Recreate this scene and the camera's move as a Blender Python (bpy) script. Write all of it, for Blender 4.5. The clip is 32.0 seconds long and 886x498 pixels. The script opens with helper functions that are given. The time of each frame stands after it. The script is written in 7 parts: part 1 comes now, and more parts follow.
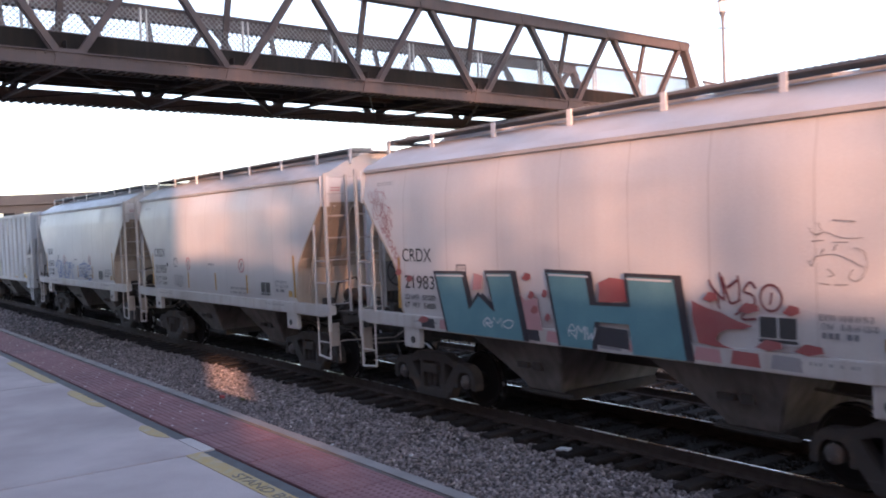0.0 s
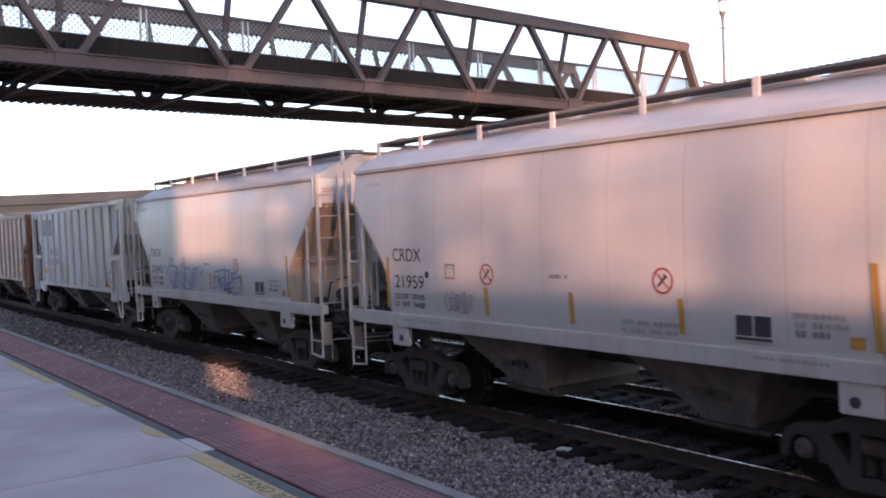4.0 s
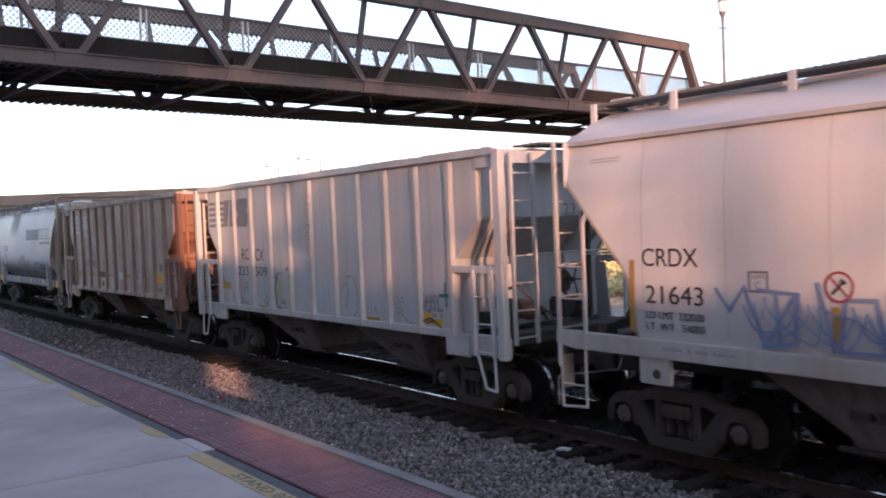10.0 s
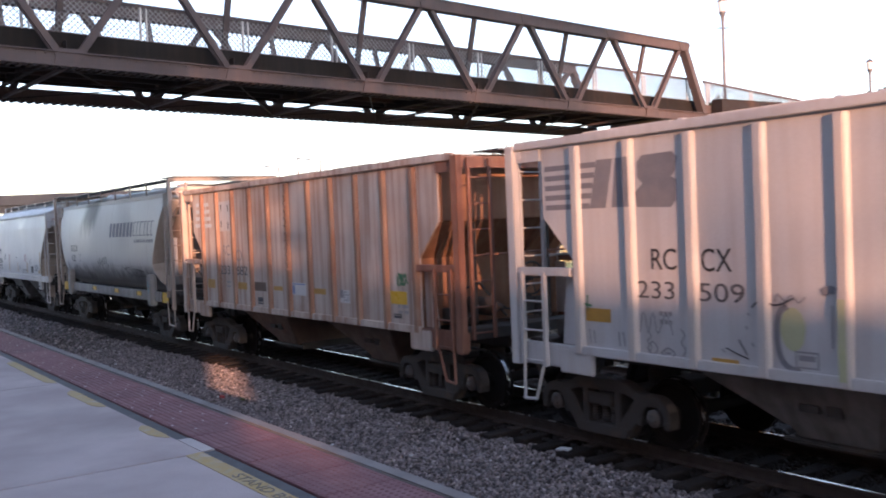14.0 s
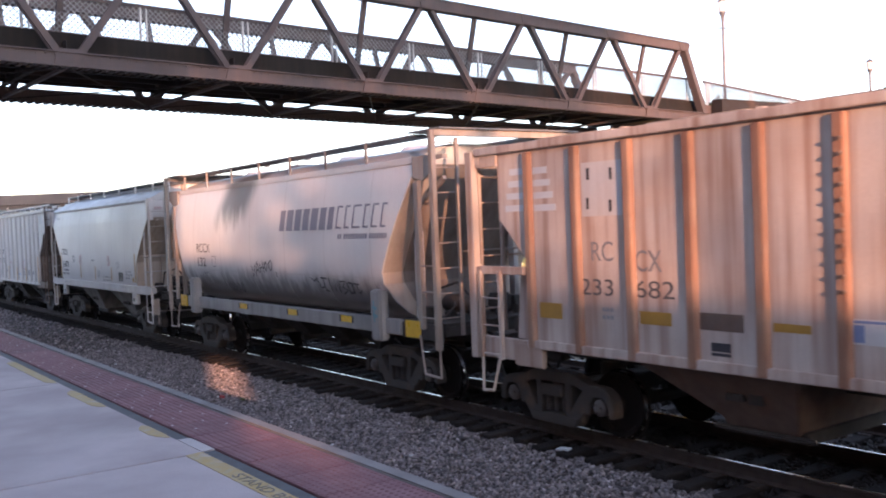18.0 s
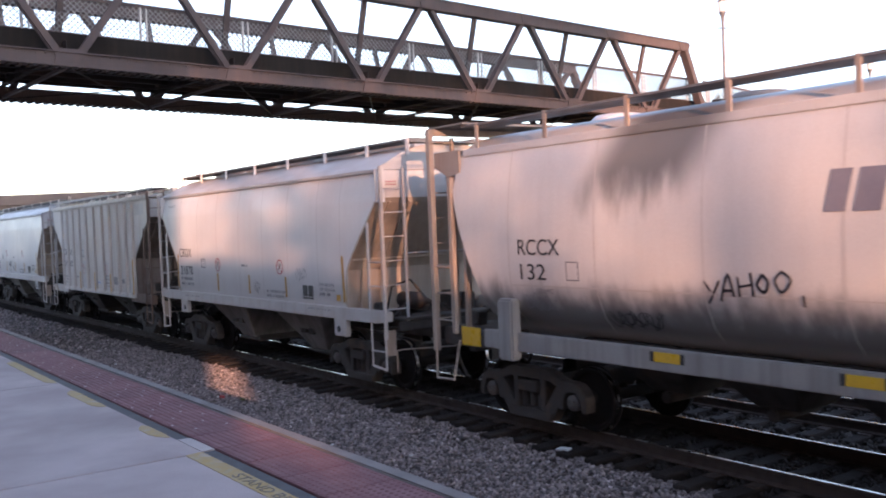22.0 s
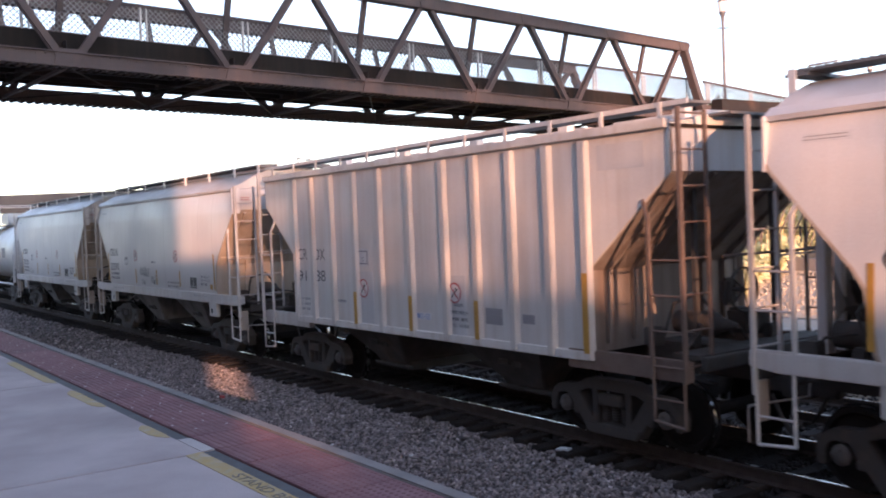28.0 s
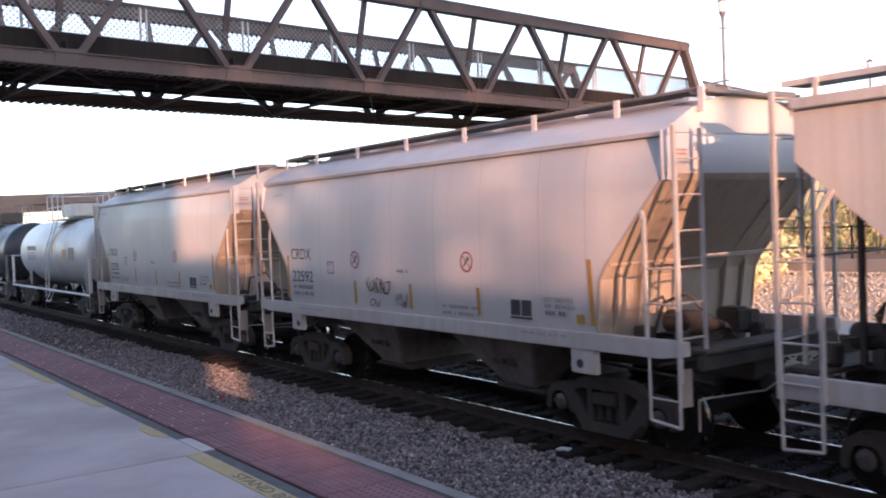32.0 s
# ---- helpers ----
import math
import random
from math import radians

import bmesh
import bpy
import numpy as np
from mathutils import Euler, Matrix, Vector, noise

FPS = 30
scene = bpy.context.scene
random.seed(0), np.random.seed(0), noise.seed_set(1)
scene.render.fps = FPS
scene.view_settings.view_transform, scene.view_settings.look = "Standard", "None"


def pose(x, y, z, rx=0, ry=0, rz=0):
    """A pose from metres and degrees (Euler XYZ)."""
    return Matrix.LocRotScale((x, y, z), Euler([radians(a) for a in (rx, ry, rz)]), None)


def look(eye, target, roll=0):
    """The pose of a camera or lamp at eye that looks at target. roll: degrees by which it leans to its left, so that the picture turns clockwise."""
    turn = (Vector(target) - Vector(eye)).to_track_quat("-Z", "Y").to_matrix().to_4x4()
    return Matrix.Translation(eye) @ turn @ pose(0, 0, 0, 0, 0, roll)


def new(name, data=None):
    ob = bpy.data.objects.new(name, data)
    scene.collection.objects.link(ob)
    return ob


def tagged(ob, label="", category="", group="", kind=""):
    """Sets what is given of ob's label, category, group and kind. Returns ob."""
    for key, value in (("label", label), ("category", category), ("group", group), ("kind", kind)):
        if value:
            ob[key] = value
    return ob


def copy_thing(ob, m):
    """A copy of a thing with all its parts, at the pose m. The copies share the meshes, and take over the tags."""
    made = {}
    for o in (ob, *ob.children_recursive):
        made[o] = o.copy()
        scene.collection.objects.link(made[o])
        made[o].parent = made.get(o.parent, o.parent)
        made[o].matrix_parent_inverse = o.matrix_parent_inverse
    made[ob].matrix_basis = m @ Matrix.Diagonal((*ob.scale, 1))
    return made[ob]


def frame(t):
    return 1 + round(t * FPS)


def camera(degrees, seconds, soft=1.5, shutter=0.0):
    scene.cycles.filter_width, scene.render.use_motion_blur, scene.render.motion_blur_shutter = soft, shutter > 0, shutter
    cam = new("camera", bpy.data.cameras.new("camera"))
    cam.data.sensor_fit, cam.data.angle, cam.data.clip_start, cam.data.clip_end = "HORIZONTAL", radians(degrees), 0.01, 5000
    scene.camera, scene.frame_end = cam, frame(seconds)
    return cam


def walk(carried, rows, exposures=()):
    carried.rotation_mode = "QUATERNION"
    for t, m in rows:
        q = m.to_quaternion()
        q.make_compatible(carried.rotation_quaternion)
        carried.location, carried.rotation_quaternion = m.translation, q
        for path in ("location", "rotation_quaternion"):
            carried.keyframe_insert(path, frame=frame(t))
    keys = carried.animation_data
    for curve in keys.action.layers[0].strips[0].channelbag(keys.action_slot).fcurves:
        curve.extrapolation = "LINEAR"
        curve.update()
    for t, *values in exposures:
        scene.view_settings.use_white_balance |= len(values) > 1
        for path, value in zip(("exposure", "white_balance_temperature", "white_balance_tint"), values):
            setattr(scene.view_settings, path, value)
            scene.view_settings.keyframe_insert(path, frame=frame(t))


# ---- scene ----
# One plan: x runs along the tracks the way the train goes, y away from the platform, z up from the rail tops.
TRACK_Y = 10.0
PLATFORM_Z = 1.22

cam = camera(51.1, 32.0, soft=1.9, shutter=0.4)
EYE = (0.0, 0.0, 3.04)
AHEAD = (-0.81305, 0.58143, -0.02949)
STAND = look(EYE, [e + 20 * a for e, a in zip(EYE, AHEAD)], -2.37)
walk(cam, [(0.0, STAND), (32.0, STAND)],
     exposures=[(0.0, 1.81, 5900, 24), (3.5, 1.71, 5900, 24), (6.0, 1.66, 5900, 23), (9.0, 1.56, 5900, 23), (11.5, 1.48, 5900, 23), (12.5, 1.5, 5900, 23), (14.0, 1.7, 5900, 23),
                (17.0, 1.91, 5900, 24), (19.0, 1.96, 5900, 24), (20.0, 1.91, 5900, 24), (23.0, 1.78, 5900, 23), (25.0, 1.62, 5900, 23), (28.0, 1.68, 5900, 23), (30.0, 1.74, 5900, 23), (32.0, 1.74, 5900, 23)])

# ---- world and sun ----
SUN_SIDE, SUN_HEIGHT = 20.0, 8.0
world = bpy.data.worlds.new("sky")
scene.world = world
world.use_nodes = True
wn, wl = world.node_tree.nodes, world.node_tree.links
sky = wn.new("ShaderNodeTexSky")
sky.sky_type = 'NISHITA'
sky.sun_disc = False
sky.sun_elevation = radians(SUN_HEIGHT)
sky.sun_rotation = radians(90 + SUN_SIDE)
sky.dust_density = 0.75
sky.ozone_density = 1.5
haze = wn.new("ShaderNodeHueSaturation")
haze.inputs["Saturation"].default_value = 0.74
wl.new(sky.outputs[0], haze.inputs["Color"])
wl.new(haze.outputs[0], wn["Background"].inputs[0])
wn["Background"].inputs[1].default_value = 0.166
sun = new("sun", bpy.data.lights.new("sun", 'SUN'))
sun.data.energy = 2.85
sun.data.angle = radians(0.5)
sun.data.color = (1.0, 0.51, 0.265)
TO_SUN = Vector((math.cos(radians(SUN_SIDE)), -math.sin(radians(SUN_SIDE)), math.tan(radians(SUN_HEIGHT))))
sun.matrix_world = look((0, 0, 0), -TO_SUN)
sun.location = (30, -20, 30)


# ---- building helpers ----
class Shape:
    """Collects vertices and faces of one mesh."""

    def __init__(self):
        self.v, self.f = [], []

    def add(self, verts, faces):
        n = len(self.v)
        self.v += [tuple(p) for p in verts]
        self.f += [tuple(n + i for i in q) for q in faces]
        return self

    def box(self, x0, x1, y0, y1, z0, z1):
        v = [(x, y, z) for z in (z0, z1) for y in (y0, y1) for x in (x0, x1)]
        return self.add(v, [(0, 2, 3, 1), (4, 5, 7, 6), (0, 1, 5, 4), (2, 6, 7, 3), (0, 4, 6, 2), (1, 3, 7, 5)])

    def beam(self, p, q, w, h, up=(0, 0, 1)):
        """A bar from p to q, w across and h high."""
        p, q = Vector(p), Vector(q)
        d = (q - p).normalized()
        u = Vector(up)
        if abs(d.dot(u)) > 0.98:
            u = Vector((1, 0, 0))
        s = d.cross(u).normalized()
        u = s.cross(d)
        v = [c + s * (a * w / 2) + u * (b * h / 2) for c in (p, q) for b in (-1, 1) for a in (-1, 1)]
        return self.add(v, [(0, 1, 3, 2), (4, 6, 7, 5), (0, 4, 5, 1), (2, 3, 7, 6), (0, 2, 6, 4), (1, 5, 7, 3)])

    def tube(self, p, q, r, n=8, r2=None):
        p, q = Vector(p), Vector(q)
        d = (q - p).normalized()
        u = Vector((0, 0, 1)) if abs(d.z) < 0.9 else Vector((1, 0, 0))
        s = d.cross(u).normalized()
        u = s.cross(d)
        r2 = r if r2 is None else r2
        v = [c + (s * math.cos(a) + u * math.sin(a)) * k for c, k in ((p, r), (q, r2))
             for a in [2 * math.pi * i / n for i in range(n)]]
        f = [(i, (i + 1) % n, n + (i + 1) % n, n + i) for i in range(n)]
        return self.add(v, f + [tuple(range(n))[::-1], tuple(range(n, 2 * n))])

    def pipe(self, pts, r, n=6):
        for a, b in zip(pts, pts[1:]):
            self.tube(a, b, r, n)
        return self

    def prism(self, outline, y0, y1):
        """An outline in x and z, drawn out from y0 to y1."""
        n = len(outline)
        v = [(x, y0, z) for x, z in outline] + [(x, y1, z) for x, z in outline]
        f = [(i, (i + 1) % n, n + (i + 1) % n, n + i) for i in range(n)]
        return self.add(v, f + [tuple(range(n))[::-1], tuple(range(n, 2 * n))])

    def lathe(self, profile, centre, axis='y', n=24):
        """A profile of (radius, way along the axis), turned about the axis."""
        v = []
        for r, w in profile:
            for i in range(n):
                a = 2 * math.pi * i / n
                c, s = r * math.cos(a), r * math.sin(a)
                p = (c, w, s) if axis == 'y' else (w, c, s) if axis == 'x' else (c, s, w)
                v.append(tuple(a0 + b0 for a0, b0 in zip(centre, p)))
        m = len(profile)
        f = [(k * n + i, k * n + (i + 1) % n, (k + 1) * n + (i + 1) % n, (k + 1) * n + i)
             for k in range(m - 1) for i in range(n)]
        return self.add(v, f + [tuple(range(n))[::-1], tuple(range((m - 1) * n, m * n))])

    def loft(self, rings):
        n = len(rings[0])
        v = [p for r in rings for p in r]
        f = [(k * n + i, k * n + (i + 1) % n, (k + 1) * n + (i + 1) % n, (k + 1) * n + i)
             for k in range(len(rings) - 1) for i in range(n)]
        return self.add(v, f + [tuple(range(n))[::-1], tuple(range(len(rings) * n - n, len(rings) * n))])

    def mesh(self, name, material, smooth=False, bevel=0.0):
        me = bpy.data.meshes.new(name)
        me.from_pydata(self.v, [], self.f)
        bm = bmesh.new()
        bm.from_mesh(me)
        bmesh.ops.recalc_face_normals(bm, faces=bm.faces)
        if bevel:
            sharp = [e for e in bm.edges if len(e.link_faces) == 2 and e.calc_face_angle(0) > 0.5]
            bmesh.ops.bevel(bm, geom=sharp, offset=bevel, segments=2, affect='EDGES', clamp_overlap=True)
        bm.to_mesh(me)
        bm.free()
        if smooth:
            for p in me.polygons:
                p.use_smooth = True
            me.set_sharp_from_angle(angle=radians(38))
        me.materials.append(material)
        return me


def part(name, shape, material, parent, label="", smooth=False, bevel=0.0, at=None):
    ob = new(name, shape.mesh(name, material, smooth, bevel))
    ob.parent = parent
    if at:
        ob.location = at
    if label:
        ob["label"] = label
    return ob


def thing(name, label, category, group="", kind="", at=(0, 0, 0)):
    ob = new(name)
    ob.empty_display_size = 0.3
    ob.location = at
    return tagged(ob, label, category, group, kind)


def solid(name, shape, material, label="", category="", group="", kind="", smooth=False, bevel=0.0):
    return tagged(new(name, shape.mesh(name, material, smooth, bevel)), label, category, group, kind)


# ---- materials ----
def material(name, base, second, rough=0.6, metal=0.0, scale=3.0, fine=40.0, bump=0.15, mix=0.5, third=None,
             streak=0.0, stretch=(1, 1, 1), spread=(0.35, 0.7), vary=0.0, patch=0.9, coat=0.0):
    """Two or three colours broken up by coarse and fine noise, with runs down the surface and a fine relief."""
    m = bpy.data.materials.new(name)
    m.use_nodes = True
    n, l = m.node_tree.nodes, m.node_tree.links
    b = n["Principled BSDF"]
    tc = n.new("ShaderNodeTexCoord")
    mp = n.new("ShaderNodeMapping")
    mp.inputs["Scale"].default_value = stretch
    l.new(tc.outputs["Object"], mp.inputs[0])
    info = n.new("ShaderNodeObjectInfo")
    seed = n.new("ShaderNodeMath")
    seed.operation = 'MULTIPLY'
    seed.inputs[1].default_value = 37.0
    l.new(info.outputs["Random"], seed.inputs[0])

    def noise_of(sc, detail, vec):
        t = n.new("ShaderNodeTexNoise")
        t.noise_dimensions = '4D'
        t.inputs["Scale"].default_value = sc
        t.inputs["Detail"].default_value = detail
        l.new(vec, t.inputs["Vector"])
        l.new(seed.outputs[0], t.inputs["W"])
        return t.outputs["Fac"]

    def ramp(fac, lo, hi):
        r = n.new("ShaderNodeMapRange")
        r.inputs[1].default_value, r.inputs[2].default_value = lo, hi
        l.new(fac, r.inputs[0])
        return r.outputs[0]

    def blend(fac, a, c, amount=1.0):
        x = n.new("ShaderNodeMix")
        x.data_type = 'RGBA'
        k = n.new("ShaderNodeMath")
        k.operation = 'MULTIPLY'
        k.inputs[1].default_value = amount
        l.new(fac, k.inputs[0])
        l.new(k.outputs[0], x.inputs[0])
        for sock, val in ((x.inputs[6], a), (x.inputs[7], c)):
            if isinstance(val, tuple):
                sock.default_value = (*val, 1)
            else:
                l.new(val, sock)
        return x.outputs[2]

    coarse = ramp(noise_of(scale, 6, mp.outputs[0]), *spread)
    grain = ramp(noise_of(fine, 3, mp.outputs[0]), 0.3, 0.75)
    col = blend(coarse, tuple(base), tuple(second), mix)
    if streak:
        runs = n.new("ShaderNodeMapping")
        runs.inputs["Scale"].default_value = (7.0, 7.0, 0.35)
        l.new(tc.outputs["Object"], runs.inputs[0])
        col = blend(ramp(noise_of(1.0, 5, runs.outputs[0]), 0.44, 0.72), col, tuple(third or second), streak)
    if third:
        col = blend(ramp(noise_of(scale * 0.35, 8, tc.outputs["Object"]), 0.56, 0.72), col, tuple(third), patch)
    col = blend(grain, col, tuple(c * 0.62 for c in base), 0.22)
    if vary:
        hsv = n.new("ShaderNodeHueSaturation")
        val = n.new("ShaderNodeMapRange")
        val.inputs[3].default_value, val.inputs[4].default_value = 1 - vary, 1 + vary
        l.new(info.outputs["Random"], val.inputs[0])
        l.new(val.outputs[0], hsv.inputs["Value"])
        l.new(col, hsv.inputs["Color"])
        col = hsv.outputs[0]
    l.new(col, b.inputs["Base Color"])
    rg = n.new("ShaderNodeMapRange")
    rg.inputs[3].default_value, rg.inputs[4].default_value = max(0.03, rough - 0.12), min(1, rough + 0.14)
    l.new(coarse, rg.inputs[0])
    l.new(rg.outputs[0], b.inputs["Roughness"])
    b.inputs["Metallic"].default_value = metal
    if coat:
        b.inputs["Coat Weight"].default_value = coat
        b.inputs["Coat Roughness"].default_value = 0.25
    if bump:
        bp = n.new("ShaderNodeBump")
        bp.inputs["Strength"].default_value = bump
        bp.inputs["Distance"].default_value = 0.01
        l.new(grain, bp.inputs["Height"])
        l.new(bp.outputs[0], b.inputs["Normal"])
    return m


CAR_PALE = material("car_paint_pale", (0.71, 0.695, 0.68), (0.63, 0.61, 0.59), 0.45, scale=0.9, third=(0.56, 0.5, 0.45), streak=0.14, bump=0.04, patch=0.35, vary=0.05)
CAR_WORN = material("car_paint_worn", (0.66, 0.64, 0.61), (0.57, 0.54, 0.5), 0.55, scale=1.2, third=(0.44, 0.36, 0.28), streak=0.45, bump=0.06, patch=0.4)
CAR_ROOF = material("car_roof_paint", (0.6, 0.58, 0.56), (0.48, 0.45, 0.42), 0.5, scale=1.2, third=(0.33, 0.29, 0.25), bump=0.05, patch=0.4)
CAR_GREY = material("car_paint_grey", (0.58, 0.58, 0.575), (0.49, 0.485, 0.48), 0.5, scale=1.0, third=(0.37, 0.31, 0.265), streak=0.35, bump=0.05, patch=0.3)
RIB_DUSTY = material("dusty_rib_paint", (0.58, 0.55, 0.52), (0.5, 0.46, 0.42), 0.6, scale=1.3, third=(0.4, 0.32, 0.25), streak=0.35, bump=0.05, patch=0.3)
FRAME_DUST = material("dusty_frame_paint", (0.4, 0.345, 0.3), (0.31, 0.26, 0.225), 0.65, scale=1.6, third=(0.23, 0.15, 0.1), streak=0.5, bump=0.08, patch=0.5)
LADDER_PALE = material("ladder_pale_paint", (0.55, 0.53, 0.51), (0.46, 0.43, 0.41), 0.6, scale=2.0, third=(0.32, 0.24, 0.18), streak=0.4, bump=0.06, patch=0.5)
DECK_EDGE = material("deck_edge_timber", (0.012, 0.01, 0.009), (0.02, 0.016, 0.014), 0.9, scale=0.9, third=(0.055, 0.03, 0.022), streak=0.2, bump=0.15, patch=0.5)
RUSTY = material("rusted_car_paint", (0.6, 0.53, 0.47), (0.47, 0.33, 0.245), 0.7, scale=1.5, third=(0.26, 0.12, 0.065), streak=0.8, bump=0.12, patch=0.6, spread=(0.4, 0.66))
RUST_FRAME = material("red_rusted_frame", (0.25, 0.11, 0.072), (0.35, 0.21, 0.14), 0.75, scale=3.5, third=(0.13, 0.056, 0.04), streak=0.8, bump=0.12, patch=0.7)
RUST_RIB = material("rust_orange_rib", (0.33, 0.175, 0.105), (0.46, 0.36, 0.29), 0.75, scale=2.2, third=(0.19, 0.075, 0.042), streak=0.85, bump=0.12, patch=0.75)
RUST_END = material("deep_rusted_iron", (0.28, 0.14, 0.08), (0.18, 0.085, 0.055), 0.8, scale=2.5, third=(0.36, 0.22, 0.13), streak=0.6, bump=0.15)
CEMENT_CAR = material("cement_car_paint", (0.68, 0.665, 0.645), (0.61, 0.59, 0.57), 0.5, scale=0.7, third=(0.46, 0.42, 0.39), streak=0.12, bump=0.05, patch=0.3)
SILL_SOOT = material("sooty_sill_paint", (0.36, 0.345, 0.33), (0.25, 0.24, 0.23), 0.75, scale=1.2, third=(0.15, 0.14, 0.132), streak=0.6, bump=0.08, patch=0.6)
UNDER = material("underframe_grime", (0.085, 0.077, 0.07), (0.05, 0.046, 0.043), 0.85, scale=4, third=(0.12, 0.09, 0.068), bump=0.2)
HOPPER_GREY = material("hopper_grime", (0.25, 0.235, 0.22), (0.16, 0.148, 0.14), 0.8, scale=2, third=(0.08, 0.072, 0.066), streak=0.6, bump=0.1)
TRUCK = material("truck_iron", (0.06, 0.053, 0.049), (0.085, 0.072, 0.061), 0.8, scale=6, third=(0.12, 0.085, 0.06), bump=0.25)
WHEEL = material("wheel_steel", (0.022, 0.02, 0.019), (0.042, 0.036, 0.033), 0.85, metal=0.0, scale=8, bump=0.15)
TREAD = material("wheel_tread", (0.5, 0.49, 0.48), (0.4, 0.39, 0.38), 0.25, metal=1.0, scale=8, bump=0.05)
# grime, and the shade on the car ends darkened into the same colour
GRIME_SHADE_END = material("grimy_shaded_car_end", (0.27, 0.23, 0.2), (0.2, 0.16, 0.13), 0.7, scale=1.5, third=(0.16, 0.1, 0.07), streak=0.6, bump=0.1)
DARK_RUST = material("dark_rusted_iron", (0.17, 0.12, 0.095), (0.11, 0.08, 0.065), 0.75, scale=5, third=(0.2, 0.11, 0.07), bump=0.15)
GRATE = material("running_board_steel", (0.2, 0.2, 0.2), (0.13, 0.125, 0.12), 0.6, metal=0.3, scale=3, bump=0.1)
LETTER = material("lettering_black", (0.035, 0.035, 0.038), (0.09, 0.085, 0.08), 0.6, scale=6, bump=0.0)
LETTER_FIRM = material("lettering_worn_black", (0.09, 0.09, 0.1), (0.16, 0.155, 0.15), 0.6, scale=6, bump=0.0)
LETTER_GREY = material("lettering_grey", (0.2, 0.2, 0.22), (0.3, 0.29, 0.29), 0.6, scale=6, bump=0.0)
SLATE = material("slate_blue_paint", (0.2, 0.2, 0.25), (0.27, 0.26, 0.3), 0.6, scale=6, bump=0.0)
FADED = material("faded_print", (0.3, 0.29, 0.29), (0.36, 0.34, 0.33), 0.6, scale=8, bump=0.0)
YELLOW = material("reflector_yellow", (0.5, 0.28, 0.05), (0.38, 0.22, 0.06), 0.45, scale=9, bump=0.05)
BRIGHT_YELLOW = material("reflector_bright", (0.8, 0.5, 0.04), (0.62, 0.36, 0.05), 0.35, scale=9, bump=0.03)
RED = material("sign_red", (0.42, 0.05, 0.06), (0.3, 0.05, 0.05), 0.5, scale=8, bump=0.0)
SIGN_WHITE = material("sign_white", (0.68, 0.67, 0.66), (0.58, 0.57, 0.55), 0.5, scale=8, bump=0.0)
TEAL = material("spray_teal", (0.13, 0.3, 0.34), (0.09, 0.23, 0.28), 0.5, scale=2.5, third=(0.2, 0.38, 0.42), bump=0.0, patch=0.5)
SPRAY_BLACK = material("spray_black", (0.04, 0.04, 0.05), (0.07, 0.06, 0.07), 0.5, scale=5, bump=0.0)
SPRAY_RED = material("spray_red", (0.34, 0.09, 0.09), (0.36, 0.17, 0.16), 0.5, scale=4, bump=0.0)
SPRAY_DARKRED = material("spray_dark_red", (0.16, 0.035, 0.045), (0.22, 0.06, 0.06), 0.5, scale=4, bump=0.0)
SPRAY_PINK = material("spray_pink", (0.5, 0.26, 0.27), (0.45, 0.3, 0.3), 0.5, scale=4, bump=0.0)
SPRAY_BLUE = material("spray_blue", (0.22, 0.29, 0.49), (0.28, 0.35, 0.53), 0.5, scale=4, third=(0.4, 0.43, 0.52), bump=0.0, patch=0.5)
SPRAY_GREEN = material("spray_green", (0.05, 0.2, 0.1), (0.08, 0.24, 0.13), 0.5, scale=4, bump=0.0)
SPRAY_WHITE = material("spray_white", (0.62, 0.66, 0.68), (0.55, 0.58, 0.6), 0.5, scale=4, bump=0.0)
SPRAY_GREY = material("spray_grey", (0.28, 0.27, 0.28), (0.34, 0.33, 0.33), 0.55, scale=4, bump=0.0)
SPRAY_LIME = material("spray_pale_lime", (0.5, 0.52, 0.3), (0.44, 0.46, 0.32), 0.55, scale=3, third=(0.5, 0.5, 0.44), bump=0.0)
TANK_WHITE = material("tank_white", (0.68, 0.67, 0.65), (0.6, 0.58, 0.55), 0.4, scale=1.0, third=(0.45, 0.36, 0.26), streak=0.35, bump=0.03, patch=0.3)
TANK_BLACK = material("tank_black", (0.025, 0.025, 0.027), (0.05, 0.047, 0.045), 0.4, scale=1.2, bump=0.04)
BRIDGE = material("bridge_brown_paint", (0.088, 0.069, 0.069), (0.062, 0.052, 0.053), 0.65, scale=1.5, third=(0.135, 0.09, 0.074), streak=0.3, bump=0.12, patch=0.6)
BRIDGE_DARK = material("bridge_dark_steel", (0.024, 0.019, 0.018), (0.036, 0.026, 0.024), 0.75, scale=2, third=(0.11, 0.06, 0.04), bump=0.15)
DECKWOOD = material("bridge_deck_timber", (0.14, 0.1, 0.075), (0.09, 0.07, 0.055), 0.85, scale=2, fine=30, bump=0.3, stretch=(1, 6, 1))
WIRE = material("galvanised_wire", (0.2, 0.19, 0.19), (0.14, 0.135, 0.13), 0.5, metal=0.5, scale=5, bump=0.0)
GALVANISED = material("galvanised_post", (0.5, 0.48, 0.46), (0.4, 0.38, 0.36), 0.45, metal=0.3, scale=5, bump=0.03)
CONCRETE = material("platform_concrete", (0.455, 0.388, 0.37), (0.33, 0.276, 0.262), 0.85, scale=1.3, fine=70, third=(0.26, 0.224, 0.212), bump=0.25, patch=0.75, mix=0.9)
PALE_REPAIR = material("pale_mortar", (0.46, 0.42, 0.4), (0.36, 0.325, 0.305), 0.9, scale=6, fine=60, bump=0.3)
KERB = material("platform_edge_concrete", (0.21, 0.19, 0.178), (0.13, 0.119, 0.112), 0.85, scale=3, bump=0.15)
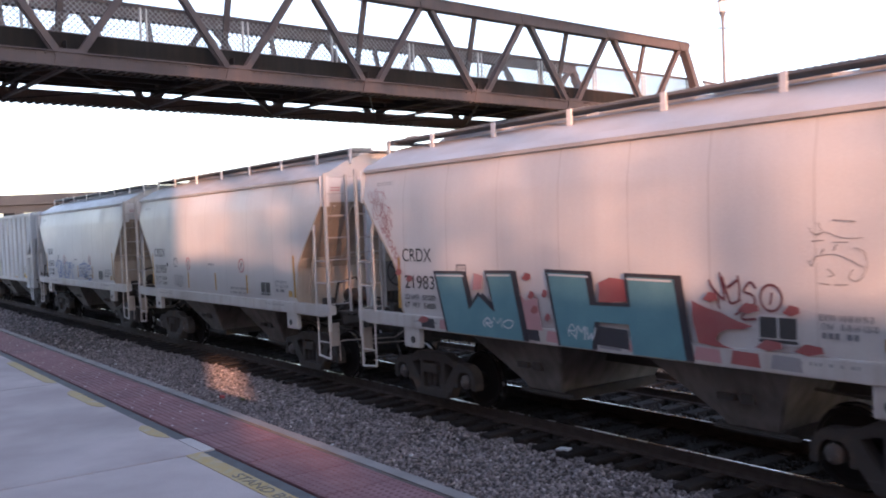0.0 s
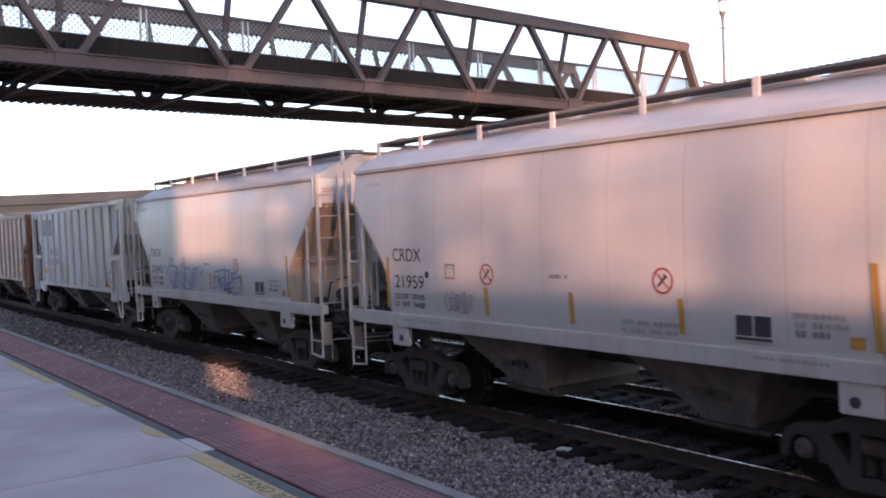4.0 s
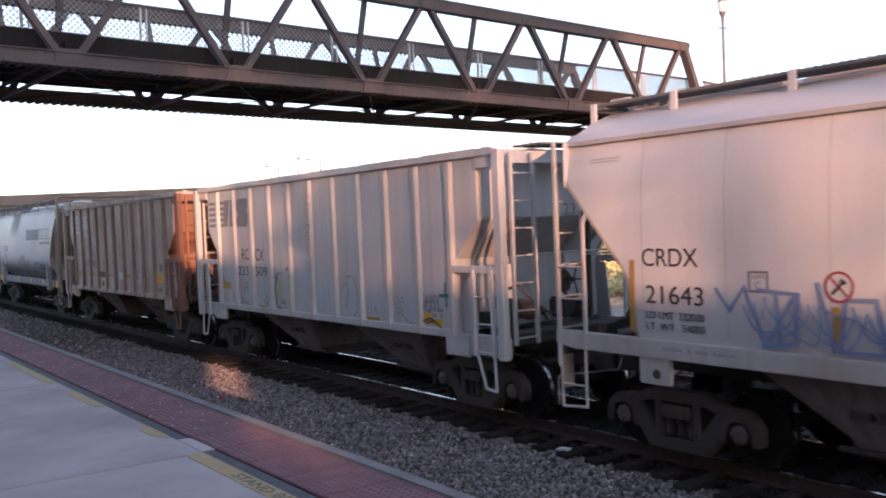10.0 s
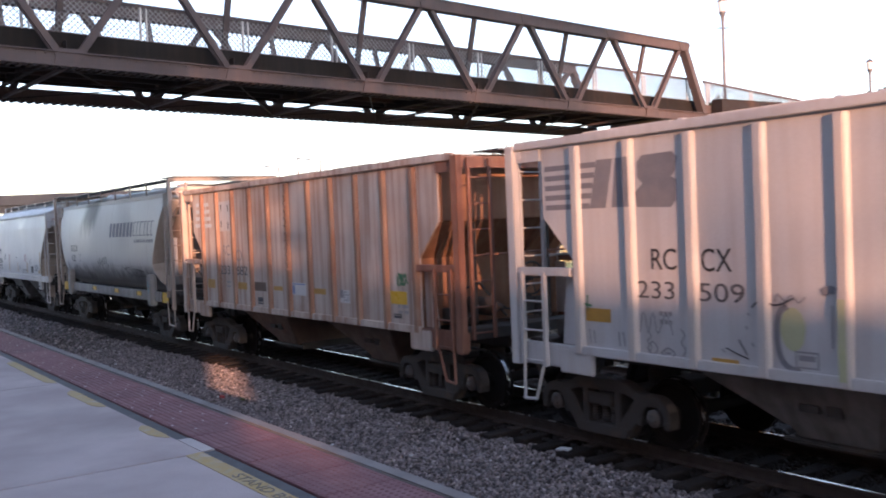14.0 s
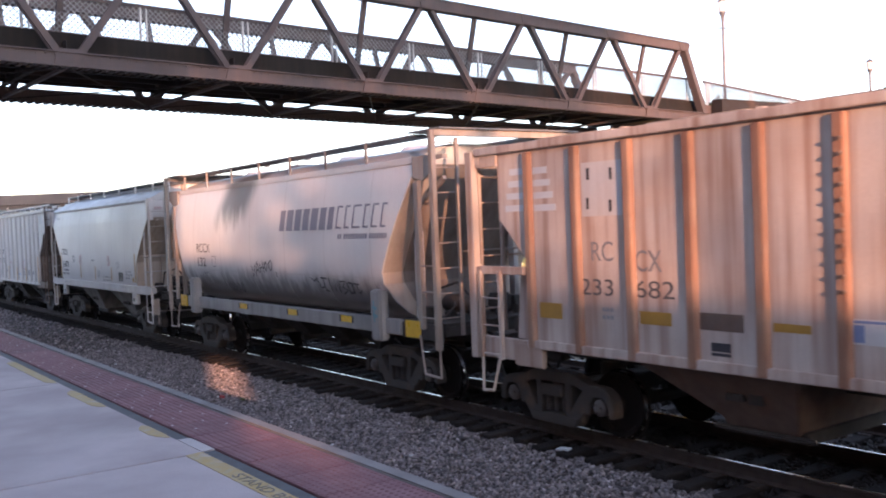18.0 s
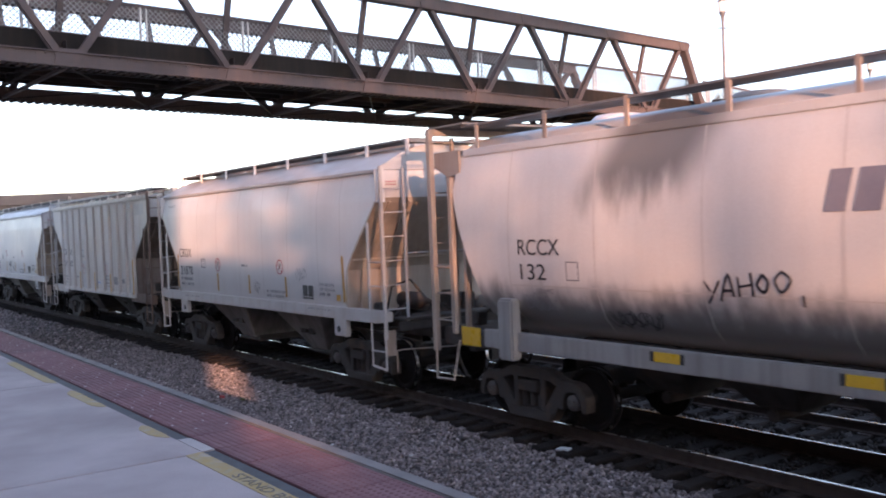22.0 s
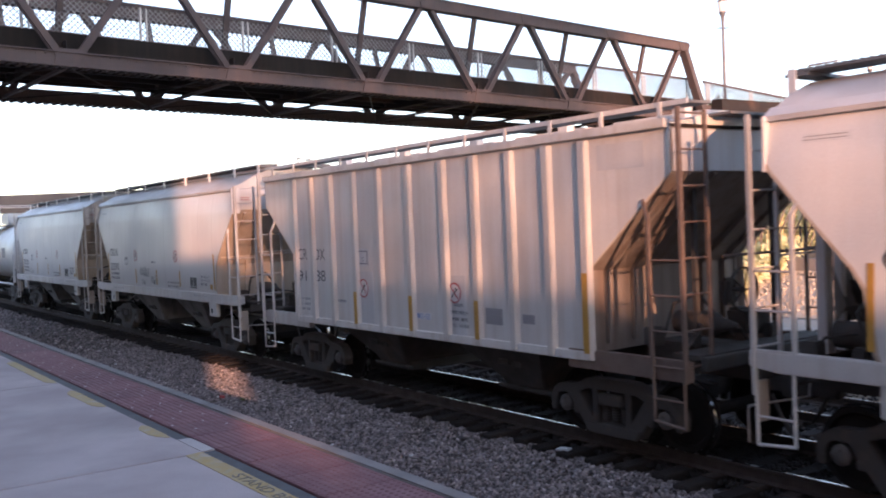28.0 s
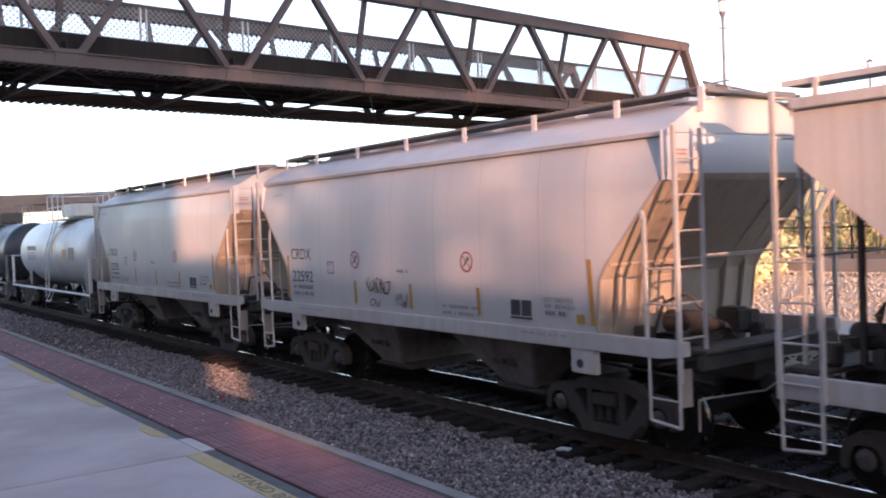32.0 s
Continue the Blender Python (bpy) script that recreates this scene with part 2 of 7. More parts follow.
REDTILE = material("red_tactile_tile", (0.185, 0.082, 0.087), (0.14, 0.067, 0.072), 0.75, scale=5, third=(0.24, 0.12, 0.12), bump=0.15, vary=0.14, patch=0.5)
DOT = material("worn_dome_tops", (0.5, 0.46, 0.46), (0.36, 0.3, 0.3), 0.6, scale=9, bump=0.0)
YELLOWLINE = material("worn_yellow_paint", (0.42, 0.29, 0.1), (0.4, 0.34, 0.22), 0.8, scale=14, third=(0.4, 0.365, 0.33), bump=0.15, patch=1.0, mix=0.9, spread=(0.4, 0.6))
GROOVE = material("dark_joint_filler", (0.07, 0.07, 0.075), (0.1, 0.1, 0.1), 0.8, scale=8, bump=0.1)
FADED_BLACK = material("worn_black_stencil", (0.14, 0.12, 0.1), (0.3, 0.24, 0.13), 0.8, scale=14, bump=0.1)
BALLAST = material("ballast_bed", (0.115, 0.1, 0.092), (0.07, 0.062, 0.058), 0.9, scale=14, fine=70, bump=0.9, third=(0.14, 0.115, 0.1), spread=(0.4, 0.62))
SLEEPER = material("creosoted_sleeper", (0.03, 0.026, 0.024), (0.054, 0.045, 0.041), 0.95, scale=3, fine=25, bump=0.4, stretch=(6, 1, 6), vary=0.25)
RAIL_SIDE = material("rusty_rail", (0.06, 0.044, 0.037), (0.042, 0.032, 0.028), 0.85, scale=8, bump=0.2)
CAP_GREY = material("bearing_cap_grey", (0.095, 0.085, 0.08), (0.065, 0.058, 0.054), 0.7, scale=9, third=(0.13, 0.08, 0.055), bump=0.15)
RAIL_TOP = material("polished_rail_head", (0.42, 0.41, 0.4), (0.34, 0.33, 0.32), 0.26, metal=1.0, scale=5, bump=0.0)
GRAVEL = material("pale_gravel_road", (0.42, 0.37, 0.31), (0.32, 0.28, 0.24), 0.95, scale=3, fine=50, bump=0.6)
EARTH = material("ground_earth", (0.2, 0.16, 0.11), (0.13, 0.11, 0.075), 0.95, scale=0.6, fine=12, third=(0.24, 0.2, 0.13), bump=0.5)
ROCK = material("riprap_stone", (0.56, 0.47, 0.36), (0.4, 0.33, 0.25), 0.9, scale=5, fine=40, bump=0.4)
LEAF_DRY = material("dry_vine_leaves", (0.84, 0.8, 0.46), (0.72, 0.7, 0.36), 0.8, scale=1.5, third=(0.84, 0.76, 0.52), bump=0.0)
HILL = material("dry_hill_earth", (0.74, 0.68, 0.4), (0.6, 0.56, 0.32), 0.95, scale=0.8, fine=12, third=(0.5, 0.4, 0.24), bump=0.5)
SEAM = material("weld_seam_grime", (0.58, 0.555, 0.53), (0.5, 0.475, 0.45), 0.6, scale=2, bump=0.0)
# dust, plus the tan of low sun, both put into the end colour
END_SUN_TAN = material("dusty_sunlit_end_paint", (0.52, 0.44, 0.36), (0.43, 0.35, 0.27), 0.6, scale=1.6, third=(0.33, 0.23, 0.15), streak=0.45, bump=0.06, patch=0.5)
LEAF_DARK = material("evergreen_leaves", (0.045, 0.06, 0.025), (0.06, 0.075, 0.03), 0.75, scale=2, bump=0.0)
BARK = material("bark", (0.13, 0.1, 0.08), (0.08, 0.065, 0.05), 0.9, scale=4, fine=25, bump=0.5)
TWIG = material("bare_twigs", (0.2, 0.15, 0.12), (0.14, 0.11, 0.09), 0.9, scale=4, bump=0.0)
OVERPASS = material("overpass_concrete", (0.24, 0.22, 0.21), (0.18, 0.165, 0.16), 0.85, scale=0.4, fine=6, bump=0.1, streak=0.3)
# dark bluish tone stands in for shade on the sun-facing overpass
FAR_SHADE_CONCRETE = material("far_overpass_shaded", (0.03, 0.04, 0.052), (0.022, 0.03, 0.04), 0.85, scale=0.4, fine=6, bump=0.1, streak=0.3)
ASPHALT = material("asphalt", (0.06, 0.058, 0.056), (0.045, 0.044, 0.043), 0.9, scale=2, fine=60, bump=0.4)
IRON = material("black_iron", (0.02, 0.02, 0.021), (0.035, 0.032, 0.03), 0.5, metal=0.3, scale=6, bump=0.1)
LAMP_POST = material("lamp_post_paint", (0.12, 0.11, 0.115), (0.08, 0.075, 0.075), 0.5, scale=5, bump=0.05)
LAMP_GLASS = material("lamp_globe", (0.84, 0.8, 0.76), (0.78, 0.73, 0.69), 0.25, scale=6, bump=0.0)
BRICK = material("shade_wall_brick", (0.3, 0.15, 0.1), (0.24, 0.12, 0.085), 0.85, scale=3, fine=20, bump=0.3)
PAPER = material("litter_paper", (0.7, 0.7, 0.72), (0.6, 0.6, 0.62), 0.7, scale=9, bump=0.0)


for dull in (BRIDGE, BRIDGE_DARK, DECKWOOD, UNDER, TRUCK, WHEEL, SLEEPER, BALLAST, RAIL_SIDE, HOPPER_GREY, GRIME_SHADE_END, RUST_END, DECK_EDGE):
    dull.node_tree.nodes["Principled BSDF"].inputs["Specular IOR Level"].default_value = 0.28


def let_light_through(m, amount):
    """Thin leaves: part of the light passes to the other side."""
    n, l = m.node_tree.nodes, m.node_tree.links
    b = n["Principled BSDF"]
    t = n.new("ShaderNodeBsdfTranslucent")
    l.new(b.inputs["Base Color"].links[0].from_socket, t.inputs[0])
    mix = n.new("ShaderNodeMixShader")
    mix.inputs[0].default_value = amount
    l.new(b.outputs[0], mix.inputs[1])
    l.new(t.outputs[0], mix.inputs[2])
    l.new(mix.outputs[0], n["Material Output"].inputs[0])


let_light_through(LEAF_DRY, 0.35)
let_light_through(LEAF_DARK, 0.2)


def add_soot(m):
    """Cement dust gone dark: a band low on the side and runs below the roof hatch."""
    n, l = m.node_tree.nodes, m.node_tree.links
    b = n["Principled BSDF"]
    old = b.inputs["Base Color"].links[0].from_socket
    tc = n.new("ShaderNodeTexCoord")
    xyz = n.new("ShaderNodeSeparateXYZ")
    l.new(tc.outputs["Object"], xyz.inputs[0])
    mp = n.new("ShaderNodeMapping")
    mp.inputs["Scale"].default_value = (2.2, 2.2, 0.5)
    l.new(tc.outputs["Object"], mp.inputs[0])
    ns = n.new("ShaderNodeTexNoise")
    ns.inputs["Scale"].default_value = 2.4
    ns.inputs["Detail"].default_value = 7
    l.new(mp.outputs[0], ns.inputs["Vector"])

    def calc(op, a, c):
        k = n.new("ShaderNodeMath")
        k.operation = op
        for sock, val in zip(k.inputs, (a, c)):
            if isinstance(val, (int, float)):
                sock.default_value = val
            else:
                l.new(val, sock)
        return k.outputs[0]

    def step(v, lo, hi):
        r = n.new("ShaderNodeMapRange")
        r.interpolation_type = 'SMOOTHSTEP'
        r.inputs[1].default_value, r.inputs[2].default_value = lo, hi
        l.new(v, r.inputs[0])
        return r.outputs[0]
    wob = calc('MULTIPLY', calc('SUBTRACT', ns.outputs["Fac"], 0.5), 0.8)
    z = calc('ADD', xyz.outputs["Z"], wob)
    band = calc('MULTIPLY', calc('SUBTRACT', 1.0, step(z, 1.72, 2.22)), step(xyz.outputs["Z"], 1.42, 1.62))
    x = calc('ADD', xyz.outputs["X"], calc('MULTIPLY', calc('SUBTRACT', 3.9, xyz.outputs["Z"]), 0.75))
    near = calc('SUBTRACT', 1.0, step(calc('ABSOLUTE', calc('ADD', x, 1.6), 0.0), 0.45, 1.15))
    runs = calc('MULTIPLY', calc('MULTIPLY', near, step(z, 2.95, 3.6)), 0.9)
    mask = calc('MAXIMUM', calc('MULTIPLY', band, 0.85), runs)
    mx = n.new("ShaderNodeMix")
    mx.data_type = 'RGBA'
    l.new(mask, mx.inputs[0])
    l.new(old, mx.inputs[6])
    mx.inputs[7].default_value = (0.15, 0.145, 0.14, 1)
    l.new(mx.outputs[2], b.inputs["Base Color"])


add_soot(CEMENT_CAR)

# ---- ground, tracks and platform ----
def ground_sheet():
    s = Shape()
    xs = [-2500, -400, -120, -60, -40, -20, 0, 20, 60, 400, 2500]
    # y and height of the ground across the place
    ys = [(-2500, 0.2), (-30, 0.2), (-6, 0.2), (2.6, -0.45), (5.2, -0.4), (8.0, -0.42), (12.2, -0.45), (13.0, -0.72),
          (16.6, -0.72), (17.6, -0.3), (18.6, -0.1), (19.0, 0.0), (22.6, 0.02), (24.2, 0.75), (25.6, 1.02), (30.5, 1.05), (33, 1.4), (40, 2.4), (120, 2.6), (2500, 2.6)]
    v = [(x, y, z) for y, z in ys for x in xs]
    n = len(xs)
    f = [(j * n + i, j * n + i + 1, (j + 1) * n + i + 1, (j + 1) * n + i) for j in range(len(ys) - 1) for i in range(n - 1)]
    return solid("ground", s.add(v, f), EARTH, "bare earth ground with thin dry grass", "ground", kind="structure")


ground_sheet()


def track_bed(name, y, z, label):
    s = Shape()
    s.add([(x, y + dy, z + dz) for x in (-260, 90) for dy, dz in ((-4.6, -0.36), (-2.0, -0.31), (-1.35, -0.3), (1.35, -0.3), (1.75, -0.33), (2.7, -0.6))],
          [(i, i + 1, 7 + i, 6 + i) for i in range(5)])
    return solid(name, s, BALLAST, label, "ballast", kind="structure")


track_bed("ballast_bed", TRACK_Y, 0.0, "grey crushed-stone ballast bed under the main track")
track_bed("ballast_bed", 14.6, -0.4, "grey crushed-stone ballast bed under the second track")

RAIL = [(-0.075, 0), (0.075, 0), (0.075, 0.012), (0.012, 0.03), (0.01, 0.125), (0.036, 0.137), (0.036, 0.165), (0.03, 0.172),
        (-0.03, 0.172), (-0.036, 0.165), (-0.036, 0.137), (-0.01, 0.125), (-0.012, 0.03), (-0.075, 0.012)]


def rail_shape(x0, x1):
    s = Shape()
    n = len(RAIL)
    return s.add([(x, y, z) for x in (x0, x1) for y, z in RAIL],
                 [(i, (i + 1) % n, n + (i + 1) % n, n + i) for i in range(n)] + [tuple(range(n)), tuple(range(n, 2 * n))])


def railway(y, z, x0, x1, label, step):
    tr = thing("track", label, "railway track", kind="structure", at=(0, y, z))
    for side in (-1, 1):
        r = part("rail", rail_shape(x0, x1), RAIL_SIDE, tr, "rust-brown steel rail", at=(0, side * 0.752, -0.1745))
        part("rail_head", Shape().box(x0, x1, -0.02, 0.02, 0.1722, 0.1745), RAIL_TOP, r, "polished running surface")
    tie = Shape().box(-0.12, 0.12, -1.43, 1.32, -0.18, 0).mesh("sleeper", SLEEPER, bevel=0.012)
    plate = Shape().box(-0.09, 0.09, -0.17, 0.17, 0, 0.014).mesh("tie_plate", RAIL_SIDE)
    rnd = random.Random(5)
    x = x0 + 1
    while x < min(x1, 12):
        t = new("sleeper", tie)
        t.parent = tr
        t.location = (x + rnd.uniform(-0.05, 0.05), rnd.uniform(-0.1, 0.1), -0.1885)
        t.rotation_euler = (0, rnd.uniform(-0.02, 0.02), rnd.uniform(-0.025, 0.025))
        for side in (-1, 1):
            p = new("tie_plate", plate)
            p.parent = t
            p.location = (0, side * 0.752, 0.0)
        x += step


railway(TRACK_Y, 0.0, -75.0, 30.0, "main track with worn sleepers and polished rails", 0.53)
railway(14.6, -0.4, -75.0, 30.0, "second track beyond the train with polished rails", 0.6)
for y0, z0 in ((TRACK_Y, 0.0), (14.6, -0.4)):
    far = thing("track", "distant stretch of the track towards the overpass", "railway track", kind="structure", at=(0, y0, z0))
    for side in (-1, 1):
        part("rail", rail_shape(-250, -75), RAIL_SIDE, far, at=(0, side * 0.752, -0.1745))


def stones(name, count, x0, x1, height, y0, y1, size, mat, label, seed, category="ballast"):
    """Loose broken stones scattered over a strip."""
    rng = np.random.RandomState(seed)
    base = np.array([(1, 0, -0.5), (-0.5, 0.87, -0.5), (-0.5, -0.87, -0.5), (0.5, 0.8, 0.4), (-1, 0.05, 0.35), (0.55, -0.75, 0.45), (0.05, 0.1, 0.85)])
    faces = np.array([(0, 2, 1), (0, 1, 3), (1, 2, 4), (2, 0, 5), (1, 4, 3), (2, 5, 4), (0, 3, 5), (3, 4, 6), (4, 5, 6), (5, 3, 6)])
    x = x1 - (x1 - x0) * rng.rand(count) ** 1.25
    y = y0 + (y1 - y0) * rng.rand(count)
    z = np.interp(y, *zip(*height))
    r = size * (0.55 + 0.9 * rng.rand(count) ** 1.6)
    v = base[None] * (0.7 + 0.6 * rng.rand(count, 7, 1)) * r[:, None, None]
    a = rng.rand(count) * 6.283
    t = (rng.rand(count) - 0.5) * 1.6
    vx = v[..., 0] * np.cos(a)[:, None] - v[..., 1] * np.sin(a)[:, None]
    vy = v[..., 0] * np.sin(a)[:, None] + v[..., 1] * np.cos(a)[:, None]
    vz = v[..., 2] * 0.8 * np.cos(t)[:, None] + vx * np.sin(t)[:, None]
    pts = np.stack([vx + x[:, None], vy + y[:, None], vz + (z + r * 0.25)[:, None]], -1).reshape(-1, 3)
    fs = (faces[None] + 7 * np.arange(count)[:, None, None]).reshape(-1, 3)
    me = bpy.data.meshes.new(name)
    me.vertices.add(len(pts))
    me.vertices.foreach_set("co", pts.ravel())
    me.loops.add(fs.size)
    me.loops.foreach_set("vertex_index", fs.ravel())
    me.polygons.add(len(fs))
    me.polygons.foreach_set("loop_start", np.arange(0, fs.size, 3))
    me.update(calc_edges=True)
    me.materials.append(mat)
    return tagged(new(name, me), label, category, kind="stuff")


def island_stone():
    """Broken stone whose tone changes from piece to piece."""
    m = bpy.data.materials.new("loose_ballast")
    m.use_nodes = True
    n, l = m.node_tree.nodes, m.node_tree.links
    g = n.new("ShaderNodeNewGeometry")
    r = n.new("ShaderNodeValToRGB")
    e = r.color_ramp.elements
    e[0].color, e[1].color = (0.062, 0.052, 0.05, 1), (0.51, 0.455, 0.445, 1)
    for pos, c in ((0.4, (0.168, 0.142, 0.138, 1)), (0.8, (0.275, 0.236, 0.229, 1)), (0.955, (0.34, 0.285, 0.265, 1))):
        k = r.color_ramp.elements.new(pos)
        k.color = c
    l.new(g.outputs["Random Per Island"], r.inputs[0])
    l.new(r.outputs[0], n["Principled BSDF"].inputs["Base Color"])
    n["Principled BSDF"].inputs["Roughness"].default_value = 0.85
    return m


LOOSE = island_stone()
# oil-dark stone, darkened further to stand in for the train's shade
OILY_SHADED = material("oily_shaded_ballast", (0.042, 0.037, 0.034), (0.024, 0.021, 0.02), 0.85, scale=9, bump=0.3)
for matt in (SLEEPER, WHEEL):
    matt.node_tree.nodes["Principled BSDF"].inputs["Specular IOR Level"].default_value = 0.08
OILY_SHADED.node_tree.nodes["Principled BSDF"].inputs["Specular IOR Level"].default_value = 0.15
SHOULDER = ((4.0, -0.4), (5.4, -0.34), (8.0, -0.3), (8.4, -0.26), (8.85, -0.27), (11.3, -0.3), (12.7, -0.6), (18.0, -0.6))
stones("loose_ballast", 70000, -28, -3, SHOULDER, 5.0, 8.8, 0.028, LOOSE, "loose grey crushed stone beside the main track", 3)
stones("loose_ballast", 14000, -3, 22, SHOULDER, 5.0, 8.8, 0.04, LOOSE, "loose grey crushed stone beside the main track", 14)
stones("loose_ballast", 6000, -60, -28, SHOULDER, 5.4, 8.75, 0.04, LOOSE, "loose grey crushed stone further along the track", 4)
stones("loose_ballast", 22000, -26, -3, ((8, -0.25), (8.95, -0.25), (9.3, -0.225), (12, -0.225)), 8.98, 11.3, 0.034, OILY_SHADED, "loose crushed stone between the sleepers", 6)
stones("loose_ballast", 16000, -40, -3, ((11.3, -0.22), (12.7, -0.62), (13.2, -0.64), (16, -0.64), (17.6, -0.3), (18.2, -0.15)), 11.3, 18.1, 0.045, OILY_SHADED, "loose dark crushed stone between the two tracks", 7)
LITTER_SPOTS = ((-9.49, 8.72), (-12.3, 6.6), (-17.5, 6.9), (-14.4, 6.5), (-24.0, 6.8), (-10.9, 7.1))
for i, (x, y) in enumerate(LITTER_SPOTS):
    z = float(np.interp(y, *zip(*SHOULDER))) + 0.06
    k = 0.11 if i == 0 else 0.035
    sh = Shape().loft([[(-k, -k * 0.6, 0), (k, -k * 0.5, 0.01), (k * 0.8, k * 0.6, 0.03), (-k * 0.9, k * 0.5, 0)],
                       [(-k, -k * 0.6, 0.02), (k * 0.9, -k * 0.5, 0.05), (k * 0.7, k * 0.6, 0.04), (-k * 0.9, k * 0.4, 0.03)]])
    ob = solid("paper_scrap", sh, PAPER, "crumpled white paper scrap lying on the ballast", "litter", "litter on the ballast")
    ob.location = (x, y, z)

for x, y, mat, label in ((-17.5, 6.98, RED, "small red scrap lying on the ballast"), (-16.9, 7.15, LEAF_DARK, "green bottle scrap lying on the ballast")):
    sh = Shape().loft([[(-0.07, -0.03, 0), (0.08, -0.03, 0), (0.07, 0.04, 0), (-0.06, 0.03, 0)], [(-0.06, -0.02, 0.05), (0.06, -0.02, 0.04), (0.05, 0.03, 0.05), (-0.05, 0.02, 0.04)]])
    ob = solid("litter_scrap", sh, mat, label, "litter", "litter on the ballast")
    ob.location = (x, y, float(np.interp(y, *zip(*SHOULDER))) + 0.05)

# platform: slabs, yellow line, red tactile strip and edge
EDGE_Y = 3.645
platform = thing("platform", "pale concrete station platform with a red tactile edge strip", "platform", kind="structure")
part("platform_base", Shape().box(-90, 40, -14, EDGE_Y - 0.02, -0.55, PLATFORM_Z - 0.1), KERB, platform)
joints = [-7.36 - 0.75 + 4.85 * i for i in range(-12, 8)]
for x0, x1 in zip(joints, joints[1:]):
    x0, x1 = x0 + 0.75, x1 + 0.75
    for y0, y1 in ((-13.9, -4.5), (-4.488, 2.76)):
        part("slab", Shape().box(x0 + 0.006, x1 - 0.006, y0, y1, PLATFORM_Z - 0.1, PLATFORM_Z), CONCRETE, platform, bevel=0.008)
part("edge_coping", Shape().box(-90, 40, EDGE_Y - 0.13, EDGE_Y, PLATFORM_Z - 0.22, PLATFORM_Z + 0.004), KERB, platform, "grey concrete coping", bevel=0.012)
part("drain_joint", Shape().box(-90, 40, 2.765, 2.875, PLATFORM_Z - 0.1, PLATFORM_Z - 0.012), GROOVE, platform, "dark joint along the red strip")
part("repair_patch", Shape().prism([(-8.3, PLATFORM_Z - 0.05), (-7.42, PLATFORM_Z - 0.05), (-7.42, PLATFORM_Z - 0.002), (-7.95, PLATFORM_Z - 0.002), (-8.2, PLATFORM_Z - 0.03)], 2.763, 2.877), PALE_REPAIR, platform, "pale mortar repair across the joint")
# yellow line, worn away in stretches
for x0, x1 in ((-60, -52), (-50, -41), (-39.5, -33), (-31, -27), (-25, -22.5), (-20.5, -18.6), (-17.0, -15.9), (-15.0, -12.25), (-11.5, -10.1), (-8.85, -8.12), (-7.38, -5.6), (-5.59, -3.0), (-2.99, 2.0)):
    y0, e = (2.625, 0.22) if x1 < -8 else (2.6, 0.03)
    line = [(x0, 2.72), (x0 + e * 0.5, y0 + 0.03), (x0 + e, y0), (x1 - e, y0 + 0.005), (x1 - e * 0.4, y0 + 0.045), (x1, 2.735), (x1 - e * 0.6, 2.75), (x0 + e * 0.5, 2.75)]
    ln = Shape().add([(x, y, PLATFORM_Z + z) for z in (0.0, 0.004) for x, y in line], [tuple(range(7, -1, -1)), tuple(range(8, 16))] + [(i, (i + 1) % 8, 8 + (i + 1) % 8, 8 + i) for i in range(8)])
    part("warning_line", ln, YELLOWLINE, platform, "worn yellow painted line")
tile = Shape().box(-0.301, 0.301, -0.301, 0.301, -0.1, 0).mesh("tactile_tile", REDTILE, bevel=0.004)
domes = Shape()
for i in range(10):
    for j in range(10):
        cx, cy = -0.27 + 0.06 * i, -0.27 + 0.06 * j
        domes.lathe([(0.018, 0), (0.012, 0.005)], (cx, cy, 0), 'z', 6)
domes = domes.mesh("domes", REDTILE)
studs = Shape()
for i, j in ((0, 0), (0, 5), (5, 2), (5, 7)):
    studs.lathe([(0.016, 0.0052), (0.009, 0.0075)], (-0.27 + 0.06 * i, -0.27 + 0.06 * j, 0), 'z', 6)
studs = studs.mesh("worn_domes", DOT)
x = -62.0
while x < 26:
    t = new("tactile_tile", tile)
    t.parent = platform
    t.location = (x, 3.19, PLATFORM_Z)
    if -30 < x < 6:
        d = new("domes", domes)
        d.parent = t
    if x < -8.2:
        w = new("worn_domes", studs)
        w.parent = t
    x += 0.61


def words(name, body, size, m, mat, parent, label="", width=None, shear=0.0, align='LEFT', thick=0.0015):
    """Lettering as a mesh, at the pose m in the parent's space."""
    cu = bpy.data.curves.new(name, 'FONT')
    cu.body, cu.size, cu.align_x, cu.shear, cu.extrude = body, size, align, shear, thick
    tmp = bpy.data.objects.new(name, cu)
    me = bpy.data.meshes.new_from_object(tmp)
    bpy.data.objects.remove(tmp)
    me.materials.clear()
    me.materials.append(mat)
    if width:
        xs = [v.co.x for v in me.vertices]
        k = width / (max(xs) - min(xs))
        x0 = min(xs)
        for v in me.vertices:
            v.co.x = (v.co.x - x0) * k
    ob = new(name, me)
    ob.parent = parent
    ob.matrix_local = m
    if label:
        ob["label"] = label
    return ob


words("painted_words", "STAND BEHIND", 0.13, pose(-6.5, 2.632, PLATFORM_Z + 0.0055), FADED_BLACK, platform, "dark stencilled warning on the yellow line", width=1.35)

# ---- footbridge over the tracks ----
def low(y):
    return 7.218 - 0.0151 * y


def top(y):
    return 10.378 - 0.0151 * y


LOWER = [28.13 - 4.45 * i for i in range(9)]
UPPER = [30.36 - 4.45 * i for i in range(10)]
NEAR_X, FAR_X = -25.0, -31.1
Y0, Y1 = -9.0, 31.9
bridge = thing("footbridge", "old brown riveted steel truss footbridge with mesh fences", "bridge")
SKEW = Matrix.Translation((-25.0, 28.13, 0)) @ Matrix.Rotation(0.0655, 4, 'Z') @ Matrix.Translation((25.0, -28.13, 0))
